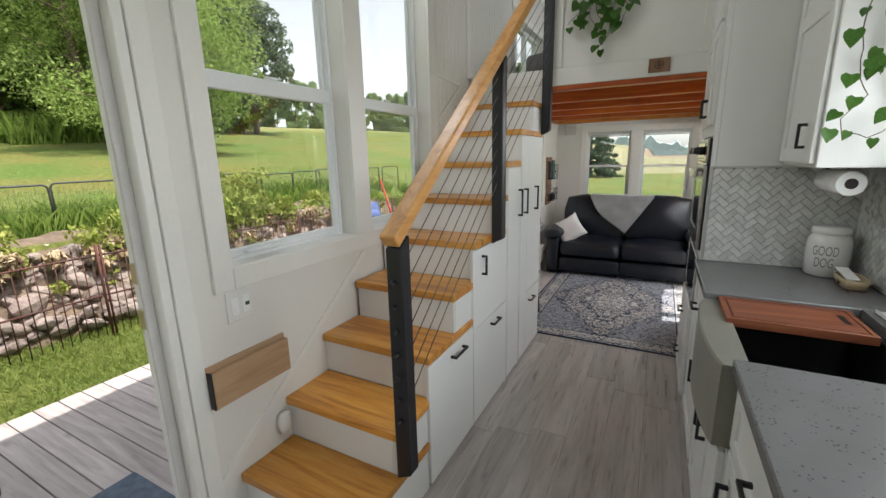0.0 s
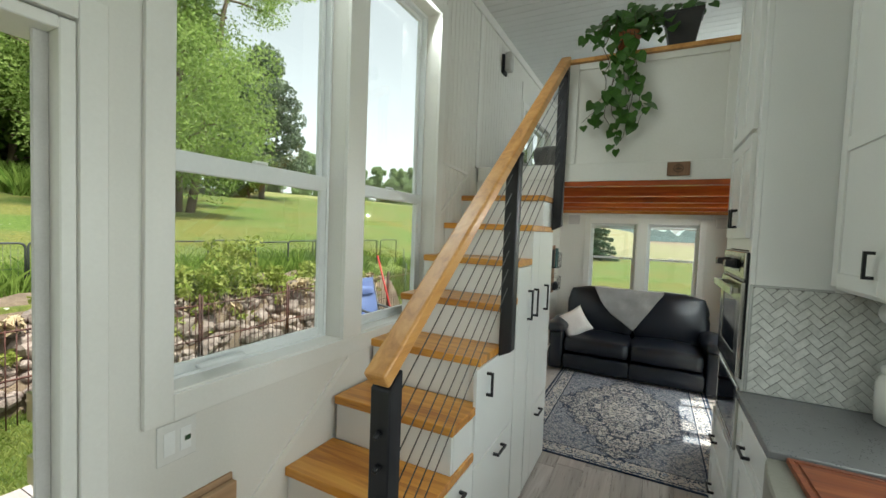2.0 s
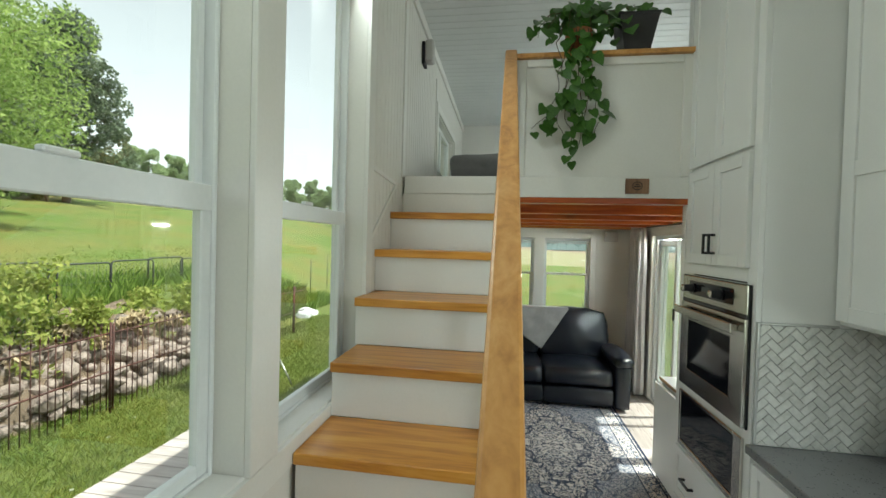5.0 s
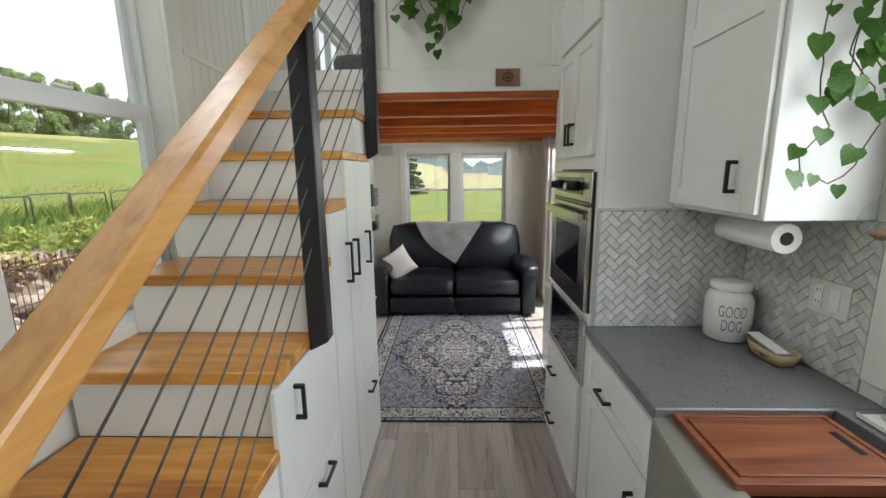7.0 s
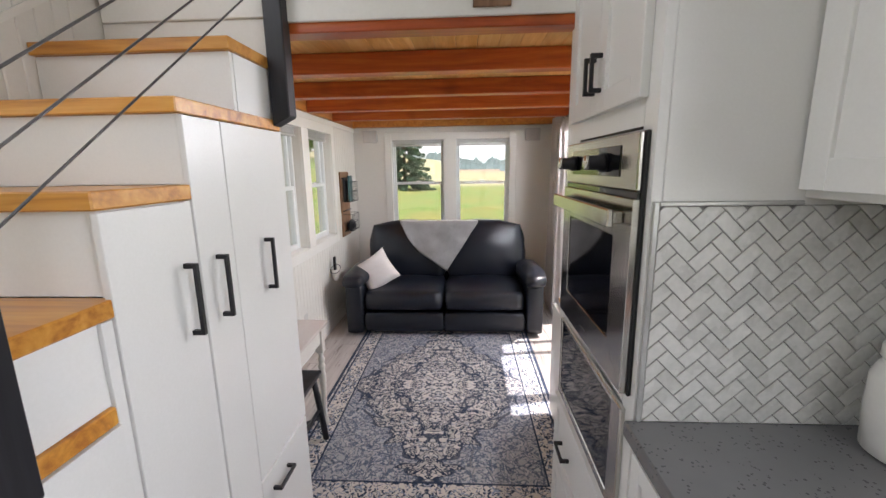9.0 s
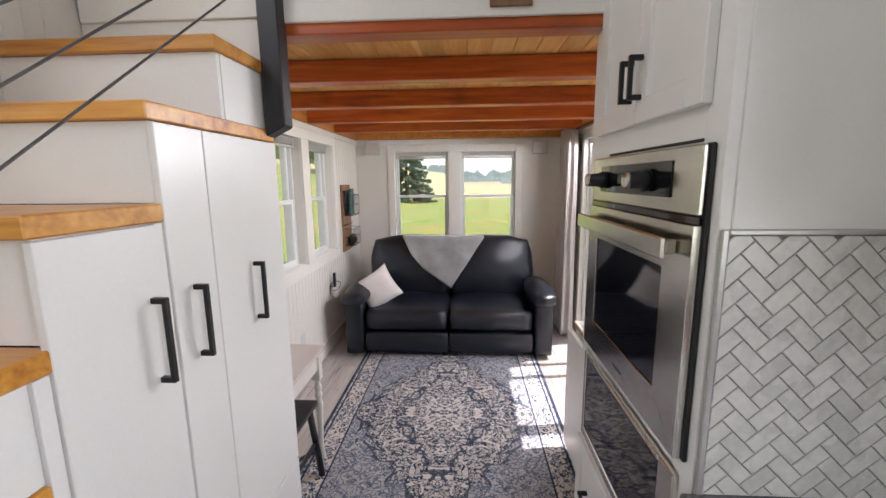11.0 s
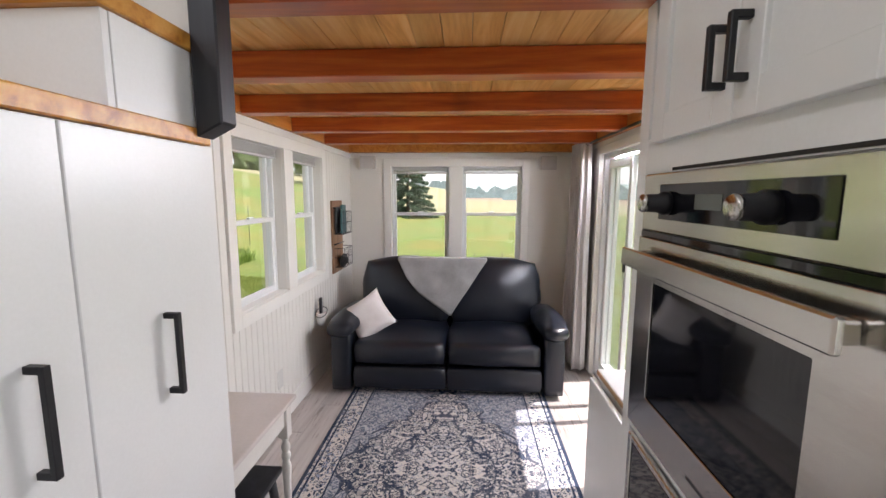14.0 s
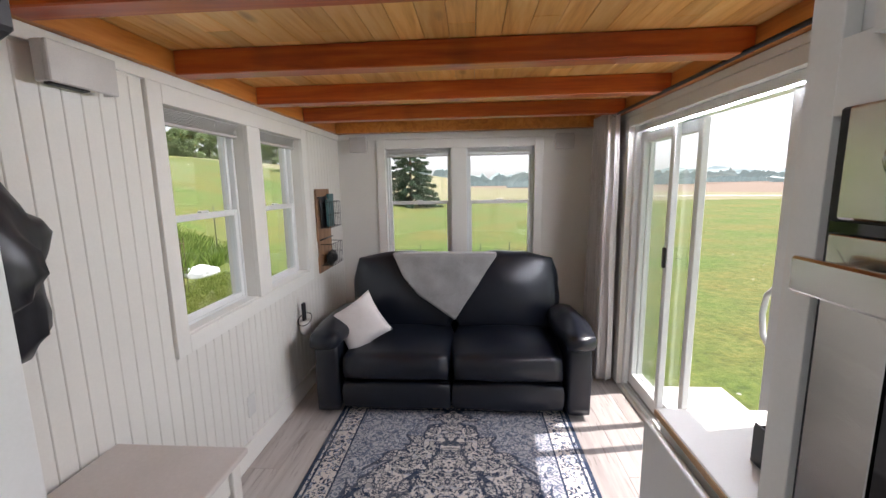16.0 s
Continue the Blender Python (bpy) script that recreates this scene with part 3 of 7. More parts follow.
for h in E_HOLES:
    hung_window("window", "y", YE, 1, *h, 1.315, 0.04, 0.016, 0.03, blind=1, label="white vinyl hung window with a raised blind, behind the sofa")
hung_window("window", "x", XR, 1, 3.0, 3.90, 1.05, 2.05, 1.55, 0.06, label="white vinyl kitchen window behind the sink")
# never in view: added as an opening for the kitchen lamp
hung_window("window", "x", XR, 1, 1.2, 2.2, 1.1, 2.3, 1.7, 0.06, label="unseen white vinyl kitchen window above the worktop, added for light")


def loft_window(p, out):
    w = thing("window", (p, 6.87, 2.34), "low white vinyl sliding window in the loft", "window", kind="structure")
    a, b = sorted((p + out * 0.05, p + out * 0.1))
    part("window_frame", boxes((a, b, 6.3, 6.34, 2.34, 2.86), (a, b, 7.41, 7.45, 2.34, 2.86), (a, b, 6.34, 7.41, 2.34, 2.38), (a, b, 6.34, 7.41, 2.82, 2.86), (a, b, 6.85, 6.9, 2.38, 2.82)), M_VINYL, w)
    for u in (6.335, 6.895):
        part("pane", box((a + b) / 2, (a + b) / 2 + 0.004, u, u + 0.52, 2.37, 2.83, 0), M_GLASS, w).visible_shadow = False


loft_window(XL, -1)
# east loft window is out of view, added to hold a lamp
loft_window(XR, 1)

# wall battens
board("trim_batten", XL, XL + 0.016, 5.092, 5.148, 2.10, ZC - 0.09)
board("trim_batten", XL, XL + 0.016, 6.205, 6.219, 2.10, 3.12)
M_SL = 0.74


def slanted(name, y0, z0, y1, z1, w, x0, x1, mat):
    d = Vector((0, y1 - y0, z1 - z0)).normalized()
    nrm = Vector((0, -d.z, d.y)) * w / 2
    bm = bmesh.new()
    pts = [Vector((0, y0, z0)) - nrm, Vector((0, y1, z1)) - nrm, Vector((0, y1, z1)) + nrm, Vector((0, y0, z0)) + nrm]
    lo = [bm.verts.new((x0, p.y, p.z)) for p in pts]
    hi = [bm.verts.new((x1, p.y, p.z)) for p in pts]
    bm.faces.new(lo), bm.faces.new(hi)
    for i in range(4):
        bm.faces.new((lo[i], lo[(i + 1) % 4], hi[(i + 1) % 4], hi[i]))
    return part(name, bm, mat, kind="structure")


slanted("trim_batten", 2.70, 0.235, 3.69, 0.99, 0.03, XL, XL + 0.007, M_TRIM)
slanted("trim_batten", 4.55, 1.72, 4.96, 2.02, 0.02, XL + 0.008, XL + 0.016, M_TRIM)
slanted("trim_batten", 4.56, 2.05, 4.95, 2.03, 0.02, XL + 0.008, XL + 0.016, M_TRIM)

# loft front
lf = thing("loft_parapet", (0, 5.2, 1.985), "white panelled loft parapet with a pine cap rail", "parapet")
part("core", box(-0.50, 0.487, 5.168, 5.238, 2.041, 2.79), M_TRIM, lf)
part("fascia", box(-0.535, 0.487, 5.15, 5.1645, 1.985, 2.105), M_TRIM, lf)
part("side_board", boxes((-0.50, -0.437, 5.152, 5.1675, 2.107, 2.789), (0.425, 0.487, 5.152, 5.1675, 2.107, 2.789), (-0.436, 0.424, 5.152, 5.1675, 2.745, 2.789)), M_TRIM, lf)
part("cap_rail", box(-0.53, 0.487, 5.13, 5.262, 2.792, 2.818), M_RAIL, lf, "light pine cap board")
part("top_riser", box(XL + 0.009, -0.535, 5.15, 5.17, 1.865, 2.0), M_TRIM, lf)
part("loft_nosing", box(XL + 0.017, -0.535, 5.14, 5.239, 2.0, 2.105), M_TRIM, lf)

# entry door, swung inwards
ed = thing("entry_door", (XL - TH, 1.64, 0.0), "white entry door standing open into the room, dark round knob", "door")
m = Matrix.Translation((XL + 0.035, 1.585, 0)) @ Matrix.Rotation(radians(215), 4, "Z")


def rot(bm, mm=m):
    bmesh.ops.transform(bm, matrix=mm, verts=bm.verts[:])
    return bm


part("leaf", rot(box(-0.80, -0.01, 0.0, 0.045, 0.012, 2.03)), M_TRIM, ed)
part("knob", rot(merge(tube([(-0.735, 0, 1.04), (-0.735, -0.05, 1.04)], 0.014, 12), rot(lathe([(0.0, 0), (0.022, 0.004), (0.03, 0.02), (0.026, 0.035), (0.0, 0.042)]), Matrix.Translation((-0.735, -0.03, 1.04)) @ Matrix.Rotation(radians(90), 4, "X")))), M_BLACK, ed, "dark round door knob")
jm = thing("door_jamb", (XL - 0.05, 2.6, 0), "white door jamb with weatherstrip and two brass strike plates", "door frame", kind="structure")
part("jamb", boxes((XL - TH - 0.012, XL + 0.001, 2.636, 2.6695, 0.0, 2.075), (XL - TH - 0.012, XL + 0.001, 1.561, 1.59, 0.0, 2.075), (XL - TH - 0.012, XL + 0.001, 1.59, 2.636, 2.045, 2.075)), M_TRIM, jm)
part("weatherstrip", boxes((XL - 0.062, XL - 0.05, 2.604, 2.636, 0.0, 2.045), (XL - 0.062, XL - 0.05, 1.69, 1.704, 0.0, 2.045)), M_SPKR, jm, "grey foam weatherstrip")
M_BRASS = plain("satin_nickel", (0.55, 0.50, 0.40), 0.3, 1.0)
for z in (0.98, 1.14):
    part("strike_plate", box(XL - 0.10, XL - 0.066, 2.606, 2.6365, z - 0.035, z + 0.035, 0.001), M_BRASS, jm, "small metal strike plate")
part("threshold", box(XL - TH - 0.03, XL, 1.661, 2.6695, -0.03, 0.012), M_STEEL, jm)

# ---- stairs with cabinets ----
st = thing("staircase", (-0.87, 2.8, 0), "white storage staircase with knotty honey pine treads", "stairs")
SX = -0.56
FY = {k: 2.81 + 0.2572 * (k - 1) for k in range(1, 11)}
TZ = {k: 0.0425 + 0.2025 * k for k in range(1, 11)}
BACK = {1: 3.315, 2: 3.315, 3: 3.832, 4: 3.832, 5: 4.330, 6: 4.330, 7: 4.602, 8: 5.153, 9: 5.148}
for k in range(1, 10):
    y0, z1 = FY[k], TZ[k]
    yr = FY[k] + 0.018
    yb = BACK[k]
    nxt = FY[k + 1] + 0.018
    xw = XL + (0.009 if k >= 7 else 0.019 if k > 3 else 0.002)
    # the board runs back to the next riser on the full width, and further along the open side
    bm = bmesh.new()
    w = 0.045
    if yb > nxt + 0.05:
        out = [(xw, y0), (SX, y0), (SX, yb), (SX - w, yb), (SX - w, nxt), (xw, nxt)]
    else:
        out = [(xw, y0), (SX, y0), (SX, max(yb, nxt)), (xw, max(yb, nxt))]
    lo = [bm.verts.new((x, y, z1 - 0.036)) for x, y in out]
    hi = [bm.verts.new((x, y, z1)) for x, y in out]
    bm.faces.new(lo[::-1]), bm.faces.new(hi)
    for i in range(len(out)):
        j = (i + 1) % len(out)
        bm.faces.new((lo[i], lo[j], hi[j], hi[i]))
    bmesh.ops.bevel(bm, geom=bm.edges[:], offset=0.003, segments=1, affect="EDGES")
    part("tread", bm, M_TREAD, st, "knotty honey pine tread")
    zb = TZ[k - 1] if k > 1 else 0.0
    part("riser", box(xw + 0.001, SX - 0.012, yr, yr + 0.016, zb + 0.001, z1 - 0.037, 0.001), M_CAB, st, "white painted riser")
    if k in (2, 4, 6, 9):
        part("side_panel", box(SX - 0.028, SX - 0.010, yr + 0.017, yb if k != 9 else 5.149, zb + 0.001, z1 - 0.037, 0.001), M_CAB, st)
# fixed side faces round the doors
part("side_frame", boxes((SX - 0.03, SX - 0.012, 2.83, 3.315, 0.0, TZ[1] - 0.037), (SX - 0.03, SX - 0.014, 3.343, 3.83, 0.0, TZ[3] - 0.037), (SX - 0.03, SX - 0.014, 3.858, 4.33, 0.0, TZ[5] - 0.037),
                         (SX - 0.03, SX - 0.003, 4.5985, 4.6215, 0.0, TZ[7] - 0.038), (SX - 0.03, SX - 0.003, 4.3315, 4.3565, 0.0, TZ[6] - 0.038), (SX - 0.03, SX - 0.014, 4.372, 4.597, 0.0, TZ[7] - 0.037), (SX - 0.03, SX - 0.014, 4.629, 5.152, 0.0, TZ[8] - 0.037), (XL + 0.01, SX - 0.031, 5.134, 5.151, 0.0, TZ[8] - 0.037), bev=0.001), M_CAB, st)


def stair_door(y0, y1, z0, z1, handles, nm="door", label="flat white cabinet door"):
    d = part(nm, box(SX - 0.0135, SX + 0.002, y0 + 0.0018, y1 - 0.0018, z0 + 0.0018, z1 - 0.0018, 0.0015), M_CAB, st, label)
    for hy, hz, ln, ax in handles:
        bar_handle(d, SX + 0.002, hy, hz, ln, ax, 1)


stair_door(3.316, 3.80, 0.02, TZ[3] - 0.038, [(3.60, 0.56, 0.14, "y")], "drawer_front", "flat white drawer front")
stair_door(3.804, 4.335, 0.585, TZ[5] - 0.038, [(3.925, 0.92, 0.11, "z")])
stair_door(3.804, 4.335, 0.02, 0.58, [(4.11, 0.53, 0.12, "y")], "drawer_front", "flat white drawer front")
stair_door(4.357, 4.598, 0.02, TZ[7] - 0.038, [(4.563, 1.19, 0.178, "z")], label="tall flat white cabinet door")
stair_door(4.622, 4.776, 0.02, TZ[8] - 0.038, [(4.69, 1.188, 0.172, "z")], label="tall narrow white cabinet door")
stair_door(4.777, 5.152, 0.50, TZ[8] - 0.038, [(4.955, 1.187, 0.172, "z")], label="tall flat white cabinet door")
stair_door(4.777, 5.152, 0.02, 0.495, [(4.9, 0.42, 0.12, "y")], "drawer_front", "flat white drawer front")

# hand rail, posts and cables
rl = thing("stair_railing", (-0.55, 3.02, 0.25), "pine handrail on black posts with steel cables", "railing")
PX0, PX1 = -0.562, -0.498


def rail_z(y):
    return 1.20 + (y - 3.04) * 0.757


def post(y0, y1, z0, z1):
    bm = box(PX0, PX1, y0, y1, z0, z1, 0.004)
    for v in bm.verts:
        if v.co.z < z0 + 0.01:
            v.co.z += max(0.0, v.co.x - PX0) * 0.5
        if v.co.z > z1 - 0.01:
            v.co.z += (v.co.y - y0) * 0.733
    return bm


for y0, y1, z0 in ((3.055, 3.115, 0.262), (4.075, 4.135, 1.005), (5.10, 5.162, 1.64)):
    part("post", post(y0, y1, z0, rail_z(y0) - 0.022), M_POST, rl, "black stained wooden post")
slr = slanted("handrail", 3.035, rail_z(3.035) + 0.022, 5.165, rail_z(5.165) + 0.022, 0.05, -0.563, -0.496, M_RAIL)
bv = slr.modifiers.new("bevel", "BEVEL")
bv.width, bv.segments = 0.008, 2
del slr["kind"]
slr.parent = rl
slr.location = slr.location - ORIGIN[rl]
for i in range(7):
    zn = 1.103 - 0.0905 * i
    pts = [(-0.53, 3.06, zn - 0.024), (-0.53, 4.105, zn + 0.807), (-0.53, 5.12, zn + 0.807 + 0.745 * 1.015)]
    part("cable", tube(pts, 0.0024, 6), M_CABLE, rl, "thin steel cable")
    z = zn - 0.028
    part("cable_end", tube([(-0.53, 3.054, z), (-0.53, 3.044, z - 0.006), (-0.53, 3.036, z - 0.01)], 0.009, 8, r1=0.006), M_BLACK, rl, "black cable end cap")

# ---- kitchen ----
tc_ = thing("tall_cabinet", (0.8, 4.9, 0), "tall white oven cabinet with shaker doors reaching the ceiling", "cabinet")
part("body", merge(box(0.5115, XR - 0.001, 4.535, 4.553, 0.0, 3.3), box(0.5115, XR - 0.001, 5.255, 5.273, 0.0, 3.3), box(0.512, XR - 0.001, 4.554, 5.254, 0.06, 3.3, 0)), M_CAB, tc_)
part("face_frame", boxes((0.490, 0.511, 4.535, 4.598, 0.001, 3.3), (0.490, 0.511, 5.222, 5.272, 0.001, 3.3), (0.490, 0.511, 4.5985, 5.2215, 0.56, 0.60), (0.490, 0.511, 4.5985, 5.2215, 0.915, 0.955),
                         (0.490, 0.511, 4.5985, 5.2215, 1.555, 1.645), (0.490, 0.511, 4.5985, 5.2215, 2.10, 2.17), (0.490, 0.511, 4.5985, 5.2215, 0.001, 0.05), (0.490, 0.511, 4.5985, 5.2215, 3.2, 3.3), bev=0.001), M_CAB, tc_)
for z0, z1, hz in ((0.03, 0.30, 0.155), (0.31, 0.585, 0.45)):
    d = part("drawer_front", shaker(0.4895, 4.60, 5.215, z0, z1, rail=0.045), M_CAB, tc_, "white shaker drawer front")
    bar_handle(d, 0.4695, 5.02, hz, 0.11, "y")
for z0, z1, hz in ((1.63, 2.125, 1.732), (2.145, 3.22, 2.28)):
    for y0, y1, hy in ((4.585, 4.872, 4.845), (4.875, 5.16, 4.90)):
        d = part("door", shaker(0.4895, y0, y1, z0, z1, rail=0.055), M_CAB, tc_, "white shaker cabinet door")
        if z0 < 2:
            bar_handle(d, 0.4695, hy, hz, 0.10, "z")

def window_plate(xa, xb, outer, hole):
    """A plate across x with one rectangular hole, as one closed shape."""
    bm = bmesh.new()
    rings = [[bm.verts.new((x, y, z)) for y, z in ((a, c), (b, c), (b, d), (a, d))] for x in (xa, xb) for a, b, c, d in (outer, hole)]
    for p, q in ((0, 1), (2, 3), (0, 2), (1, 3)):
        for i in range(4):
            j = (i + 1) % 4
            bm.faces.new((rings[p][i], rings[p][j], rings[q][j], rings[q][i]))
    bmesh.ops.bevel(bm, geom=bm.edges[:], offset=0.001, segments=1, affect="EDGES")
    return bm


ov = thing("wall_oven", (0.47, 4.9, 0.96), "stainless built-in wall oven with a dark glass door", "oven")
part("housing", box(0.480, 0.4895, 4.555, 5.20, 0.955, 1.562), M_BLACK, ov, "black oven sides")
part("control_panel", box(0.4685, 0.480, 4.562, 5.175, 1.434, 1.560), M_STEEL, ov, "brushed steel control panel")
part("display", box(0.4660, 0.4682, 4.66, 5.09, 1.463, 1.536, 0.001), M_DARKGL, ov, "black glass display strip")
M_LCD = plain("unlit_display", (0.10, 0.11, 0.10), 0.2)
part("clock_window", box(0.4652, 0.4658, 4.87, 4.95, 1.488, 1.515, 0), M_LCD, ov)
for y in (4.76, 5.05):
    kb = lathe([(0.024, 0), (0.024, 0.012), (0.019, 0.02), (0.0185, 0.042), (0.016, 0.045), (0, 0.045)])
    part("knob", rot(kb, Matrix.Translation((0.4655, y, 1.497)) @ Matrix.Rotation(radians(-90), 4, "Y")), M_BLACK, ov, "black control knob")
    kb = lathe([(0.0185, 0), (0.0185, 0.006), (0.016, 0.009), (0, 0.009)])
    part("knob_cap", rot(kb, Matrix.Translation((0.4205, y, 1.497)) @ Matrix.Rotation(radians(-90), 4, "Y")), M_STEEL, ov, "steel knob cap")
part("vent_gap", box(0.474, 0.480, 4.565, 5.187, 1.418, 1.431, 0), M_DARKGL, ov)
dr = part("door", window_plate(0.464, 0.4795, (4.562, 5.175, 0.96, 1.417), (4.6675, 5.0895, 1.0555, 1.3215)), M_STEEL, ov, "brushed steel oven door")
part("door_glass", box(0.467, 0.475, 4.669, 5.088, 1.056, 1.321, 0.001), M_DARKGL, dr, "dark oven glass")
part("handle", boxes((0.425, 0.438, 4.60, 5.175, 1.35, 1.392), (0.4385, 0.4635, 4.61, 4.635, 1.358, 1.385), (0.4385, 0.4635, 5.14, 5.165, 1.358, 1.385)), M_STEEL, dr, "flat steel bar handle")
part("badge", box(0.4630, 0.4637, 4.84, 4.90, 0.995, 1.001, 0), M_BLACK, dr)
part("vent_slot", box(0.4885, 0.4898, 4.60, 5.09, 1.5655, 1.572, 0), M_GAP, ov, "thin dark gap above the oven")
mw = thing("microwave", (0.47, 4.9, 0.6), "built-in microwave with a black glass front in a steel frame", "microwave")
part("trim_frame", boxes((0.476, 0.4895, 4.575, 4.64, 0.60, 0.912), (0.476, 0.4895, 5.175, 5.195, 0.60, 0.912), (0.476, 0.4895, 4.641, 5.174, 0.60, 0.63), (0.476, 0.4895, 4.641, 5.174, 0.895, 0.912)), M_STEEL, mw, "brushed steel trim")
part("door_glass", box(0.479, 0.4893, 4.642, 5.173, 0.631, 0.894), M_DARKGL, mw, "black glass door")

uc = thing("upper_cabinet", (0.95, 4.29, 1.42), "white wall cabinet with a shaker door, above the worktop", "cabinet")
part("body", box(0.792, XR - 0.001, 4.04, 4.534, 1.42, 3.1), M_CAB, uc)
ud = part("door", shaker(0.7915, 4.055, 4.527, 1.437, 3.05, rail=0.06, t=0.019), M_CAB, uc, "white shaker door with a middle rail")
part("middle_rail", box(0.7727, 0.7835, 4.116, 4.466, 2.0, 2.06, 0.0015), M_CAB, ud)
bar_handle(ud, 0.7725, 4.15, 1.545, 0.10, "z")

wt = thing("worktop", (0.8, 3, 0.87), "speckled dark grey quartz worktop", "worktop")
part("slab", box(0.468, XR - 0.001, 3.912, 4.534, 0.872, 0.91, 0.004), M_COUNTER, wt)
part("slab", box(0.487, XR - 0.001, 1.15, 3.268, 0.872, 0.91, 0.004), M_COUNTER, wt)
part("slab", box(0.962, XR - 0.001, 3.2685, 3.9115, 0.872, 0.9095, 0.002), M_COUNTER, wt)

bc = thing("base_cabinet", (0.8, 4.2, 0), "white base cabinet with a drawer over a door", "cabinet")
part("body", box(0.505, XR - 0.001, 3.915, 4.534, 0.0, 0.871), M_CAB, bc)
d = part("drawer_front", shaker(0.5045, 3.955, 4.515, 0.645, 0.84, rail=0.045), M_CAB, bc, "white shaker drawer front")
bar_handle(d, 0.4845, 4.30, 0.715, 0.11, "y")
d = part("door", shaker(0.5045, 3.955, 4.515, 0.06, 0.63), M_CAB, bc, "white shaker door")
bar_handle(d, 0.4845, 4.03, 0.48, 0.11, "z")
sb = thing("sink_cabinet", (0.8, 3.6, 0), "white sink base cabinet with two doors", "cabinet")
part("body", box(0.505, XR - 0.001, 3.27, 3.913, 0.0, 0.60), M_CAB, sb)
for y0, y1, hy in ((3.285, 3.59, 3.545), (3.594, 3.9, 3.64)):
    d = part("door", shaker(0.5045, y0, y1, 0.06, 0.59), M_CAB, sb, "white shaker door")
    bar_handle(d, 0.4845, hy, 0.50, 0.11, "z")
nb = thing("base_cabinet", (0.8, 2.2, 0), "white base cabinet under the long worktop", "cabinet")
part("body", box(0.525, XR - 0.001, 1.2, 3.268, 0.0, 0.871), M_CAB, nb)
for y0 in (1.22, 1.90, 2.58):
    d = part("drawer_front", shaker(0.5245, y0, y0 + 0.67, 0.645, 0.84, rail=0.045), M_CAB, nb, "white shaker drawer front")
    bar_handle(d, 0.5045, y0 + 0.33, 0.74, 0.11, "y")
    d = part("door", shaker(0.5245, y0, y0 + 0.67, 0.06, 0.63), M_CAB, nb, "white shaker door")
    bar_handle(d, 0.5045, y0 + 0.6, 0.5, 0.11, "z")

# farmhouse sink with a bowed apron
sk = thing("farmhouse_sink", (0.7, 3.6, 0.62), "dark farmhouse sink with a bowed grey-bronze apron", "sink")


def apron():
    bm = bmesh.new()
    nseg = 16
    rows_ = []
    for i in range(nseg + 1):
        u = i / nseg
        y = 3.272 + u * 0.638
        x = 0.463 - 0.035 * math.sin(math.pi * u) ** 0.7
        rows_.append([bm.verts.new(p) for p in ((x, y, 0.615), (x, y, 0.878), (x + 0.006, y, 0.884), (0.535, y, 0.884), (0.535, y, 0.615))])
    for a, b in zip(rows_, rows_[1:]):
        for j in range(5):
            bm.faces.new((a[j], b[j], b[(j + 1) % 5], a[(j + 1) % 5]))
    bm.faces.new(rows_[0]), bm.faces.new(rows_[-1])
    return bm


part("apron", apron(), M_SINK, sk, "bowed grey-bronze apron front")
M_BASIN = surface("black_sink_composite", (0.012, 0.012, 0.012), (0.022, 0.022, 0.022), 0.45, 10, 200)
part("basin", boxes((0.536, 0.961, 3.272, 3.29, 0.64, 0.871), (0.536, 0.961, 3.892, 3.91, 0.64, 0.871), (0.945, 0.961, 3.291, 3.891, 0.64, 0.871), (0.536, 0.944, 3.291, 3.891, 0.64, 0.655)), M_BASIN, sk, "black sink basin")
cb_ = thing("cutting_board", (0.73, 3.72, 0.88), "reddish wooden cutting board with a juice groove, over the sink", "cutting board")
part("rim", boxes((0.515, 0.925, 3.64, 3.655, 0.8715, 0.902), (0.515, 0.925, 3.89, 3.905, 0.8715, 0.902), (0.515, 0.53, 3.655, 3.89, 0.8715, 0.902), (0.91, 0.925, 3.655, 3.89, 0.8715, 0.902), bev=0.0012), M_WOODBRD, cb_)
part("board", box(0.5302, 0.9098, 3.6552, 3.8898, 0.8715, 0.897, 0.0005), M_WOODBRD, cb_)
part("raised_field", box(0.54, 0.905, 3.667, 3.879, 0.8972, 0.902, 0.0015), M_WOODBRD, cb_)
part("grip_slot", box(0.865, 0.885, 3.735, 3.82, 0.9015, 0.9028, 0), M_BLACK, cb_, "dark finger slot")

# ---- living room ----
rug = part("rug", box(-0.82, 0.655, 5.2, 7.32, 0.0, 0.009, 0.003), M_RUG, label="worn navy and cream medallion rug on the laminate floor", category="rug")

sf = thing("sofa", (-0.09, 7.6, 0), "black leather two-seat reclining sofa on the rug's edge", "sofa")
part("base", boxes((-0.80, -0.095, 7.17, 8.0, 0.035, 0.22), (-0.085, 0.62, 7.17, 8.0, 0.035, 0.22), bev=0.015), M_LEATHER, sf, "black leather lower front")
for x0, x1, s in ((-0.80, -0.093, 1), (-0.087, 0.62, 2)):
    part("footrest", puff(x0, x1, 7.13, 7.20, 0.05, 0.225, 0.03, 0.008, 6, 0.004, s), M_LEATHER, sf, "black leather footrest panel")
    part("seat", puff(x0, x1, 7.115, 7.80, 0.235, 0.43, 0.06, 0.025, 9, 0.01, s), M_LEATHER, sf, "plump black leather seat")
for x0, x1, s in ((-0.86, -0.095, 3), (-0.088, 0.68, 4)):
    mb = Matrix.Rotation(radians(-12), 4, "X")
    part("backrest", puff(x0, x1, 7.70, 7.93, 0.36, 0.945, 0.09, 0.03, 9, 0.014, s, mb), M_LEATHER, sf, "padded black leather backrest")
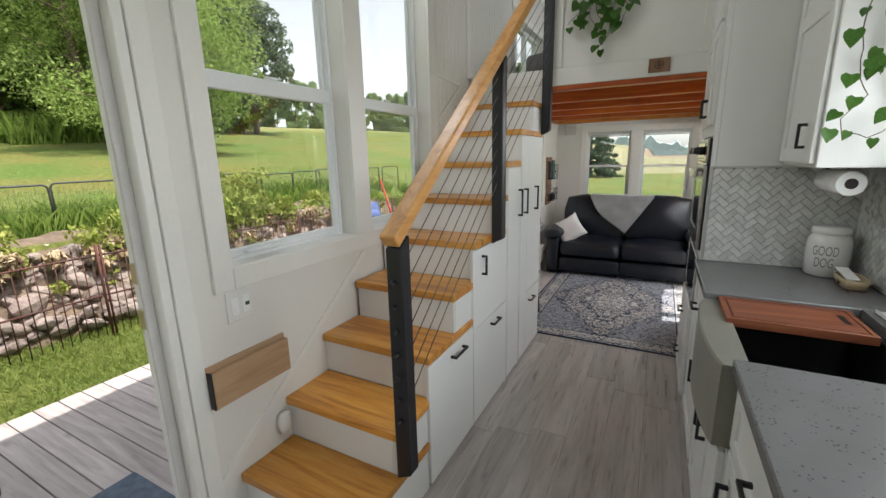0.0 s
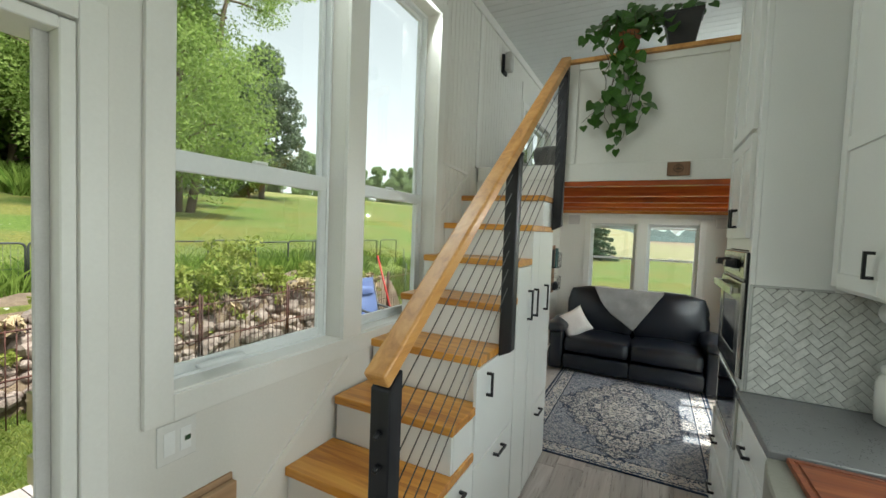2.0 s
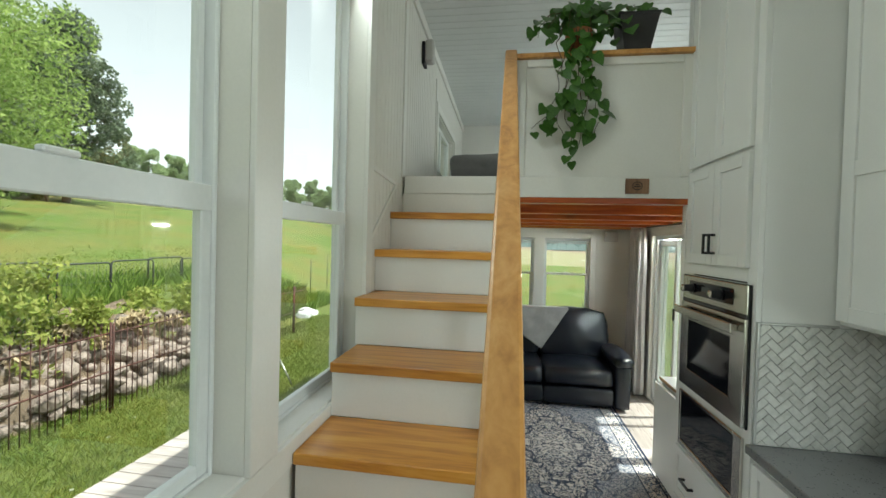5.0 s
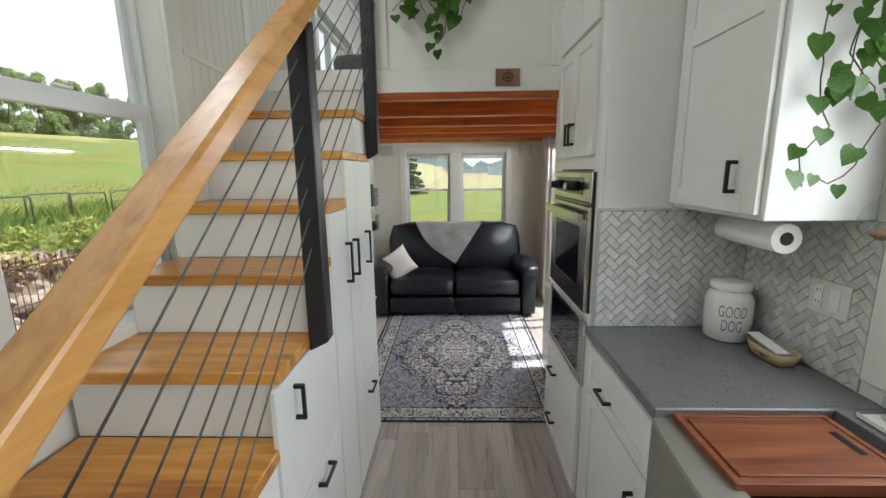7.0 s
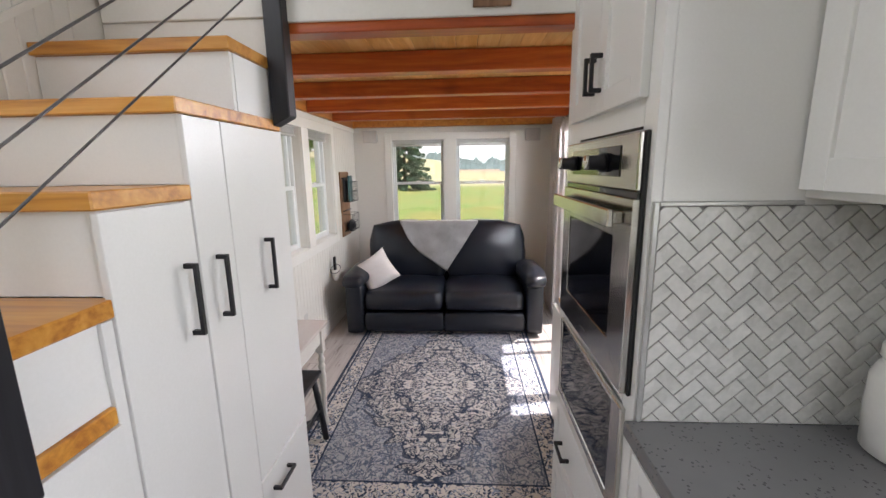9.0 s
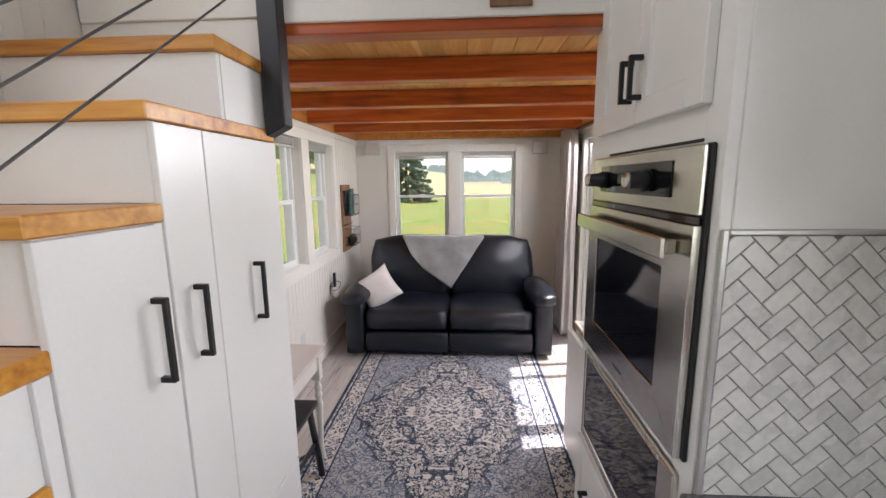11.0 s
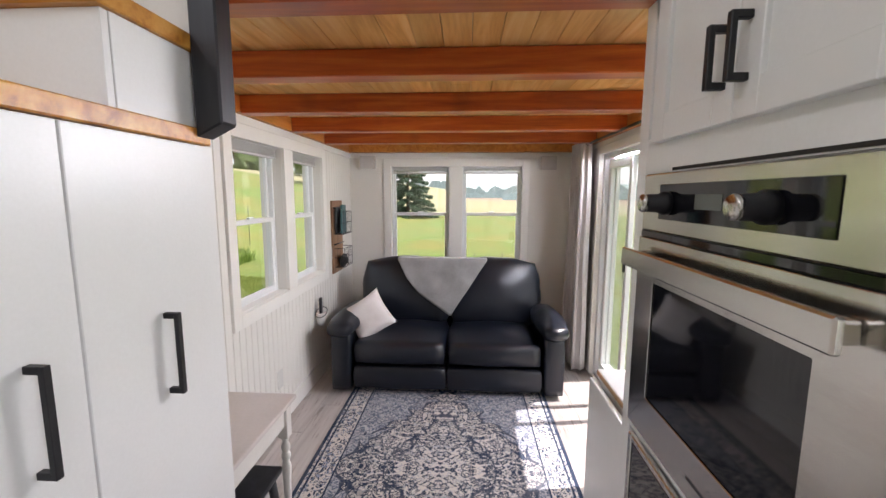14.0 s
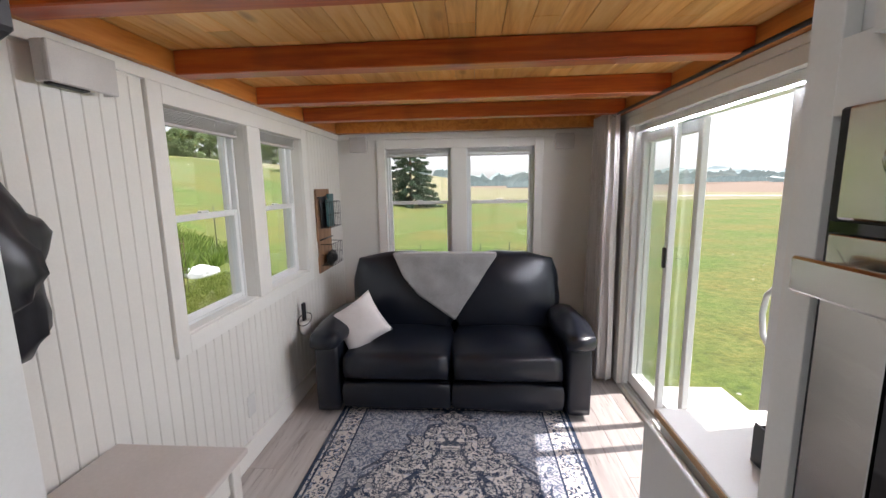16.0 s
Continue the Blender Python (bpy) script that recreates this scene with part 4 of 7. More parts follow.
part("back_panel", box(-0.84, 0.66, 7.88, 8.05, 0.05, 0.82, 0.02), M_LEATHER, sf)
for x0, x1, s in ((-0.978, -0.80, 5), (0.62, 0.792, 6)):
    part("arm_side", puff(x0 + 0.008, x1 - 0.008, 7.12, 7.98, 0.03, 0.50, 0.03, 0.006, 7, 0.004, s), M_LEATHER, sf, "black leather arm side")
    part("arm_pad", puff(x0 - 0.018, x1 + 0.018, 7.08, 7.80, 0.45, 0.59, 0.068, 0.022, 10, 0.011, s), M_LEATHER, sf, "padded black leather arm pad")

sf.location.y -= 0.045

# ---- sliding door, curtain, desk ----
sl = thing("sliding_door", (XR + 0.06, 6.7, 0.02), "white vinyl sliding glass door slid open, with a white pull handle", "sliding door", kind="structure")
part("door_frame", boxes((XR + 0.02, XR + 0.13, 5.86, 5.90, 0.02, 1.835), (XR + 0.02, XR + 0.13, 7.52, 7.56, 0.02, 1.835), (XR + 0.02, XR + 0.13, 5.90, 7.52, 1.795, 1.835), (XR + 0.02, XR + 0.13, 5.90, 7.52, 0.02, 0.045)), M_VINYL, sl)
part("track", boxes((XR + 0.045, XR + 0.05, 5.9, 7.52, 0.045, 0.06), (XR + 0.085, XR + 0.09, 5.9, 7.52, 0.045, 0.06), bev=0), M_STEEL, sl, "steel door track")


def glass_panel(x, y0, y1, nm):
    p = part(nm, boxes((x, x + 0.035, y0, y0 + 0.045, 0.045, 1.79), (x, x + 0.035, y1 - 0.045, y1, 0.045, 1.79), (x, x + 0.035, y0 + 0.045, y1 - 0.045, 0.045, 0.14), (x, x + 0.035, y0 + 0.045, y1 - 0.045, 1.725, 1.79)), M_VINYL, sl, "white vinyl door panel frame")
    part("pane", box(x + 0.015, x + 0.019, y0 + 0.04, y1 - 0.04, 0.135, 1.73, 0), M_GLASS, p).visible_shadow = False
    return p


glass_panel(XR + 0.09, 6.86, 7.515, "fixed_panel")
pn = glass_panel(XR + 0.05, 7.06, 7.515, "sliding_panel")
part("latch", box(XR + 0.035, XR + 0.05, 7.07, 7.095, 0.98, 1.10), M_BLACK, pn, "small black door latch")
part("pull_handle", tube([(XR + 0.09, 5.99 + 0.28, 0.83 + 0.0), (XR + 0.09, 6.31, 0.87), (XR + 0.09, 6.325, 0.95), (XR + 0.09, 6.31, 1.03), (XR + 0.09, 6.27, 1.07)], 0.011, 10), M_VINYL, sl, "white D-shaped pull handle")
part("screen_stile", boxes((XR + 0.075, XR + 0.105, 6.17, 6.27, 0.06, 1.79)), M_VINYL, sl, "white screen door stile")
part("doorstep", box(XR + 0.14, XR + 0.75, 5.8, 7.6, -0.12, -0.02), surface("pale_step_boards", (0.55, 0.53, 0.5), (0.65, 0.63, 0.6), 0.7), kind="structure")

rod = thing("curtain_rod", (1.03, 7.0, 1.93), "black metal curtain rod over the sliding door", "curtain rod")
part("rod", tube([(1.03, 5.75, 1.93), (1.03, 8.06, 1.93)], 0.009, 10), M_BLACK, rod)
for y in (5.85, 8.02):
    part("bracket", boxes((1.03, XR - 0.017, y - 0.01, y + 0.01, 1.91, 1.93), (XR - 0.03, XR - 0.017, y - 0.015, y + 0.015, 1.87, 1.95)), M_BLACK, rod, "black rod bracket")
cu = thing("curtain", (1.02, 7.7, 0.03), "grey grommet curtain gathered beside the sofa", "curtain")
bm = bmesh.new()
nu, nv = 84, 24
g = []
for i in range(nu + 1):
    u = i / nu
    col = []
    for j in range(nv + 1):
        v = j / nv
        z = 0.03 + 1.92 * v
        spread = 0.38 + 0.10 * (1 - v)
        amp = 0.036 + 0.012 * (1 - v) + 0.008 * noise.noise(Vector((u * 5, v * 2, 0)))
        ph = u * 2 * math.pi * 7 + 0.5 * noise.noise(Vector((u * 3, v * 3, 7)))
        col.append(bm.verts.new((1.015 + amp * math.sin(ph), 7.60 + (u - 0.06 * (1 - v)) * spread + 0.012 * math.sin(2 * ph), z + (0.012 * math.sin(ph) if j == 0 else 0))))
    g.append(col)
for a, b in zip(g, g[1:]):
    for j in range(nv):
        f = bm.faces.new((a[j], b[j], b[j + 1], a[j + 1]))
        f.smooth = True
cp = part("cloth", bm, M_CURTAIN, cu)
md = cp.modifiers.new("thickness", "SOLIDIFY")
md.thickness = 0.003
for i in range(7):
    part("grommet", tube([(1.02 + 0.017 * math.cos(a), 7.625 + i * 0.054, 1.93 + 0.017 * math.sin(a)) for a in [k * math.pi / 6 for k in range(12)]], 0.004, 6, closed=True), M_STEEL, cu, "steel curtain grommet")

dk = thing("fold_table_cabinet", (0.86, 5.6, 0), "low white cabinet with a folded-down table leaf beside the sliding door", "cabinet")
part("body", box(0.65, XR - 0.018, 5.28, 5.93, 0.0, 0.722), M_CAB, dk)
part("top", box(0.642, XR - 0.018, 5.278, 5.95, 0.7235, 0.75), M_CAB, dk, "white laminate top with a brown edge")
part("edge_strip", box(0.637, 0.6415, 5.278, 5.95, 0.727, 0.747, 0.001), M_CARD, dk, "brown raw edge strip")
part("table_leaf", box(0.607, 0.63, 5.285, 5.95, 0.05, 0.712), M_CAB, dk, "folded-down white table leaf")
bn = thing("desk_organizer", (0.84, 5.62, 0.75), "black metal organizer box with cards on the white cabinet", "organizer")
bm = merge(boxes((0.775, 0.90, 5.52, 5.523, 0.752, 0.87), (0.775, 0.90, 5.697, 5.70, 0.752, 0.85), (0.775, 0.778, 5.523, 5.697, 0.752, 0.86), (0.897, 0.90, 5.523, 5.697, 0.752, 0.86), (0.778, 0.897, 5.523, 5.697, 0.752, 0.756), bev=0))
part("box", bm, M_BLACK, bn)
M_TEAL = surface("teal_cloth", (0.06, 0.16, 0.17), (0.12, 0.25, 0.26), 0.8)
part("card", box(0.86, 0.892, 5.55, 5.66, 0.757, 0.90), M_BASKETW, bn, "brown card")
tl = part("folded_cloth", puff(0.93, 1.06, 5.62, 5.76, 0.751, 0.80, 0.02, 0.01, 5, 0.01, 3), M_TEAL, label="small folded teal cloth on the white cabinet", category="cloth")

# ---- side table and stool ----
M_TABLE = surface("worn_cream_paint", (0.56, 0.50, 0.47), (0.63, 0.57, 0.54), 0.35, 4, 90, relief=0.06)
M_CREAM = surface("cream_paint", (0.66, 0.63, 0.58), (0.74, 0.71, 0.66), 0.4, 5, 90, relief=0.06)
tb = thing("side_table", (-0.91, 5.55, 0), "cream wooden side table with turned legs against the beadboard wall", "table")
bm = box(-1.14, -0.685, 5.25, 5.84, 0.625, 0.645, 0.006, 2)
part("tabletop", bm, M_TABLE, tb, "worn beige painted top")
part("moulding", box(-1.12, -0.70, 5.27, 5.82, 0.607, 0.624, 0.004), M_CREAM, tb)
part("apron", boxes((-1.105, -0.715, 5.79, 5.805, 0.525, 0.606), (-1.105, -0.715, 5.285, 5.30, 0.525, 0.606), (-0.73, -0.715, 5.30, 5.79, 0.525, 0.606), (-1.105, -1.09, 5.30, 5.79, 0.525, 0.606)), M_CREAM, tb)
for lx in (-1.095, -0.725):
    for ly in (5.295, 5.795):
        leg = merge(box(lx - 0.022, lx + 0.022, ly - 0.022, ly + 0.022, 0.47, 0.6055), lathe([(0.016, 0.0), (0.02, 0.03), (0.012, 0.08), (0.017, 0.25), (0.021, 0.33), (0.013, 0.36), (0.02, 0.375), (0.02, 0.39), (0.012, 0.40), (0.019, 0.415), (0.019, 0.43), (0.012, 0.445), (0.02, 0.47)], lx, ly, 14))
        part("leg", leg, M_CREAM, tb, "turned cream table leg")
so = thing("stool", (-0.86, 5.47, 0), "black wooden stool tucked under the cream side table", "stool")
part("seat", box(-1.02, -0.675, 5.27, 5.66, 0.405, 0.43, 0.008, 2), M_POST, so)
for sx, sy in ((-1, -1), (-1, 1), (1, -1), (1, 1)):
    part("leg", tube([(-0.85 + sx * 0.14, 5.465 + sy * 0.16, 0.404), (-0.85 + sx * 0.17, 5.465 + sy * 0.20, 0.009)], 0.017, 6), M_POST, so, "black stool leg")
for a, b in (((-0.70, 5.30, 0.2), (-0.70, 5.63, 0.2)), ((-1.0, 5.30, 0.2), (-1.0, 5.63, 0.2)), ((-1.0, 5.30, 0.16), (-0.70, 5.63, 0.16)), ((-1.0, 5.63, 0.16), (-0.70, 5.30, 0.16))):
    part("stretcher", tube([a, b], 0.011, 6), M_POST, so, "black cross stretcher")

# ---- on the sofa ----
bm = bmesh.new()
nu, nv = 40, 26
cols = []
for i in range(nu + 1):
    u = i / nu
    x = -0.545 + 0.77 * u
    zb = 0.80 - (0.80 - 0.49) * (u / 0.6) if u < 0.6 else 0.49 + (0.955 - 0.49) * (u - 0.6) / 0.4
    col = []
    L = 0.965 - zb
    tot = L + 0.16
    xs = x + (0.085 if u < 0.25 else 0.0) * (1 - u / 0.25 if u < 0.25 else 0)
    for j in range(nv + 1):
        s = tot * j / nv
        if s < L:
            z = zb + s
            y = 7.652 + (z - 0.65) * 0.19
        else:
            a = min(1.0, (s - L) / 0.16)
            z = 0.968 - 0.01 * a
            y = 7.652 + (0.965 - 0.65) * 0.19 + a * 0.15
        y -= 0.010 * (1 + noise.noise(Vector((x * 9, z * 9, 1)))) + 0.012 * math.sin(x * 24 + z * 10) * 0.4
        col.append(bm.verts.new((xs + (x - xs) * min(1, s / L), y, z + 0.004 * noise.noise(Vector((x * 8, z * 8, 4))))))
    cols.append(col)
for a, b in zip(cols, cols[1:]):
    for j in range(nv):
        f = bm.faces.new((a[j], b[j], b[j + 1], a[j + 1]))
        f.smooth = True
th = part("throw_blanket", bm, M_THROW, label="grey fleece throw draped over the sofa's backrests", category="blanket")
th.location.y -= 0.045
md = th.modifiers.new("thickness", "SOLIDIFY")
md.thickness, md.offset = 0.012, 0.0


def pillow(cx, cy, cz, w, h, t, m):
    bm = bmesh.new()
    n_ = 18
    top, bot = {}, {}
    for i in range(n_ + 1):
        for j in range(n_ + 1):
            u, v = 2 * i / n_ - 1, 2 * j / n_ - 1
            pin = 1 - 0.10 * (1 - abs(u) ** 2) * abs(v) ** 3
            pin2 = 1 - 0.10 * (1 - abs(v) ** 2) * abs(u) ** 3
            th_ = t * ((1 - u ** 4) * (1 - v ** 4)) ** 0.5 + 0.006 * noise.noise(Vector((u * 3, v * 3, 2))) * (1 - u * u) * (1 - v * v)
            p = Vector((u * w * pin2, 0, v * h * pin))
            top[i, j] = bm.verts.new(m @ (p + Vector((0, -th_, 0))) + Vector((cx, cy, cz)))
            bot[i, j] = top[i, j] if max(abs(u), abs(v)) > 0.999 else bm.verts.new(m @ (p + Vector((0, th_, 0))) + Vector((cx, cy, cz)))
    for gr in (top, bot):
        for i in range(n_):
            for j in range(n_):
                f = bm.faces.new((gr[i, j], gr[i + 1, j], gr[i + 1, j + 1], gr[i, j + 1]))
                f.smooth = True
    return bm


pm = (Matrix.Rotation(radians(-22), 3, "X") @ Matrix.Rotation(radians(-35), 3, "Y"))
part("throw_pillow", pillow(-0.72, 7.31, 0.552, 0.168, 0.163, 0.07, pm), M_PILLOW, label="white plush throw pillow leaning on the sofa's arm", category="pillow")

# ---- on the walls ----


def sconce(x, y, z, axis, lab):
    s = thing("wall_sconce", (x, y, z), lab, "wall lamp")
    if axis == "x":
        part("back_plate", box(x, x + 0.03, y - 0.06, y + 0.06, z - 0.05, z + 0.05), M_BLACK, s)
        part("shade", boxes((x + 0.065, x + 0.08, y - 0.11, y + 0.11, z - 0.055, z + 0.055), (x + 0.03, x + 0.065, y - 0.11, y - 0.10, z - 0.055, z + 0.055), (x + 0.03, x + 0.065, y + 0.10, y + 0.11, z - 0.055, z + 0.055)), M_SPKR, s, "flat grey-white sconce shade")
    else:
        part("back_plate", box(x - 0.05, x + 0.05, y - 0.02, y, z - 0.04, z + 0.04), M_SPKR, s)
        part("shade", box(x - 0.078, x + 0.078, y - 0.075, y - 0.021, z - 0.066, z + 0.066, 0.004), M_SPKR, s, "flat grey-white sconce shade")


sconce(XL + 0.009, 5.865, 1.832, "x", "flat grey-white wall sconce on the beadboard wall, unlit")
sconce(-0.962, YE - 0.001, 1.838, "y", "small square grey-white wall sconce, unlit")
sconce(0.85, YE - 0.001, 1.832, "y", "small square grey-white wall sconce, unlit")
ls = thing("wall_sconce", (XL + 0.01, 5.62, 3.05), "dark grey reading lamp on the loft wall, unlit", "wall lamp")
part("back_plate", box(XL + 0.0085, XL + 0.03, 5.58, 5.68, 2.98, 3.14), M_BLACK, ls)
part("shade", box(XL + 0.03, XL + 0.09, 5.59, 5.67, 3.0, 3.16, 0.01), M_SPKR, ls, "grey lamp shade")

mr = thing("magazine_rack", (XL + 0.02, 7.94, 1.13), "rustic wall board with two black wire baskets of books", "wall rack")
part("backboard", box(XL + 0.009, XL + 0.025, 7.76, 8.05, 0.80, 1.46), M_BASKETW, mr, "rustic brown board")
for zb, hh in ((1.16, 0.20), (0.86, 0.17)):
    wires = []
    x0, x1, y0, y1 = XL + 0.03, XL + 0.12, 7.78, 8.03
    for z in (zb, zb + hh * 0.5, zb + hh):
        wires.append(tube([(x0, y0, z), (x1, y0, z), (x1, y1, z), (x0, y1, z)], 0.0025, 5))
    for k_ in range(7):
        y = y0 + (y1 - y0) * k_ / 6
        wires.append(tube([(x0, y, zb), (x1, y, zb), (x1, y, zb + hh)], 0.002, 4))
    part("wire_basket", merge(*wires), M_BLACK, mr, "black wire basket")
    part("hanger_bar", tube([(XL + 0.035, y0 - 0.01, zb + hh + 0.035), (XL + 0.035, y1 + 0.01, zb + hh + 0.035)], 0.006, 8), M_BLACK, mr, "black hanger bar")
M_BOOK = surface("dark_teal_cover", (0.03, 0.09, 0.10), (0.07, 0.16, 0.17), 0.5, 20, 90)
M_BOOK2 = surface("black_cover", (0.015, 0.015, 0.018), (0.04, 0.04, 0.045), 0.5, 20, 90)
for i, (y0, y1, z1, m_) in enumerate(((7.79, 7.89, 1.40, M_BOOK2), (7.90, 8.01, 1.42, M_BOOK), (7.81, 7.93, 1.38, M_BOOK))):
    b = thing("book", (XL + 0.06, y0, 1.17), "slim dark book standing in the wire basket", "book", "books in the wire basket")
    part("cover", box(XL + 0.035 + i * 0.022, XL + 0.052 + i * 0.022, y0, y1, 1.165, z1, 0.001), m_, b)
gl = part("glove", puff(XL + 0.05, XL + 0.10, 7.82, 7.97, 0.866, 0.97, 0.02, 0.02, 6, 0.03, 8), M_BLACK, label="black cloth glove in the lower wire basket", category="glove")
ph = thing("remote_holder", (XL + 0.03, 7.33, 0.5), "white basket with a black wire hoop holding a remote", "holder")
part("pouch", merge(lathe([(0.02, 0.46), (0.038, 0.49), (0.042, 0.56), (0.04, 0.565)], XL + 0.055, 7.33, 14)), M_CERAMIC, ph, "white fabric pouch")
part("wire_hoop", tube([(XL + 0.055 + 0.045 * math.cos(a), 7.33 + 0.055 * math.sin(a), 0.57 + 0.03 * math.sin(a)) for a in [k * math.pi / 8 for k in range(16)]], 0.003, 5, closed=True), M_BLACK, ph, "black wire hoop")
part("remote", box(XL + 0.045, XL + 0.062, 7.305, 7.345, 0.50, 0.69, 0.004), M_BLACK, ph, "black remote control")


def plate(tag, lab, y0, y1, z0, z1, x=XL, out=1, slots=(), mat=None):
    p = thing(tag, (x, (y0 + y1) / 2, (z0 + z1) / 2), lab, "switch")
    a, b = sorted((x, x + out * 0.006))
    part("cover_plate", box(a, b, y0, y1, z0, z1, 0.0015), M_CERAMIC, p)
    for (c, d, e, f, mt) in slots:
        a, b = sorted((x + out * 0.0062, x + out * 0.0085))
        part("insert", box(a, b, c, d, e, f, 0.0005), mt, p)


M_LED = plain("dark_green_slot", (0.02, 0.06, 0.025), 0.3)
plate("light_switch", "white double switch plate with a small dark slot, below the window", 2.85, 2.965, 0.885, 1.005, slots=((2.868, 2.90, 0.91, 0.98, M_PAPER), (2.915, 2.948, 0.91, 0.98, M_PAPER)))
part("switch_light", box(XL + 0.0088, XL + 0.0098, 2.928, 2.946, 0.937, 0.952, 0), M_LED, label="small dark green switch light", category="switch")
plate("outlet", "white outlet cover on the beadboard wall near the floor", 6.63, 6.70, 0.25, 0.37, x=XL + 0.0085)
plate("light_switch", "small white switch on the wall by the rack", 7.75, 7.79, 0.93, 1.05, x=XL + 0.0085)
plate("outlet", "white outlet and rocker switch plate on the herringbone tiles", 4.06, 4.20, 1.105, 1.215, x=XR - 0.009, out=-1,
      slots=((4.15, 4.18, 1.125, 1.195, M_PAPER), (4.09, 4.125, 1.125, 1.195, M_PAPER)))
for z in (1.135, 1.175):
    for y in (4.158, 4.170):
        part("outlet_slot", box(XR - 0.0182, XR - 0.0177, y, y + 0.002, z, z + 0.01, 0), M_BLACK, label="tiny black slot of the white outlet", category="outlet")

wb = thing("wooden_wall_box", (XL + 0.02, 2.91, 0.67), "slim brown wooden box mounted on the wall by the stairs", "box")
part("back", box(XL + 0.001, XL + 0.012, 2.73, 3.09, 0.60, 0.755, 0.002), M_CARD, wb)
part("front", box(XL + 0.018, XL + 0.042, 2.735, 3.085, 0.592, 0.738, 0.003), M_CARD, wb)
part("dark_end", box(XL + 0.0125, XL + 0.04, 2.7305, 2.7345, 0.592, 0.74, 0), M_BLACK, wb, "dark end strip")
nl = thing("plug_in_alarm", (XL + 0.02, 3.035, 0.34), "white plug-in alarm with a small red light, above the lowest tread", "alarm")
part("body", puff(XL + 0.003, XL + 0.045, 3.0, 3.065, 0.30, 0.40, 0.02, 0.004, 5, 0.0, 0), M_CERAMIC, nl)
part("red_light", lathe([(0.006, 0), (0.006, 0.003), (0, 0.004)], 0, 0, 10), plain("red_lens", (0.6, 0.02, 0.06), 0.3), nl).matrix_basis = Matrix.Translation((0.026, -0.002, 0.02)) @ Matrix.Rotation(radians(90), 4, "Y")
sc_ = part("window_lock_bar", puff(-1.235, -1.20, 3.0, 3.17, 1.125, 1.145, 0.009, 0.0, 5, 0.0, 0), M_VINYL, label="loose white window lock bar on the sill", category="window lock")

pq = thing("wooden_plaque", (0.195, 5.14, 2.05), "small square wooden plaque with a burnt round emblem", "plaque")
part("board", box(0.132, 0.258, 5.138, 5.149, 2.008, 2.094, 0.002), M_BASKETW, pq)
part("emblem", tube([(0.195 + 0.026 * math.cos(a), 5.1372, 2.052 + 0.022 * math.sin(a)) for a in [k * math.pi / 9 for k in range(18)]], 0.0022, 5, closed=True), M_GAP, pq, "burnt ring emblem")
part("emblem_mark", boxes((0.178, 0.212, 5.1365, 5.1378, 2.046, 2.052), (0.184, 0.206, 5.1365, 5.1378, 2.058, 2.062), bev=0), M_GAP, pq)

ct = thing("jacket", (-1.08, 5.52, 1.4), "black jacket hanging on the beadboard wall behind the stairs", "jacket")
part("cloth", puff(-1.155, -1.04, 5.32, 5.67, 1.06, 1.50, 0.05, 0.02, 9, 0.07, 5), M_POST, ct)
part("hook", tube([(XL + 0.009, 5.4, 1.50), (XL + 0.05, 5.4, 1.50), (XL + 0.06, 5.4, 1.53)], 0.005, 6), M_BLACK, ct, "black coat hook")

# ---- in the loft ----
bd = thing("loft_bed", (0, 7.3, ZF), "grey bedding on a low mattress in the loft", "bed")
part("mattress", box(-1.05, 0.95, 6.25, 8.3, ZF + 0.001, ZF + 0.13, 0.03, 2), M_PILLOW, bd)
part("blanket", puff(-1.08, 0.98, 6.22, 8.33, ZF + 0.10, ZF + 0.45, 0.16, 0.02, 14, 0.03, 6), M_THROW, bd, "rumpled grey blanket")
hb = part("headboard_box", box(-0.85, -0.65, 8.24, 8.35, ZF + 0.001, ZF + 0.55, 0.004), M_SPKR, label="small grey box against the loft's end wall", category="box")

# ---- kitchen clutter ----
jr = thing("ceramic_jar", (0.985, 4.42, 0.91), "white ceramic treat jar with a lid, lettered GOOD DOG", "jar")
part("body", lathe([(0.0, 0.912), (0.07, 0.912), (0.078, 0.918), (0.082, 1.0), (0.081, 1.07), (0.072, 1.095), (0.066, 1.10), (0.066, 1.108), (0.0, 1.108)], 0.985, 4.42, 32), M_CERAMIC, jr)
part("lid", lathe([(0.0, 1.109), (0.067, 1.109), (0.070, 1.113), (0.070, 1.135), (0.065, 1.141), (0.03, 1.142), (0.0, 1.142)], 0.985, 4.42, 32), M_CERAMIC, jr)


def lettering(txt, size, z, ang):
    cu_ = bpy.data.curves.new("lettering", "FONT")
    cu_.body, cu_.size, cu_.align_x = txt, size, "CENTER"
    ob = bpy.data.objects.new("lettering", cu_)
    scene.collection.objects.link(ob)
    bpy.context.view_layer.update()
    me = bpy.data.meshes.new_from_object(ob)
    scene.collection.objects.unlink(ob)
    bpy.data.objects.remove(ob)
    b = bmesh.new()
    b.from_mesh(me)
    bpy.data.meshes.remove(me)
    for v in b.verts:
        a = ang + v.co.x * 0.62 / 0.083
        zz = z + v.co.y * 1.25
        v.co = Vector((0.985 + 0.0826 * math.cos(a), 4.42 + 0.0826 * math.sin(a), zz))
    return b


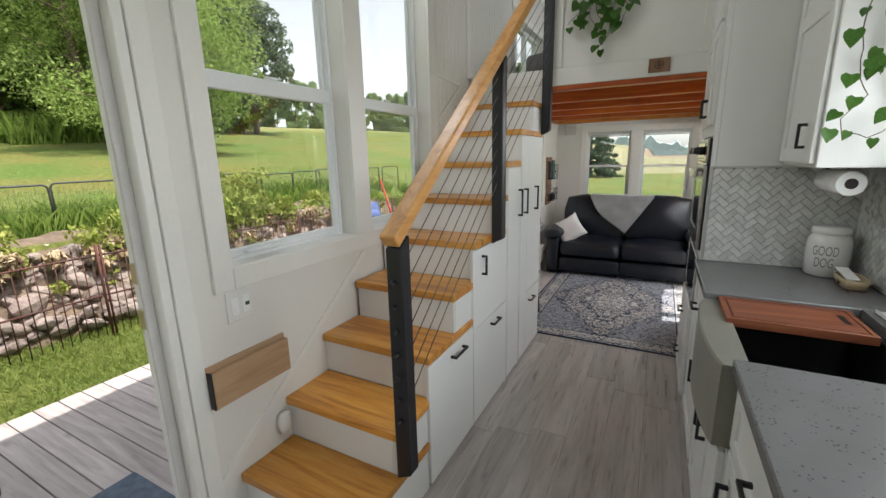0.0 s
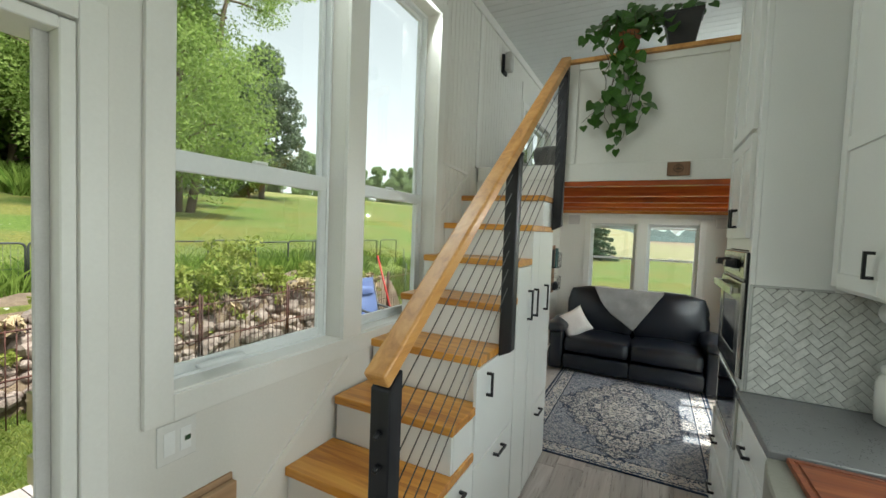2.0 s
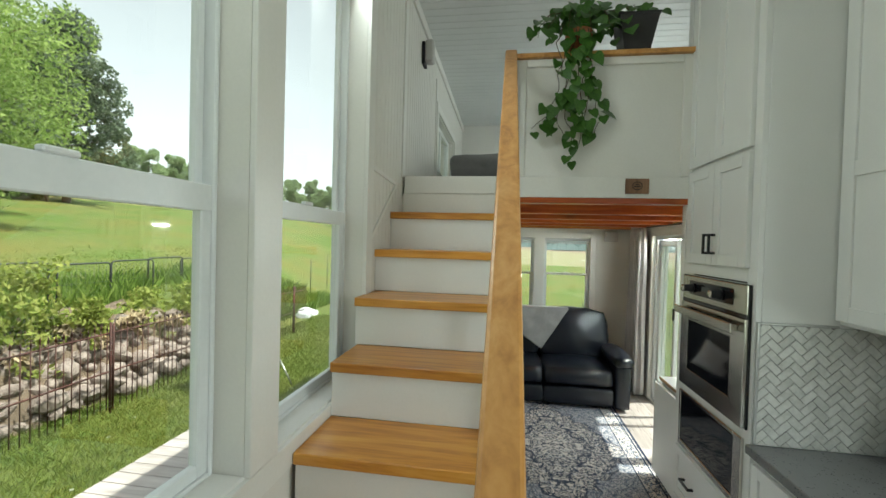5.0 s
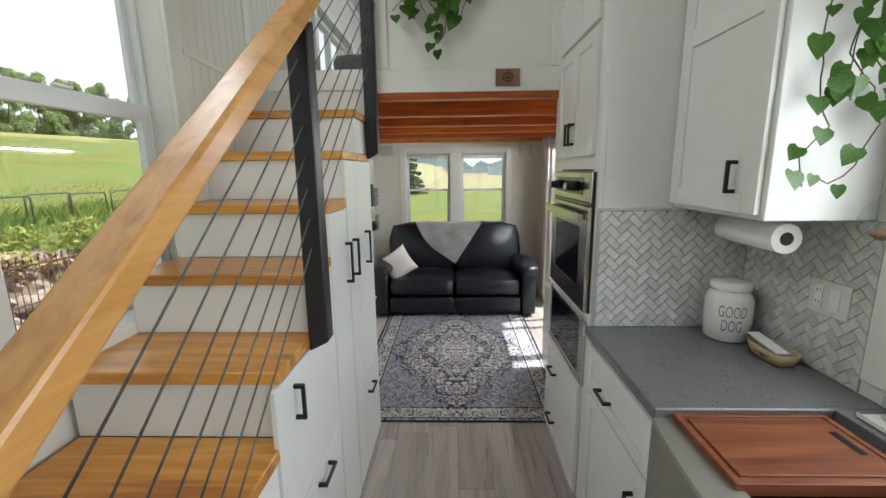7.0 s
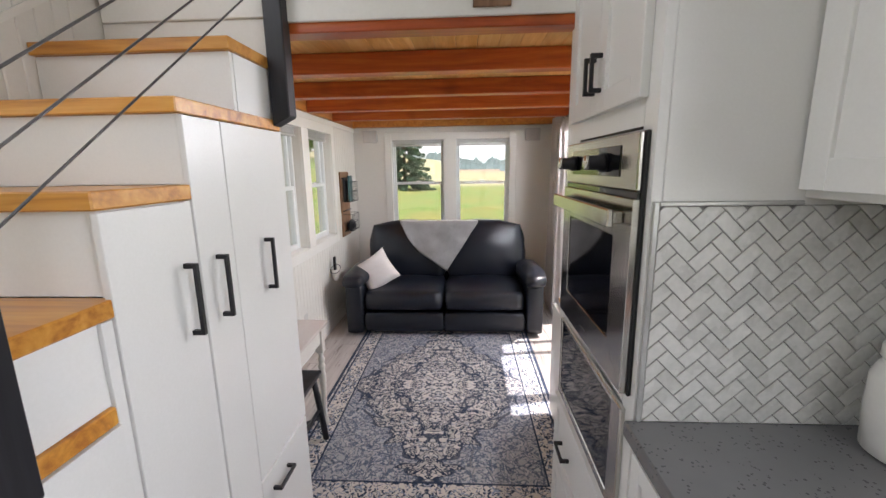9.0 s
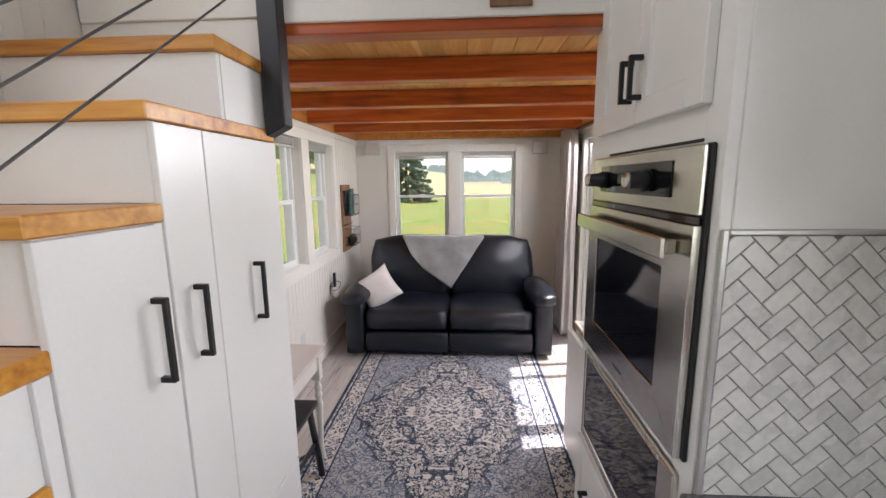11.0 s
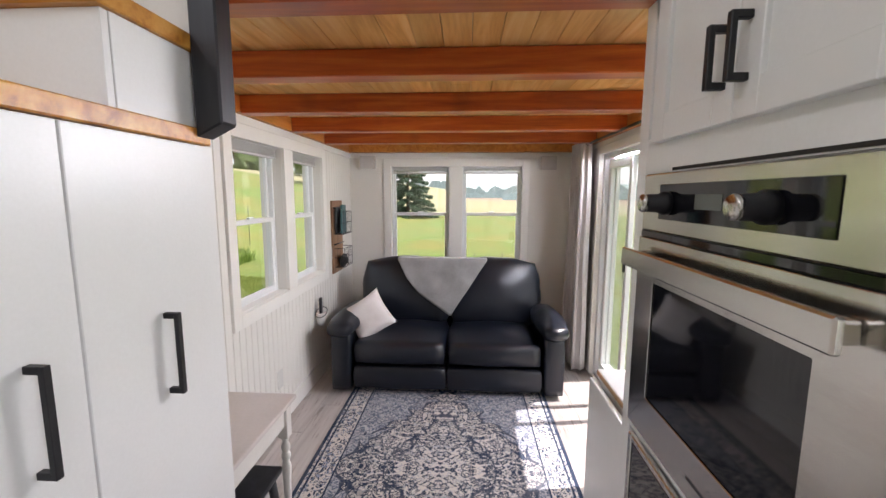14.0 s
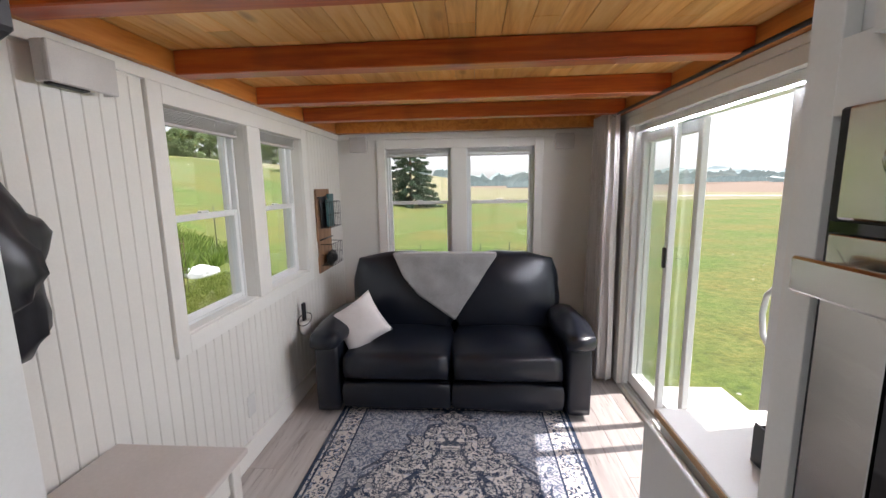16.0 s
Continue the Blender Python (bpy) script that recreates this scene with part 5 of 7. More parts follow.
for txt, z in (("GOOD", 1.015), ("DOG", 0.96)):
    part("lettering", lettering(txt, 0.05, z, radians(-112)), plain("grey_lettering", (0.22, 0.22, 0.22), 0.5), jr, "thin grey letters")
M_DISH = surface("cream_brown_glaze", (0.42, 0.32, 0.18), (0.55, 0.44, 0.28), 0.3, 9, 60)
M_DBRN = plain("dark_brown_glaze", (0.09, 0.035, 0.02), 0.35)
ds = thing("loaf_dish", (1.015, 4.17, 0.91), "cream stoneware loaf dish with a brown leaf motif, holding papers", "dish")
bm = bmesh.new()
rings = []
for (rx, ry, z) in ((0.045, 0.09, 0.912), (0.056, 0.105, 0.94), (0.062, 0.118, 0.975), (0.055, 0.108, 0.974), (0.045, 0.09, 0.93), (0.03, 0.07, 0.922)):
    rings.append([bm.verts.new((1.02 + rx * (1 if math.cos(a) > 0 else -1) * abs(math.cos(a)) ** 0.5, 4.17 + ry * (1 if math.sin(a) > 0 else -1) * abs(math.sin(a)) ** 0.5, z)) for a in [2 * math.pi * k / 24 for k in range(24)]])
for a, b in zip(rings, rings[1:]):
    for k_ in range(24):
        f = bm.faces.new((a[k_], a[(k_ + 1) % 24], b[(k_ + 1) % 24], b[k_]))
        f.smooth = True
bm.faces.new(rings[0]), bm.faces.new(rings[-1])
part("bowl", bm, M_DISH, ds)
part("foot_glaze", box(0.974, 1.066, 4.075, 4.265, 0.9105, 0.917, 0.002), M_DBRN, ds, "dark brown foot")
for dz, a in ((0, 0.9), (0, 0.3), (0, -0.4), (0, -0.9)):
    part("leaf_motif", tube([(0.9625, 4.15, 0.932), (0.960, 4.15 + 0.02 * a, 0.945), (0.9585, 4.15 + 0.05 * a, 0.956 - 0.006 * abs(a))], 0.004, 5, r1=0.001), M_DBRN, ds, "brown leaf motif")
part("envelope", rot(box(-0.03, 0.03, -0.10, 0.10, 0, 0.004, 0), Matrix.Translation((1.005, 4.19, 0.984)) @ Matrix.Rotation(radians(7), 4, "X")), M_PAPER, ds, "white envelope")
pt = thing("paper_towel_roll", (0.93, 4.27, 1.36), "white paper towel roll on a black under-cabinet holder", "paper towel")
y0_, y1_ = 4.12, 4.40
bm = tube([(0.93, y0_, 1.355), (0.93, y1_, 1.355)], 0.047, 28)
part("roll", bm, M_PAPER, pt)
# the roll is solid; a dark disc stands in for the hole's shade
part("core", tube([(0.93, y0_ - 0.001, 1.355), (0.93, y0_ + 0.01, 1.355)], 0.021, 20), M_GAP, pt, "dark disc painted in for the shade of the hollow core")
part("holder", boxes((0.92, 0.94, 4.402, 4.41, 1.345, 1.419), (0.90, 0.96, 4.38, 4.42, 1.414, 1.4195)), M_BLACK, pt, "black wall holder")
M_GLASSW = pane_glass("terrarium_glass", (0.93, 0.95, 0.94))
M_BLUE = plain("blue_dish_soap", (0.10, 0.22, 0.55), 0.15)
tr = thing("glass_terrarium", (1.045, 3.96, 1.42), "clear glass bubble with dry brown moss hanging by the window", "terrarium")
part("bubble", lathe([(0.0, 1.375), (0.03, 1.38), (0.048, 1.40), (0.052, 1.43), (0.042, 1.46), (0.02, 1.485), (0.01, 1.50), (0.008, 1.53), (0.0, 1.54)], 1.045, 3.96, 24), M_GLASSW, tr)
part("moss", puff(1.025, 1.065, 3.94, 3.98, 1.385, 1.402, 0.008, 0.006, 6, 0.03, 9), M_BASKETW, tr, "dry brown moss")
part("cord", tube([(1.045, 3.96, 1.54), (1.05, 3.96, 2.1)], 0.0015, 5), M_CABLE, tr)
ty = part("soap_tray", boxes((0.985, 1.095, 3.70, 3.88, 0.911, 0.918), (0.985, 0.99, 3.70, 3.88, 0.918, 0.925), (1.09, 1.095, 3.70, 3.88, 0.918, 0.925)), M_CERAMIC, label="white ceramic tray behind the sink", category="tray")
sp_ = thing("soap_bottle", (1.04, 3.75, 0.92), "clear bottle of blue dish soap on the white tray", "bottle")
part("liquid", lathe([(0.0, 0.921), (0.03, 0.922), (0.033, 0.96), (0.03, 1.0), (0.012, 1.03), (0.0, 1.03)], 1.04, 3.75, 18), M_BLUE, sp_, "blue dish soap")
part("cap", lathe([(0.012, 1.031), (0.012, 1.055), (0.005, 1.06), (0.005, 1.075), (0.0, 1.075)], 1.04, 3.75, 12), M_CERAMIC, sp_)
gj = thing("glass_jar", (1.045, 3.84, 0.92), "small clear glass jar on the white tray", "jar")
part("glass", lathe([(0.0, 0.9215), (0.024, 0.9215), (0.026, 0.93), (0.026, 0.975), (0.022, 0.985), (0.022, 0.995)], 1.045, 3.84, 18), M_GLASSW, gj)
fc = thing("faucet", (1.05, 3.5, 0.91), "matt black kitchen faucet behind the sink", "faucet")
part("spout", tube([(1.05, 3.42, 0.91), (1.05, 3.42, 1.15), (1.03, 3.42, 1.24), (0.96, 3.42, 1.29), (0.88, 3.42, 1.26), (0.86, 3.42, 1.18)], 0.014, 12), M_BLACK, fc)
part("base", lathe([(0.026, 0.911), (0.026, 0.93), (0.017, 0.94), (0.017, 0.97)], 1.05, 3.42, 16), M_BLACK, fc)

# ---- pothos ----


def leaf_mesh():
    bm = bmesh.new()
    out = [(0, 0), (0.28, -0.10), (0.47, 0.12), (0.45, 0.42), (0.28, 0.72), (0, 1.08)]
    mid = [bm.verts.new((0, y, -0.10 * y * y - 0.02)) for y in (0.0, 0.3, 0.65, 1.08)]
    for s in (1, -1):
        vs = [bm.verts.new((s * x, y, 0.10 * abs(x) - 0.12 * y * y)) for x, y in out[1:5]]
        bm.faces.new((mid[0], vs[0], vs[1], mid[1])) if s > 0 else bm.faces.new((mid[1], vs[1], vs[0], mid[0]))
        bm.faces.new((mid[1], vs[1], vs[2], mid[2])) if s > 0 else bm.faces.new((mid[2], vs[2], vs[1], mid[1]))
        bm.faces.new((mid[2], vs[2], vs[3], mid[3])) if s > 0 else bm.faces.new((mid[3], vs[3], vs[2], mid[2]))
    for f in bm.faces:
        f.smooth = True
    me = bpy.data.meshes.new("leaf")
    bm.to_mesh(me)
    bm.free()
    me.materials.append(M_LEAF)
    return me


LEAF = leaf_mesh()
rl_ = random.Random(5)


def vine(plant, pts, every=0.05, size=0.055, facing=Vector((0, -1, 0)), skip=0.0, wob=0.02):
    """A thin stem along points with heart-shaped leaves off it, drooping and turned towards the light."""
    fine_ = []
    for a, b in zip(pts, pts[1:]):
        a, b = Vector(a), Vector(b)
        k_ = max(2, int((b - a).length / 0.03))
        for i in range(k_):
            p = a.lerp(b, i / k_)
            fine_.append(p + Vector((noise.noise(p * 11), noise.noise(p * 11 + Vector((9, 0, 0))) * 0.4, noise.noise(p * 11 + Vector((0, 9, 0))))) * wob)
    fine_.append(Vector(pts[-1]))
    part("stem", tube(fine_, 0.0028, 5, r1=0.0018), M_VINE, plant, "thin brown-green stem")
    acc = 0.0
    for a, b in zip(fine_, fine_[1:]):
        acc += (b - a).length
        if acc > every:
            acc = 0.0
            if rl_.random() < skip:
                continue
            s = size * rl_.uniform(0.65, 1.25)
            side = Vector((rl_.uniform(-1, 1), 0, rl_.uniform(-0.6, 0.4))) if abs(facing.y) > 0.5 else Vector((0, rl_.uniform(-1, 1), rl_.uniform(-0.6, 0.4)))
            at = b + side.normalized() * 0.03 + facing * rl_.uniform(0.005, 0.035)
            nrm = (facing + Vector((rl_.uniform(-0.7, 0.7), rl_.uniform(-0.4, 0.4), rl_.uniform(0.0, 0.9)))).normalized()
            down = (Vector((side.x * 0.7, side.y * 0.7, -1)) - nrm * Vector((side.x * 0.7, side.y * 0.7, -1)).dot(nrm)).normalized()
            x = down.cross(nrm).normalized()
            mt = Matrix((x, down, nrm)).transposed().to_4x4()
            ob = new("leaf", LEAF)
            ob.parent = plant
            ob.matrix_basis = Matrix.Translation(at - ORIGIN[plant]) @ mt @ Matrix.Scale(s, 4)


kp = thing("pothos", (0.95, 4.12, 2.6), "trailing green pothos hanging down the wall cabinet's side", "plant")
part("pot", lathe([(0.06, 3.105), (0.08, 3.2), (0.085, 3.22), (0.075, 3.22), (0.0, 3.20)], 0.95, 4.14, 18), M_CERAMIC, kp)
for pts, ev in (([(0.96, 4.06, 3.2), (0.97, 4.0, 3.1), (0.95, 3.99, 2.5), (0.93, 3.99, 2.05), (0.90, 3.99, 1.8), (0.93, 3.985, 1.68), (0.885, 3.99, 1.60), (0.885, 3.985, 1.52)], 0.045),
                ([(0.99, 4.06, 3.2), (1.0, 4.0, 3.1), (1.02, 3.99, 2.4), (1.0, 3.99, 2.0), (0.97, 3.99, 1.85), (1.04, 3.99, 1.77), (1.045, 3.98, 1.68), (1.02, 3.98, 1.58), (0.95, 3.985, 1.525), (0.91, 3.985, 1.545)], 0.062),
                ([(1.03, 4.06, 3.2), (1.05, 4.0, 3.0), (1.03, 3.99, 2.3), (1.04, 3.99, 1.95), (0.985, 3.99, 1.74)], 0.045),
                ([(1.05, 4.05, 3.2), (1.07, 3.98, 2.9), (1.06, 3.97, 2.4), (1.07, 3.97, 1.85), (1.075, 3.96, 1.65)], 0.05),
                ([(1.0, 4.06, 3.2), (1.0, 3.99, 3.0), (0.985, 3.985, 2.5), (1.01, 3.985, 2.1), (0.975, 3.985, 1.86), (0.96, 3.985, 1.74)], 0.036),
                ([(1.02, 4.06, 3.2), (1.03, 3.98, 3.0), (1.0, 3.98, 2.6), (1.05, 3.98, 2.2), (1.02, 3.98, 1.9), (1.06, 3.975, 1.75)], 0.036)):
    pts = [(x - 0.045 - 0.05 * max(0.0, min(1.0, z - 1.6)), y, z) for x, y, z in pts]
    vine(kp, pts, ev, 0.048, Vector((-0.35, -1, 0)).normalized(), 0.15)
M_TERRA = surface("terracotta", (0.32, 0.11, 0.05), (0.42, 0.16, 0.08), 0.8, 8, 80)
M_POTB = surface("black_plastic_pot", (0.015, 0.014, 0.014), (0.03, 0.028, 0.027), 0.5, 8, 80)
M_SOIL = surface("potting_soil", (0.03, 0.02, 0.012), (0.07, 0.045, 0.03), 0.95, 30, 200, relief=0.6)
lp = thing("pothos", (-0.14, 5.2, 2.819), "big trailing pothos in a terracotta pot on the parapet's cap", "plant")
part("pot", lathe([(0.0, 2.819), (0.05, 2.819), (0.072, 2.93), (0.078, 2.93), (0.078, 2.955), (0.065, 2.955), (0.0, 2.94)], -0.14, 5.2, 22), M_TERRA, lp, "terracotta pot")
for k_ in range(12):
    a = k_ / 12 * 2 * math.pi + 0.2
    vine(lp, [(-0.14, 5.2, 2.95), (-0.14 + 0.08 * math.cos(a), 5.2 + 0.05 * math.sin(a), 3.06 + 0.04 * rl_.random()), (-0.14 + 0.19 * math.cos(a), 5.19 + 0.08 * math.sin(a), 3.06 + 0.03 * math.sin(a)), (-0.14 + 0.25 * math.cos(a), 5.16 + 0.08 * math.sin(a), 2.93)], 0.03, 0.075, Vector((0, -1, 0.3)).normalized())
for pts in ([(-0.20, 5.12, 2.95), (-0.24, 5.09, 2.8), (-0.26, 5.12, 2.6), (-0.32, 5.13, 2.45), (-0.40, 5.13, 2.38)],
            [(-0.16, 5.12, 2.95), (-0.20, 5.09, 2.8), (-0.22, 5.12, 2.55), (-0.18, 5.13, 2.35), (-0.19, 5.13, 2.16)],
            [(-0.12, 5.12, 2.95), (-0.10, 5.09, 2.8), (-0.06, 5.12, 2.6), (-0.03, 5.13, 2.45), (-0.05, 5.13, 2.33)],
            [(-0.14, 5.12, 2.95), (-0.16, 5.09, 2.82), (-0.13, 5.12, 2.6), (-0.10, 5.13, 2.4), (-0.15, 5.13, 2.24)],
            [(-0.24, 5.12, 2.95), (-0.28, 5.09, 2.85), (-0.22, 5.12, 2.65), (-0.25, 5.13, 2.42), (-0.20, 5.13, 2.3)],
            [(-0.1, 5.12, 2.95), (-0.08, 5.09, 2.82), (-0.11, 5.12, 2.66), (-0.08, 5.13, 2.5), (-0.12, 5.13, 2.38)]):
    vine(lp, pts, 0.036, 0.068, Vector((0, -1, 0.1)).normalized(), 0.08, 0.03)
bp = thing("potted_plant", (0.17, 5.2, 2.819), "small leafy plant in a square black pot on the parapet's cap", "plant")
bm = bmesh.new()
q = [[bm.verts.new((0.17 + sx * w, 5.195 + sy * w * 0.8, z)) for sx, sy in ((-1, -1), (1, -1), (1, 1), (-1, 1))] for w, z in ((0.07, 2.8195), (0.105, 3.0), (0.11, 3.0), (0.11, 3.015), (0.095, 3.015), (0.09, 2.99))]
for a, b in zip(q, q[1:]):
    for k_ in range(4):
        bm.faces.new((a[k_], a[(k_ + 1) % 4], b[(k_ + 1) % 4], b[k_]))
bm.faces.new(q[0]), bm.faces.new(q[-1])
part("pot", bm, M_POTB, bp, "square black plastic pot")
part("soil", box(0.082, 0.258, 5.13, 5.26, 2.991, 2.999, 0), M_SOIL, bp)
for k_ in range(7):
    a = k_ / 7 * 2 * math.pi
    vine(bp, [(0.17, 5.2, 3.0), (0.17 + 0.06 * math.cos(a), 5.2 + 0.04 * math.sin(a), 3.08), (0.17 + 0.12 * math.cos(a), 5.2 + 0.05 * math.sin(a), 3.07)], 0.03, 0.055, Vector((0, -1, 0.4)).normalized())
ds.scale = (0.74, 0.74, 0.74)
ds.location = ds.location + Vector((0.0, 0.05, 0.0))

# ---- herringbone backsplash ----
TW = 0.0312


def clip_poly(poly, u0, u1, v0, v1):
    for ax, lim, keep in ((0, u0, 1), (0, u1, -1), (1, v0, 1), (1, v1, -1)):
        out = []
        for i in range(len(poly)):
            a, b = poly[i], poly[(i + 1) % len(poly)]
            ia, ib = (a[ax] - lim) * keep >= 0, (b[ax] - lim) * keep >= 0
            if ia:
                out.append(a)
            if ia != ib:
                t_ = (lim - a[ax]) / (b[ax] - a[ax])
                out.append((a[0] + (b[0] - a[0]) * t_, a[1] + (b[1] - a[1]) * t_))
        poly = out
        if len(poly) < 3:
            return []
    return poly


def herringbone(name, u0, u1, v0, v1, place, label):
    root = thing(name, place(u0, v0, 0), label, kind="structure")
    part("grout", prism([(u0, v0), (u1, v0), (u1, v1), (u0, v1)], place, 0.0005, 0.0035), M_GROUT, root, "grey grout")
    c = math.sqrt(0.5)
    jt = 0.035
    for i in range(-60, 60):
        for j in range(-30, 30):
            ox, oy = i + 2 * j, i - 2 * j
            for x0, y0, w, h in ((ox, oy, 2, 1), (ox, oy + 1, 1, 2)):
                cor = [(x0 + jt, y0 + jt), (x0 + w - jt, y0 + jt), (x0 + w - jt, y0 + h - jt), (x0 + jt, y0 + h - jt)]
                pl = [(u0 + (x - y) * c * TW, v0 + (x + y) * c * TW) for x, y in cor]
                if max(p[0] for p in pl) < u0 or min(p[0] for p in pl) > u1 or max(p[1] for p in pl) < v0 or min(p[1] for p in pl) > v1:
                    continue
                pl = clip_poly(pl, u0 + 0.001, u1 - 0.001, v0 + 0.001, v1 - 0.001)
                if len(pl) < 3:
                    continue
                area = abs(sum(pl[k][0] * pl[(k + 1) % len(pl)][1] - pl[(k + 1) % len(pl)][0] * pl[k][1] for k in range(len(pl)))) / 2
                if area < 6e-5:
                    continue
                part("tile", prism(pl, place, 0.0036, 0.0075 + 0.0006 * random.random()), M_TILE, root)


def prism(pl, place, d0, d1):
    bm = bmesh.new()
    a = [bm.verts.new(place(u, v, d0)) for u, v in pl]
    cu, cv = sum(p[0] for p in pl) / len(pl), sum(p[1] for p in pl) / len(pl)
    m_ = [bm.verts.new(place(u, v, d1 - 0.0008)) for u, v in pl]
    t_ = [bm.verts.new(place(cu + (u - cu) * 0.95, cv + (v - cv) * 0.95, d1)) for u, v in pl]
    n_ = len(pl)
    bm.faces.new(a), bm.faces.new(t_)
    for lo, hi in ((a, m_), (m_, t_)):
        for k in range(n_):
            bm.faces.new((lo[k], lo[(k + 1) % n_], hi[(k + 1) % n_], hi[k]))
    return bm


herringbone("backsplash", 0.505, 1.102, 0.911, 1.405, lambda u, v, d: (u, 4.5345 - d, v), "pale marble herringbone backsplash on the oven cabinet's side")
herringbone("backsplash", 4.0, 4.526, 0.911, 1.418, lambda u, v, d: (XR - d, u, v), "pale marble herringbone backsplash beside the kitchen window")
M_EDGE = surface("brushed_edge_trim", (0.42, 0.42, 0.41), (0.52, 0.52, 0.51), 0.35, 4, 90, metal=0.6)
board("tile_edge_trim", 0.493, 0.5045, 4.524, 4.534, 0.911, 1.415, mat=M_EDGE)
board("tile_edge_trim", 0.505, 0.79, 4.524, 4.534, 1.4055, 1.415, mat=M_EDGE)
# ---- outdoors ----


def ground_z(x, y):
    z = -0.38
    s = max(0.0, min(1.0, (-5.55 - x) / (0.35 + max(0.0, y - 9.0) * 0.8)))
    s = s * s * (3 - 2 * s)
    z += 1.0 * s
    side = max(0.0, min(1.0, (-x - 4.0) / 10.0))
    d = max(0.0, -(x + 7.5)) * 0.8 + max(0.0, y - 6.0) * 0.35 * side
    z += 0.135 * min(d, 32.0) - 0.02 * max(0.0, min(d, 60) - 30)
    z += 0.05 * noise.noise(Vector((x * 0.15, y * 0.15, 0))) * min(1.0, abs(x) / 8)
    return z


def grass_material():
    m, nt, bs = nodes_of("lawn_and_field")
    v = coords(nt, (1, 1, 1), False)
    big = nd(nt, "TexNoise", Scale=0.35, Detail=6.0, Roughness=0.65)
    fine = nd(nt, "TexNoise", Scale=9.0, Detail=8.0, Roughness=0.75)
    clo = nd(nt, "TexVoronoi", Scale=2.4)
    for n_ in (big, fine, clo):
        nt.links.new(v, n_.inputs["Vector"])
    lawn = ramp(nt, fine.outputs["Fac"], [(0.3, (0.055, 0.080, 0.014)), (0.5, (0.115, 0.145, 0.030)), (0.72, (0.20, 0.21, 0.06))])
    tint = ramp(nt, big.outputs["Fac"], [(0.38, (0.75, 0.97, 0.6)), (0.5, (1.0, 1.0, 0.9)), (0.62, (1.25, 0.98, 0.9))])
    lawn = blend(nt, 1.0, lawn, tint, "MULTIPLY")
    white = maths(nt, "LESS_THAN", clo.outputs["Distance"], 0.055)
    lawn = blend(nt, maths(nt, "MULTIPLY", white, 0.7), lawn, (0.6, 0.6, 0.5))
    sp = nd(nt, "SeparateXYZ")
    nt.links.new(v, sp.inputs[0])
    # golden crop field to the north, tilled brown field to the east, dry crest to the west
    north = maths(nt, "MULTIPLY", maths(nt, "GREATER_THAN", maths(nt, "ADD", sp.outputs[1], maths(nt, "MULTIPLY", big.outputs["Fac"], 6.0)), 48.0), maths(nt, "LESS_THAN", sp.outputs[1], 260.0))
    gold = ramp(nt, big.outputs["Fac"], [(0.4, (0.27, 0.235, 0.15)), (0.6, (0.20, 0.205, 0.09))])
    col = blend(nt, north, lawn, gold)
    east = maths(nt, "GREATER_THAN", maths(nt, "ADD", sp.outputs[0], maths(nt, "MULTIPLY", sp.outputs[1], 0.35)), 62.0)
    col = blend(nt, east, col, ramp(nt, fine.outputs["Fac"], [(0.3, (0.18, 0.13, 0.09)), (0.7, (0.26, 0.20, 0.15))]))
    west = maths(nt, "LESS_THAN", maths(nt, "ADD", sp.outputs[0], maths(nt, "MULTIPLY", big.outputs["Fac"], -12.0)), -34.0)
    col = blend(nt, maths(nt, "MULTIPLY", west, 0.7), col, (0.26, 0.25, 0.09))
    nt.links.new(col, bs.inputs["Base Color"])
    bs.inputs["Roughness"].default_value = 0.95
    bump(nt, bs, fine.outputs["Fac"], 0.8, 0.05)
    return m


M_GRASS = grass_material()


def leafy(name, a, b, glow=0.45, scale=3.0):
    """Foliage that lets some light through."""
    m = bpy.data.materials.new(name)
    m.use_nodes = True
    nt = m.node_tree
    nt.nodes.clear()
    out = nd(nt, "OutputMaterial")
    v = coords(nt, (1, 1, 1), True)
    n_ = nd(nt, "TexNoise", Scale=scale, Detail=3.0)
    nt.links.new(v, n_.inputs["Vector"])
    geo = nd(nt, "NewGeometry")
    f = maths(nt, "ADD", maths(nt, "MULTIPLY", n_.outputs["Fac"], 0.6), maths(nt, "MULTIPLY", geo.outputs["Random Per Island"], 0.4))
    c = ramp(nt, f, [(0.3, a), (0.7, b)])
    d = nd(nt, "BsdfDiffuse")
    t_ = nd(nt, "BsdfTranslucent")
    mx = nd(nt, "MixShader", Fac=glow)
    for s in (d, t_):
        nt.links.new(c, s.inputs["Color"])
    nt.links.new(d.outputs[0], mx.inputs[1])
    nt.links.new(t_.outputs[0], mx.inputs[2])
    nt.links.new(mx.outputs[0], out.inputs[0])
    return m


M_BIRCH = leafy("fresh_birch_leaves", (0.19, 0.29, 0.07), (0.44, 0.54, 0.19), 0.55)
M_WOODL = leafy("woodland_leaves", (0.10, 0.17, 0.04), (0.25, 0.34, 0.09), 0.5)
# woodland leaves for the crest, distance haze mixed into their colour
M_FARL = leafy("haze_paled_leaves", (0.24, 0.33, 0.17), (0.42, 0.50, 0.28), 0.5)
M_NEEDLE = leafy("pine_needles", (0.11, 0.15, 0.10), (0.21, 0.25, 0.16), 0.35)
M_SPRUCE = leafy("spruce_needles", (0.06, 0.10, 0.07), (0.14, 0.20, 0.13), 0.35)
M_BARK = surface("grey_brown_bark", (0.10, 0.07, 0.05), (0.22, 0.16, 0.12), 0.9, 4, 30, relief=0.8, stretch=(1, 1, 0.2), dist=0.02)
M_TALLG = leafy("tall_grass_blades", (0.12, 0.20, 0.04), (0.30, 0.40, 0.10), 0.4)
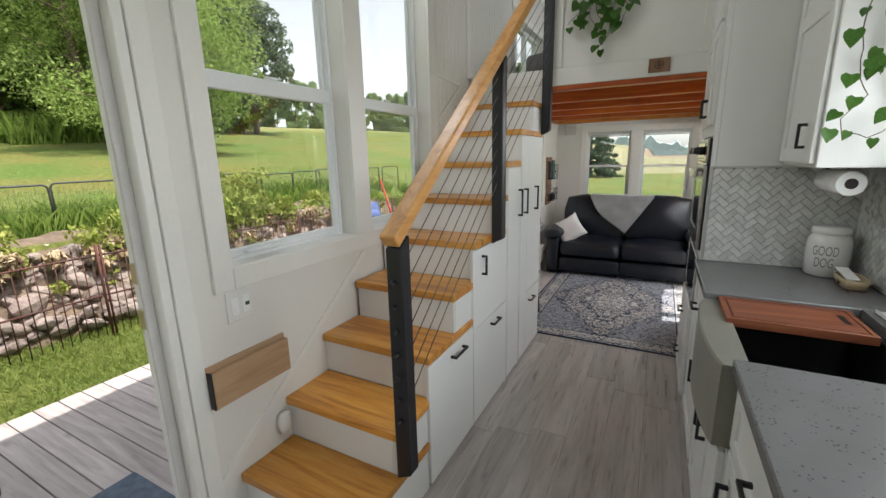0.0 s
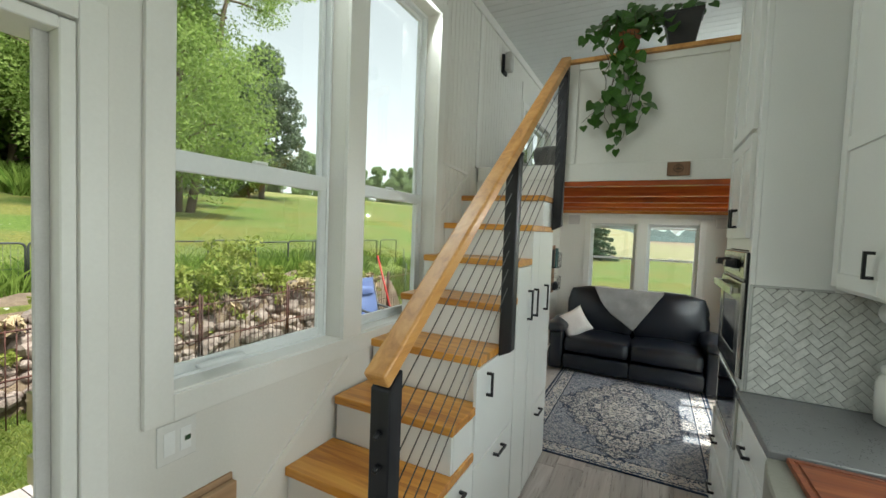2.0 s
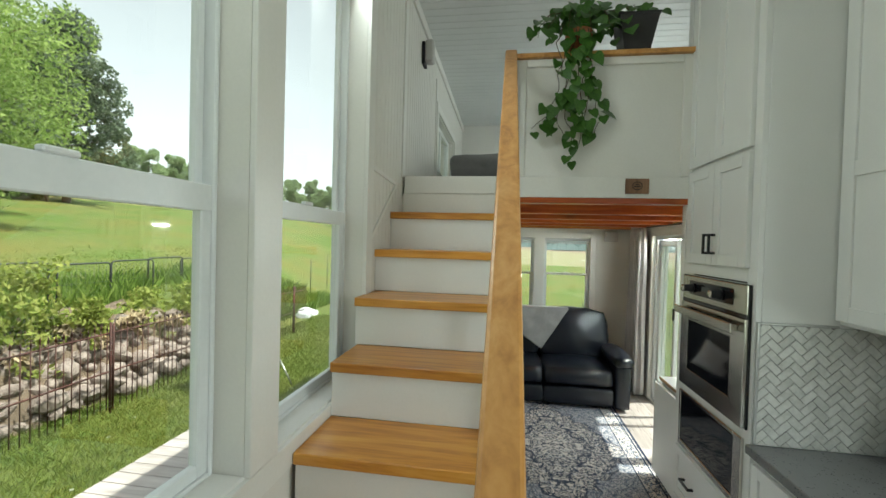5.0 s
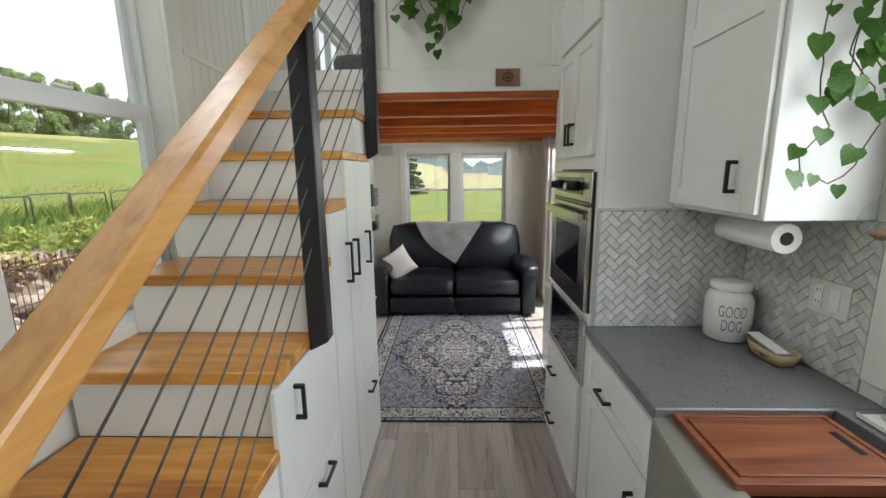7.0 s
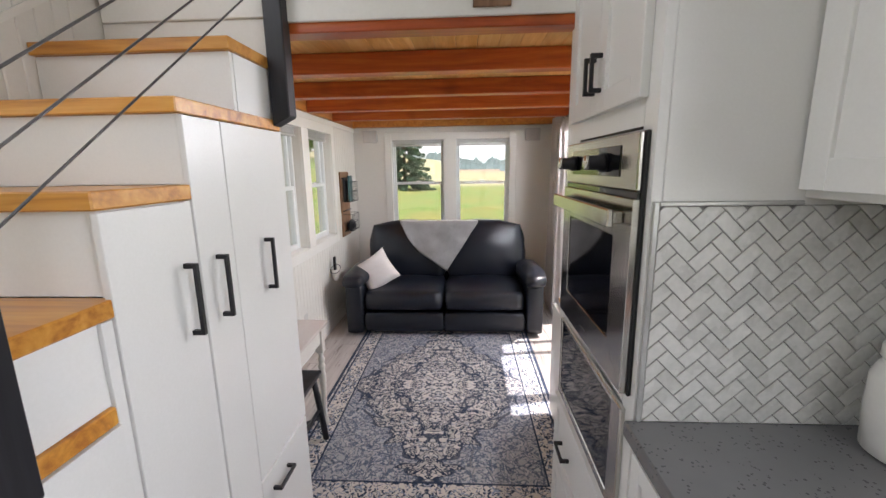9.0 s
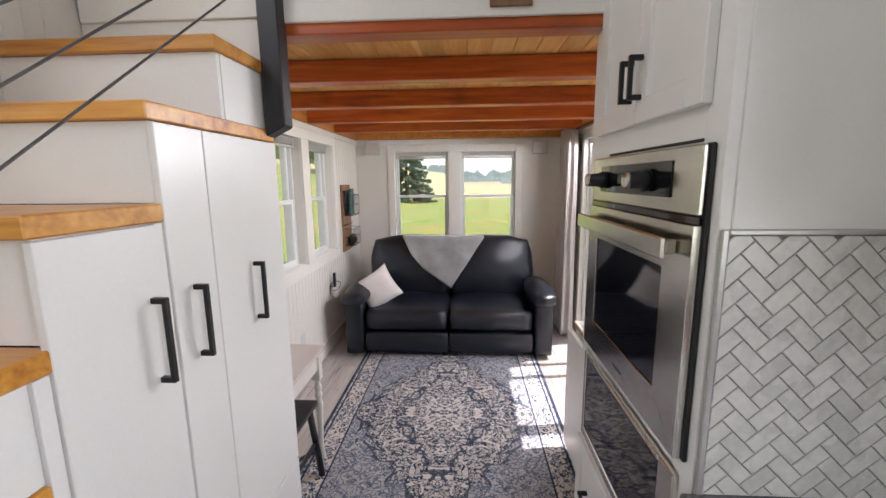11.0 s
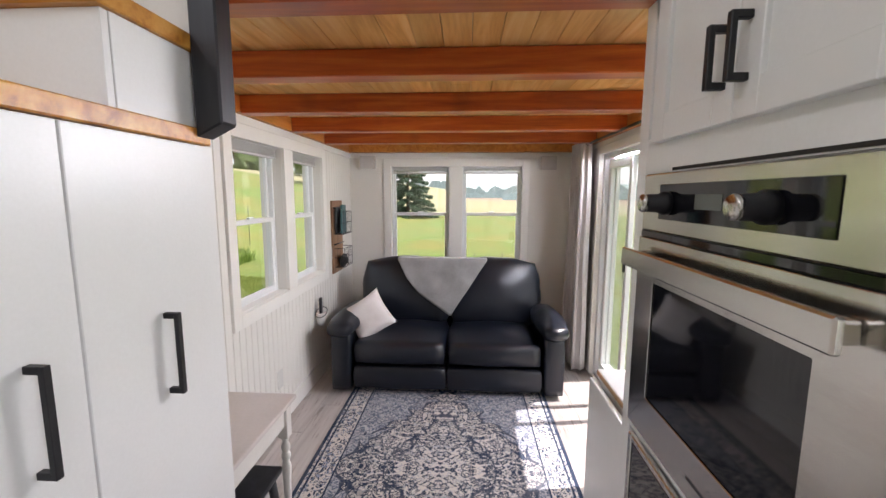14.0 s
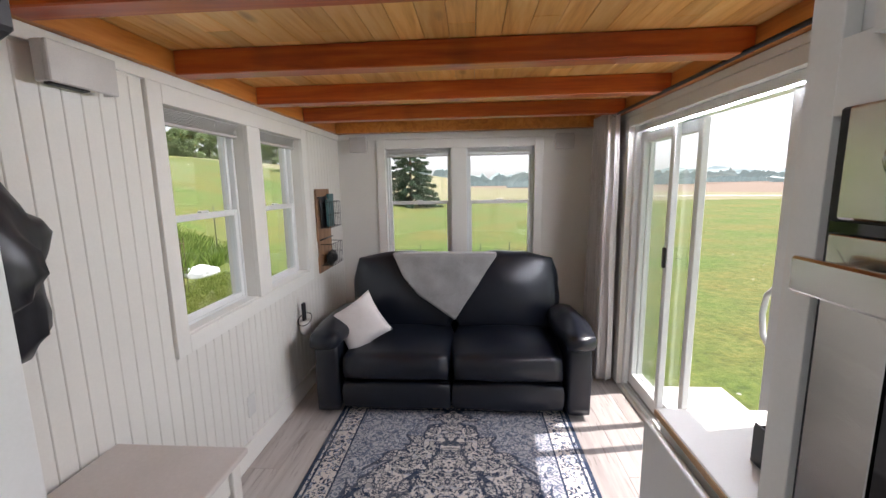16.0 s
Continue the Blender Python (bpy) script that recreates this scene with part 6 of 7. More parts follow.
M_LAWNB = leafy("lawn_blades", (0.14, 0.20, 0.04), (0.32, 0.36, 0.11), 0.4)
M_WEED = leafy("yellow_green_weed_leaves", (0.20, 0.26, 0.05), (0.42, 0.44, 0.14), 0.4)
M_STONE = surface("pinkish_fieldstone", (0.17, 0.125, 0.11), (0.40, 0.33, 0.30), 0.85, 4, 40, relief=0.7, dist=0.01)
M_DIRT = surface("dry_soil_and_straw", (0.10, 0.07, 0.05), (0.24, 0.18, 0.13), 0.95, 5, 60, relief=0.8, dist=0.02)
M_IRON = surface("rusty_black_iron", (0.03, 0.018, 0.018), (0.13, 0.045, 0.035), 0.7, 3, 50, metal=0.3)
M_PENW = surface("dark_grey_coated_wire", (0.05, 0.055, 0.06), (0.08, 0.085, 0.09), 0.5, 6, 60, metal=0.4)
M_DECK = wood("weathered_grey_deck", (0.30, 0.26, 0.25), (0.42, 0.37, 0.36), (0.52, 0.47, 0.46), "x", 0.75, 0.35, 0.0, 0.25)
M_CHAIRB = surface("blue_sling_fabric", (0.08, 0.12, 0.30), (0.14, 0.19, 0.40), 0.8, 6, 200)
M_ALU = surface("grey_aluminium_tube", (0.35, 0.35, 0.36), (0.45, 0.45, 0.46), 0.35, 6, 80, metal=0.9)
M_REDP = plain("red_painted_pole", (0.5, 0.03, 0.03), 0.4)
M_ROAD = surface("pale_gravel_road", (0.48, 0.45, 0.40), (0.60, 0.57, 0.52), 0.95, 1, 20)
# far woods: distance haze put into the pale colour and a faint emission
M_FARW = surface("hazy_glowing_woods", (0.30, 0.36, 0.36), (0.38, 0.44, 0.42), 0.95, 0.08, 0.6, relief=0.0)
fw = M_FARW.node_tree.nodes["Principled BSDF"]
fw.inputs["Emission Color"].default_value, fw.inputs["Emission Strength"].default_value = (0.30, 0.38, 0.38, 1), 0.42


def raw(name, verts, faces, mat, parent=None, label="", kind="", category="", group=""):
    me = bpy.data.meshes.new(name)
    o = Vector(verts[0]) if not parent else ORIGIN[parent]
    vv = np.array(verts, dtype=float) - np.array(o)
    me.from_pydata(vv.tolist(), [], faces)
    me.materials.append(mat)
    me.update()
    ob = new(name, me)
    if parent:
        ob.parent = parent
    else:
        ob.location = o
    ORIGIN[ob] = o.copy()
    return tagged(ob, label, category, group, kind)


# the ground, one sheet, finer near the house
gx = sorted({round(v, 3) for v in [-900, -500, -300, -200, -140, -110, -90, -75, -62, -52, -45, -40, *np.arange(-36, -9, 1.5), *np.arange(-9, -3, 0.12), *np.arange(-3, 4, 1.0), *np.arange(4, 30, 3), 36, 50, 70, 100, 160, 260, 500, 900]})
gy = sorted({round(v, 3) for v in [-900, -500, -250, -120, -70, -45, -30, *np.arange(-20, -2, 2.0), *np.arange(-2, 14, 0.5), *np.arange(14, 40, 1.5), *np.arange(40, 80, 5), 90, 110, 140, 180, 240, 320, 500, 900]})
vs = [(x, y, ground_z(x, y)) for y in gy for x in gx]
nx = len(gx)
fs = [(j * nx + i, j * nx + i + 1, (j + 1) * nx + i + 1, (j + 1) * nx + i) for j in range(len(gy) - 1) for i in range(nx - 1)]
gd = new("ground", bpy.data.meshes.new("ground"))
gd.data.from_pydata(vs, [], fs)
gd.data.materials.append(M_GRASS)
for p in gd.data.polygons:
    p.use_smooth = True
tagged(gd, kind="structure")
road = []
for t_ in range(21):
    u = t_ / 20
    x, y = 10 + 90 * u, 62 - 40 * u - 14 * u * u
    road.append((x, y))
vs, fs = [], []
for i, (x, y) in enumerate(road):
    for s in (-1.6, 1.6):
        vs.append((x + s * 0.4, y + s * 0.9, ground_z(x, y) + 0.05))
    if i:
        fs.append((2 * i - 2, 2 * i - 1, 2 * i + 1, 2 * i))
raw("road", vs, fs, M_ROAD, kind="structure")

# distant woods as uneven banks, their haze put in as pale colour and glow
rw = np.random.RandomState(3)


def bank(x0, y0, x1, y1, h, depth, n_, nm="backdrop_woods"):
    vs, fs = [], []
    for i in range(n_ + 1):
        u = i / n_
        x, y = x0 + (x1 - x0) * u, y0 + (y1 - y0) * u
        hh = h * (0.75 + 0.35 * noise.noise(Vector((u * n_ * 0.23, h, 0))) + 0.25 * rw.rand())
        zb = ground_z(x, y) - 1
        d = Vector((y1 - y0, x0 - x1, 0)).normalized() * depth
        for k, (f, z) in enumerate(((0, zb), (0.0, zb + hh * 0.5), (0.25, zb + hh * 0.85), (0.6, zb + hh), (1.0, zb + hh * 0.9))):
            j_ = 1.5 * (rw.rand() - 0.5)
            vs.append((x + d.x * f + j_, y + d.y * f + j_, z))
        if i:
            for k in range(4):
                a = (i - 1) * 5 + k
                fs.append((a, a + 5, a + 6, a + 1))
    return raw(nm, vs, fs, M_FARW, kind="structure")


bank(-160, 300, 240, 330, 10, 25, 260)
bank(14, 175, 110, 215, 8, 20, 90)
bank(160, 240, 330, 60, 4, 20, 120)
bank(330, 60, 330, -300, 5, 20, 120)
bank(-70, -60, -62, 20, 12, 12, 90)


def cards(rs, centres, n_, size, squash=1.0, flat=0.0, tri=False):
    """n small leaf quads scattered in blobs (x, y, z, r)."""
    c = np.array(centres)
    w = c[:, 3] ** 2
    idx = rs.choice(len(c), n_, p=w / w.sum())
    d = rs.normal(size=(n_, 3))
    d /= np.linalg.norm(d, axis=1)[:, None]
    r = c[idx, 3] * rs.uniform(0.55, 1.08, n_)
    d[:, 2] *= squash
    p = c[idx, :3] + d * r[:, None]
    a = rs.normal(size=(n_, 3))
    a[:, 2] *= 1 - flat
    a /= np.linalg.norm(a, axis=1)[:, None]
    b = np.cross(a, rs.normal(size=(n_, 3)))
    b /= np.linalg.norm(b, axis=1)[:, None]
    s = (size * rs.uniform(0.6, 1.3, n_))[:, None]
    v = np.stack([p - a * s, p + b * s * 0.45, p + a * s, p - b * s * 0.45], 1).reshape(-1, 3)
    f = np.arange(n_ * 4).reshape(-1, 4)
    return v, f


def mesh_np(name, v, f, mat):
    me = bpy.data.meshes.new(name)
    me.from_pydata(v.tolist(), [], f.tolist())
    me.materials.append(mat)
    return me


def limb(a, b, r0, r1, seg=7, wob=0.1, rs=random):
    a, b = Vector(a), Vector(b)
    pts = [a.lerp(b, i / 6) + Vector((rs.uniform(-1, 1), rs.uniform(-1, 1), 0)) * wob * (0 < i < 6) for i in range(7)]
    return tube(pts, r0, seg, r1=r1)


def tree_proto(kind, seed):
    """A tapered trunk with limbs, and a crown of many small leaves, at the origin."""
    r = random.Random(seed)
    rs = np.random.RandomState(seed)
    parts_, blobs = [], []
    if kind in ("birch", "broadleaf", "far"):
        H = 15.0 if kind == "birch" else 12.0
        for s in range(3 if kind == "birch" else 1):
            bx, by = r.uniform(-0.6, 0.6), r.uniform(-0.6, 0.6)
            top = Vector((bx * 4, by * 4, H * 0.9))
            parts_.append(limb((bx * 0.6, by * 0.6, -0.5), top, 0.19, 0.04, wob=0.15, rs=r))
            for k in range(15 if kind == "birch" else 19):
                h = H * (0.12 + 0.76 * k / 15)
                a = r.uniform(0, 6.28)
                base = Vector((bx * 0.6, by * 0.6, -0.5)).lerp(top, h / (H * 0.9))
                ln = (2.4 + 1.6 * math.sin(math.pi * min(1, h / H))) * r.uniform(0.5, 1.0)
                tip = base + Vector((math.cos(a) * ln, math.sin(a) * ln, ln * r.uniform(0.1, 0.5)))
                parts_.append(limb(base, tip, 0.055, 0.012, 5, 0.1, r))
                for q_ in range(4):
                    blobs.append((*(base.lerp(tip, 0.5 + 0.2 * q_) + Vector((r.uniform(-0.5, 0.5), r.uniform(-0.5, 0.5), r.uniform(-0.7, 0.4)))), r.uniform(0.45, 1.15)))
        v, f = cards(rs, blobs, 62000 if kind == "birch" else 15000, 0.075 if kind == "birch" else 0.22)
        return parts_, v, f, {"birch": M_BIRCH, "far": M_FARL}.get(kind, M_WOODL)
    if kind == "pine":
        H = 11.0
        parts_.append(limb((0, 0, -0.5), (0.2, 0.1, H), 0.24, 0.04, wob=0.08, rs=r))
        for k in range(42):
            h = H * (0.14 + 0.84 * k / 42)
            a = k * 2.4 + r.uniform(-0.4, 0.4)
            ln = (H - h) * 0.36 * r.uniform(0.7, 1.15) + 0.7
            tip = Vector((math.cos(a) * ln, math.sin(a) * ln, h + 0.2 * ln))
            parts_.append(limb((0, 0, h), tip, 0.045, 0.01, 5, 0.05, r))
            for q_ in range(4):
                blobs.append((*(Vector((0, 0, h)).lerp(tip, 0.35 + 0.22 * q_) + Vector((r.uniform(-0.3, 0.3), r.uniform(-0.3, 0.3), r.uniform(-0.35, 0.45)))), r.uniform(0.35, 0.75)))
        v, f = cards(rs, blobs, 22000, 0.15, 0.9)
        return parts_, v, f, M_NEEDLE
    H = 8.0
    parts_.append(limb((0, 0, -0.3), (0, 0, H), 0.16, 0.02, wob=0.0, rs=r))
    for k in range(90):
        h = 0.3 + (H - 0.5) * (k / 90) ** 1.05
        a = k * 2.4
        ln = (H - h) * 0.29 + 0.12
        tip = Vector((math.cos(a) * ln, math.sin(a) * ln, h - 0.18 * ln))
        for q_ in range(4):
            blobs.append((*(Vector((0, 0, h)).lerp(tip, 0.35 + 0.21 * q_)), 0.10 + 0.09 * ln))
    v, f = cards(rs, blobs, 32000, 0.09, 0.6)
    return parts_, v, f, M_SPRUCE


def make_tree(kind, seed, label):
    e = thing("tree", (0, 0, 0), label, "tree")
    pr, v, f, m_ = tree_proto(kind, seed)
    part("trunk", merge(*pr), M_BARK, e)
    cr = new("crown", mesh_np("crown", v, f, m_))
    cr.parent = e
    return e


def placed(proto, x, y, s, a=0.0, first=False, dz=0.0):
    m_ = Matrix.Translation((x, y, ground_z(x, y) + dz)) @ Matrix.Rotation(a, 4, "Z")
    if first:
        proto.scale = (s, s, s)
        proto.matrix_basis = m_ @ Matrix.Scale(s, 4)
        return proto
    o = copy_thing(proto, m_)
    o.scale = (s, s, s)
    return o


def polar(az, d):
    """A place at so many degrees from north towards west, seen from the stairs."""
    return -0.3 - d * math.sin(radians(az)), 2.3 + d * math.cos(radians(az))


birch = make_tree("birch", 11, "tall fresh-green birch clump at the edge of the field")
placed(birch, *polar(60.0, 19.5), 1.0, 0.3, True)
placed(birch, *polar(67.0, 24.0), 1.0, 2.1)
broad = make_tree("broadleaf", 21, "leafy green woodland tree on the rise")
placed(broad, *polar(74, 30), 1.1, 0, True)
far = make_tree("far", 27, "pale green tree in the line on the crest, lightened for haze")
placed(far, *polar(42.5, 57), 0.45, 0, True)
pine = make_tree("pine", 31, "dark green pine on the rise")
placed(pine, *polar(51.0, 33.0), 0.98, 0, True)
spruce = make_tree("spruce", 41, "dense blue-green spruce standing alone on the lawn")
placed(spruce, -4.9, 38.0, 1.0, 0, True)
rt = random.Random(9)
for az, d, k_, s in ((54, 38, broad, 0.75), (57, 42, pine, 1.0), (61, 36, pine, 1.0), (64, 33, broad, 1.0), (69, 32, pine, 1.15), (72, 37, broad, 1.2), (76, 33, pine, 1.2), (79, 29, broad, 1.1), (82, 34, pine, 1.2),
                     (85, 30, broad, 1.15), (88, 33, pine, 1.2), (92, 29, broad, 1.1), (96, 32, pine, 1.2), (101, 30, broad, 1.2), (107, 31, pine, 1.2), (66, 42, broad, 1.3), (78, 42, broad, 1.3), (86, 41, broad, 1.3), (94, 40, broad, 1.3),
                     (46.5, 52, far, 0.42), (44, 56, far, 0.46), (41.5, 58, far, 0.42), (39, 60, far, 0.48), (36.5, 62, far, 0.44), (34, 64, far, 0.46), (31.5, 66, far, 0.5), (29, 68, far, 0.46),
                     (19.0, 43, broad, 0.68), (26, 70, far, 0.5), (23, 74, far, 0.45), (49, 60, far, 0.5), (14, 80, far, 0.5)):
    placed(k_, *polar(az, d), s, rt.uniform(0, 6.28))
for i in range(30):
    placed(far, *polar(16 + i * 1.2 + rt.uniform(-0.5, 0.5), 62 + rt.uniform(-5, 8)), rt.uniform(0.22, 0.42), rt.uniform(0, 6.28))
for i in range(34):
    placed(broad, *polar(52 + i * 1.75 + rt.uniform(-0.5, 0.5), 35 + rt.uniform(-3, 6)), rt.uniform(0.2, 0.4), rt.uniform(0, 6.28))
tr_e = [(62, 40, 0.7), (70, 46, 0.9), (90, 85, 0.8)]
for x, y, s in tr_e:
    placed(broad, x, y, s, rt.uniform(0, 6.28))


def blades(name, label, mat, n_, area, hmin, hmax, w, seed, lean=0.35, mask=None, parent=None):
    rs = np.random.RandomState(seed)
    x = rs.uniform(area[0], area[1], n_)
    y = rs.uniform(area[2], area[3], n_)
    if mask is not None:
        keep = np.array([mask(a, b) for a, b in zip(x, y)])
        x, y = x[keep], y[keep]
        n_ = len(x)
    z = np.array([ground_z(a, b) for a, b in zip(x, y)])
    h = rs.uniform(hmin, hmax, n_)
    a = rs.uniform(0, 6.28, n_)
    dx, dy = np.cos(a) * w, np.sin(a) * w
    lx, ly = rs.normal(0, lean, n_) * h, rs.normal(0, lean, n_) * h
    v = np.stack([np.stack([x - dx, y - dy, z], 1), np.stack([x + dx, y + dy, z], 1), np.stack([x + lx * 0.4 + dx * 0.7, y + ly * 0.4 + dy * 0.7, z + h * 0.6], 1), np.stack([x + lx, y + ly, z + h], 1)], 1).reshape(-1, 3)
    f = np.arange(n_ * 4).reshape(-1, 4)
    ob = new(name, mesh_np(name, v, f, mat))
    return tagged(ob, label, "grass", kind="stuff")


def clumpy(a, b):
    return noise.noise(Vector((a * 0.9, b * 0.9, 3))) > -0.12


blades("tall_grass", "tall green grass growing behind the stone wall", M_TALLG, 30000, (-7.9, -5.75, -1.5, 15.0), 0.10, 0.40, 0.006, 1, 0.3, clumpy)
blades("lawn_grass", "short lawn grass between the deck and the iron fence", M_LAWNB, 60000, (-5.4, -3.3, 0.0, 13.0), 0.02, 0.075, 0.004, 2, 0.5)
rsf = np.random.RandomState(8)
blades("field_grass", "mown grass of the field above the wall", M_LAWNB, 36000, (-12.0, -6.6, -1.0, 16.0), 0.02, 0.07, 0.006, 4, 0.5, lambda a, b: rsf.rand() < 1.25 - (-6.6 - a) / 4.3)
blades("tall_grass", "tall grass bank below the woodland", M_TALLG, 12000, (-27.0, -22.0, 2.0, 14.0), 0.5, 1.3, 0.03, 7, 0.3, clumpy)

# deck
dkk = thing("deck", (-2.4, 3.0, -0.2), "weathered grey wooden deck beside the house", kind="structure")
y = -0.5
while y < 6.3:
    part("deck_board", box(-3.55, -1.345, y + 0.003, y + 0.137, -0.232, -0.2, 0.003), M_DECK, dkk)
    y += 0.14
part("deck_frame", boxes((-3.52, -3.48, -0.5, 6.28, -0.42, -0.233), (-2.4, -2.36, -0.5, 6.28, -0.42, -0.233)), M_DECK, dkk)
M_MAT = surface("blue_grey_mat", (0.07, 0.09, 0.13), (0.13, 0.16, 0.21), 0.95, 20, 240, relief=0.8)
part("doormat", box(-2.22, -1.62, 2.05, 2.86, -0.1995, -0.185, 0.004), M_MAT, label="blue-grey ribbed doormat lying on the deck", category="doormat")

# iron fence
fe = thing("iron_fence", (-5.0, 5.0, -0.35), "rusty black iron picket fence with pointed tops", "fence")
pk = merge(tube([(0, 0, -0.33), (0, 0, 0.60)], 0.0055, 5), tube([(0, 0, 0.60), (0, 0, 0.66)], 0.013, 5, r1=0.001))
p0 = part("picket", merge(pk), M_IRON, fe)
p0.location = Vector((-5.0, 0.5, 0.165)) - ORIGIN[fe]
y = 0.5
k_ = 0
while y < 11.4:
    y += 0.078
    k_ += 1
    again("picket", p0, (-5.0 + 0.01 * math.sin(k_), y, 0.165 + 0.012 * math.sin(k_ * 1.7)), fe, (0, 0, k_ * 0.7))
for z in (0.545, 0.10):
    part("rail", tube([(-5.0, yy, z + 0.01 * math.sin(yy * 2)) for yy in np.arange(0.4, 11.6, 0.5)], 0.010, 6), M_IRON, fe, "rusty iron rail")
for y in (1.2, 2.6, 3.98, 5.37, 6.76, 8.1, 9.5, 10.9):
    part("post", merge(tube([(-4.985, y, -0.4), (-4.985, y, 0.68)], 0.014, 7), tube([(-4.985, y + 0.035, -0.4), (-4.985, y + 0.035, 0.66)], 0.012, 7)), M_IRON, fe, "thicker rusty iron post")

# stone wall
sw = thing("stone_wall", (-5.6, 5.0, -0.3), "dry retaining wall of pinkish fieldstones with soil between", "stone wall")
rs_ = random.Random(17)
protos = []
for k_ in range(6):
    bm = bmesh.new()
    bmesh.ops.create_icosphere(bm, subdivisions=2 if k_ < 6 else 1, radius=1.0)
    for v in bm.verts:
        p = v.co.copy()
        v.co = p * (1 + 0.22 * noise.noise(p * 1.6 + Vector((k_ * 7, 0, 0)))) * 1.0
        v.co = Vector((v.co.x * 0.8, v.co.y * 1.25, v.co.z * 0.72))
    protos.append(bm)
pst = []
for bm in protos:
    for v in bm.verts:
        v.co *= 0.15
        v.co += Vector((-5.5, 0.2, -0.2))
    pst.append(part("stone", bm, M_STONE, sw))
for row in range(8):
    z = -0.27 + row * 0.107
    y = 0.3 + 0.1 * row
    while y < 9.2 - row * 0.12:
        w = rs_.choice((0.11, 0.15, 0.18, 0.21, 0.26, 0.34)) * rs_.uniform(0.9, 1.1)
        pr_ = pst[rs_.randrange(6)]
        o = again("stone", pr_, (-5.38 - row * 0.056 + rs_.uniform(-0.06, 0.07), y + w / 2, z + rs_.uniform(-0.05, 0.05) - max(0, y - 8) * 0.06), sw, (rs_.uniform(-0.6, 0.6), rs_.uniform(-0.5, 0.5), rs_.uniform(-0.6, 0.6)))
        s = w / 0.33
        o.scale = (max(s, 0.6), s, max(0.5, min(1.0, s)) * rs_.uniform(0.65, 1.15))
        y += w * rs_.uniform(0.95, 1.15)
bm = bmesh.new()
rows2 = []
for i in range(80):
    y = -1 + i * 0.15
    rows2.append([bm.verts.new((x + 0.05 * noise.noise(Vector((y * 2, x * 3, 0))), y, z + 0.05 * noise.noise(Vector((y * 3, x * 3, 5))) - max(0, y - 8) * 0.1)) for x, z in ((-5.36, -0.42), (-5.48, -0.1), (-5.66, 0.3), (-5.82, 0.55), (-6.0, 0.66), (-6.3, 0.68))])
for a, b in zip(rows2, rows2[1:]):
    for j in range(5):
        bm.faces.new((a[j], b[j], b[j + 1], a[j + 1]))
part("soil", bm, M_DIRT, sw, "dry brown soil and straw")
rs2 = np.random.RandomState(12)
bl = [(-5.55 - 0.5 * rs2.rand(), 0.5 + 9.0 * rs2.rand(), 0.42 + 0.38 * rs2.rand(), 0.10 + 0.12 * rs2.rand()) for _ in range(90)]
bl += [(-5.5 - 0.3 * rs2.rand(), 5.4 + 1.8 * rs2.rand(), 0.45 + 0.5 * rs2.rand(), 0.14) for _ in range(24)]
bl += [(-6.0 - 0.5 * rs2.rand(), 6.2 + 0.9 * rs2.rand(), 0.8 + 0.5 * rs2.rand(), 0.16) for _ in range(12)]
bl += [(-5.42 - 0.15 * rs2.rand(), 0.5 + 9.5 * rs2.rand(), 0.05 + 0.45 * rs2.rand(), 0.07) for _ in range(60)]
v, f = cards(rs2, bl, 9000, 0.045, 0.8)
tagged(new("weeds", mesh_np("weeds", v, f, M_WEED)), "yellow-green weeds and vines tumbling over the stone wall", "weeds", kind="stuff")
st_ = np.random.RandomState(14)
bl = [(-5.5 - 0.35 * st_.rand(), 0.5 + 9.5 * st_.rand(), 0.30 + 0.28 * st_.rand(), 0.10) for _ in range(70)]
v, f = cards(st_, bl, 5000, 0.06, 0.7)
tagged(new("dry_stalks", mesh_np("dry_stalks", v, f, surface("dry_straw", (0.32, 0.24, 0.15), (0.50, 0.40, 0.26), 0.9))), "dry brown stalks hanging over the stones", "dry stalks", kind="stuff")

# wire pen panels on the grass above
pe = None
for i, y in enumerate(np.arange(1.1, 12.2, 0.80)):
    x = -6.75 - 0.10 * math.sin(i * 1.3)
    e = thing("pen_panel", (x, y, 0.62), "dark grey round-cornered wire pen panel standing in tall grass", "fence", "wire pen panels")
    z0, z1, r = 0.60, 1.26 + 0.02 * math.sin(i * 2.1), 0.06
    pts = [(x, y, z0), (x, y, z1 - r)] + [(x, y + r - r * math.cos(a), z1 - r + r * math.sin(a)) for a in (0.4, 0.8, 1.2, 1.57)] + [(x, y + 0.78 - r + r * math.sin(a), z1 - r + r * math.cos(a)) for a in (0.0, 0.4, 0.8, 1.2, 1.57)] + [(x, y + 0.78, z0)]
    part("frame", tube(pts, 0.013, 6), M_PENW, e)
    part("wire_mesh", merge(*[tube([(x, y + 0.78 * k / 12, z0), (x, y + 0.78 * k / 12, z1 - (0.02 if 1 < k < 11 else 0.05))], 0.0018, 3) for k in range(1, 12)], tube([(x, y, z0 + 0.35), (x, y + 0.78, z0 + 0.35)], 0.0025, 3)), M_PENW, e, "thin upright wires")

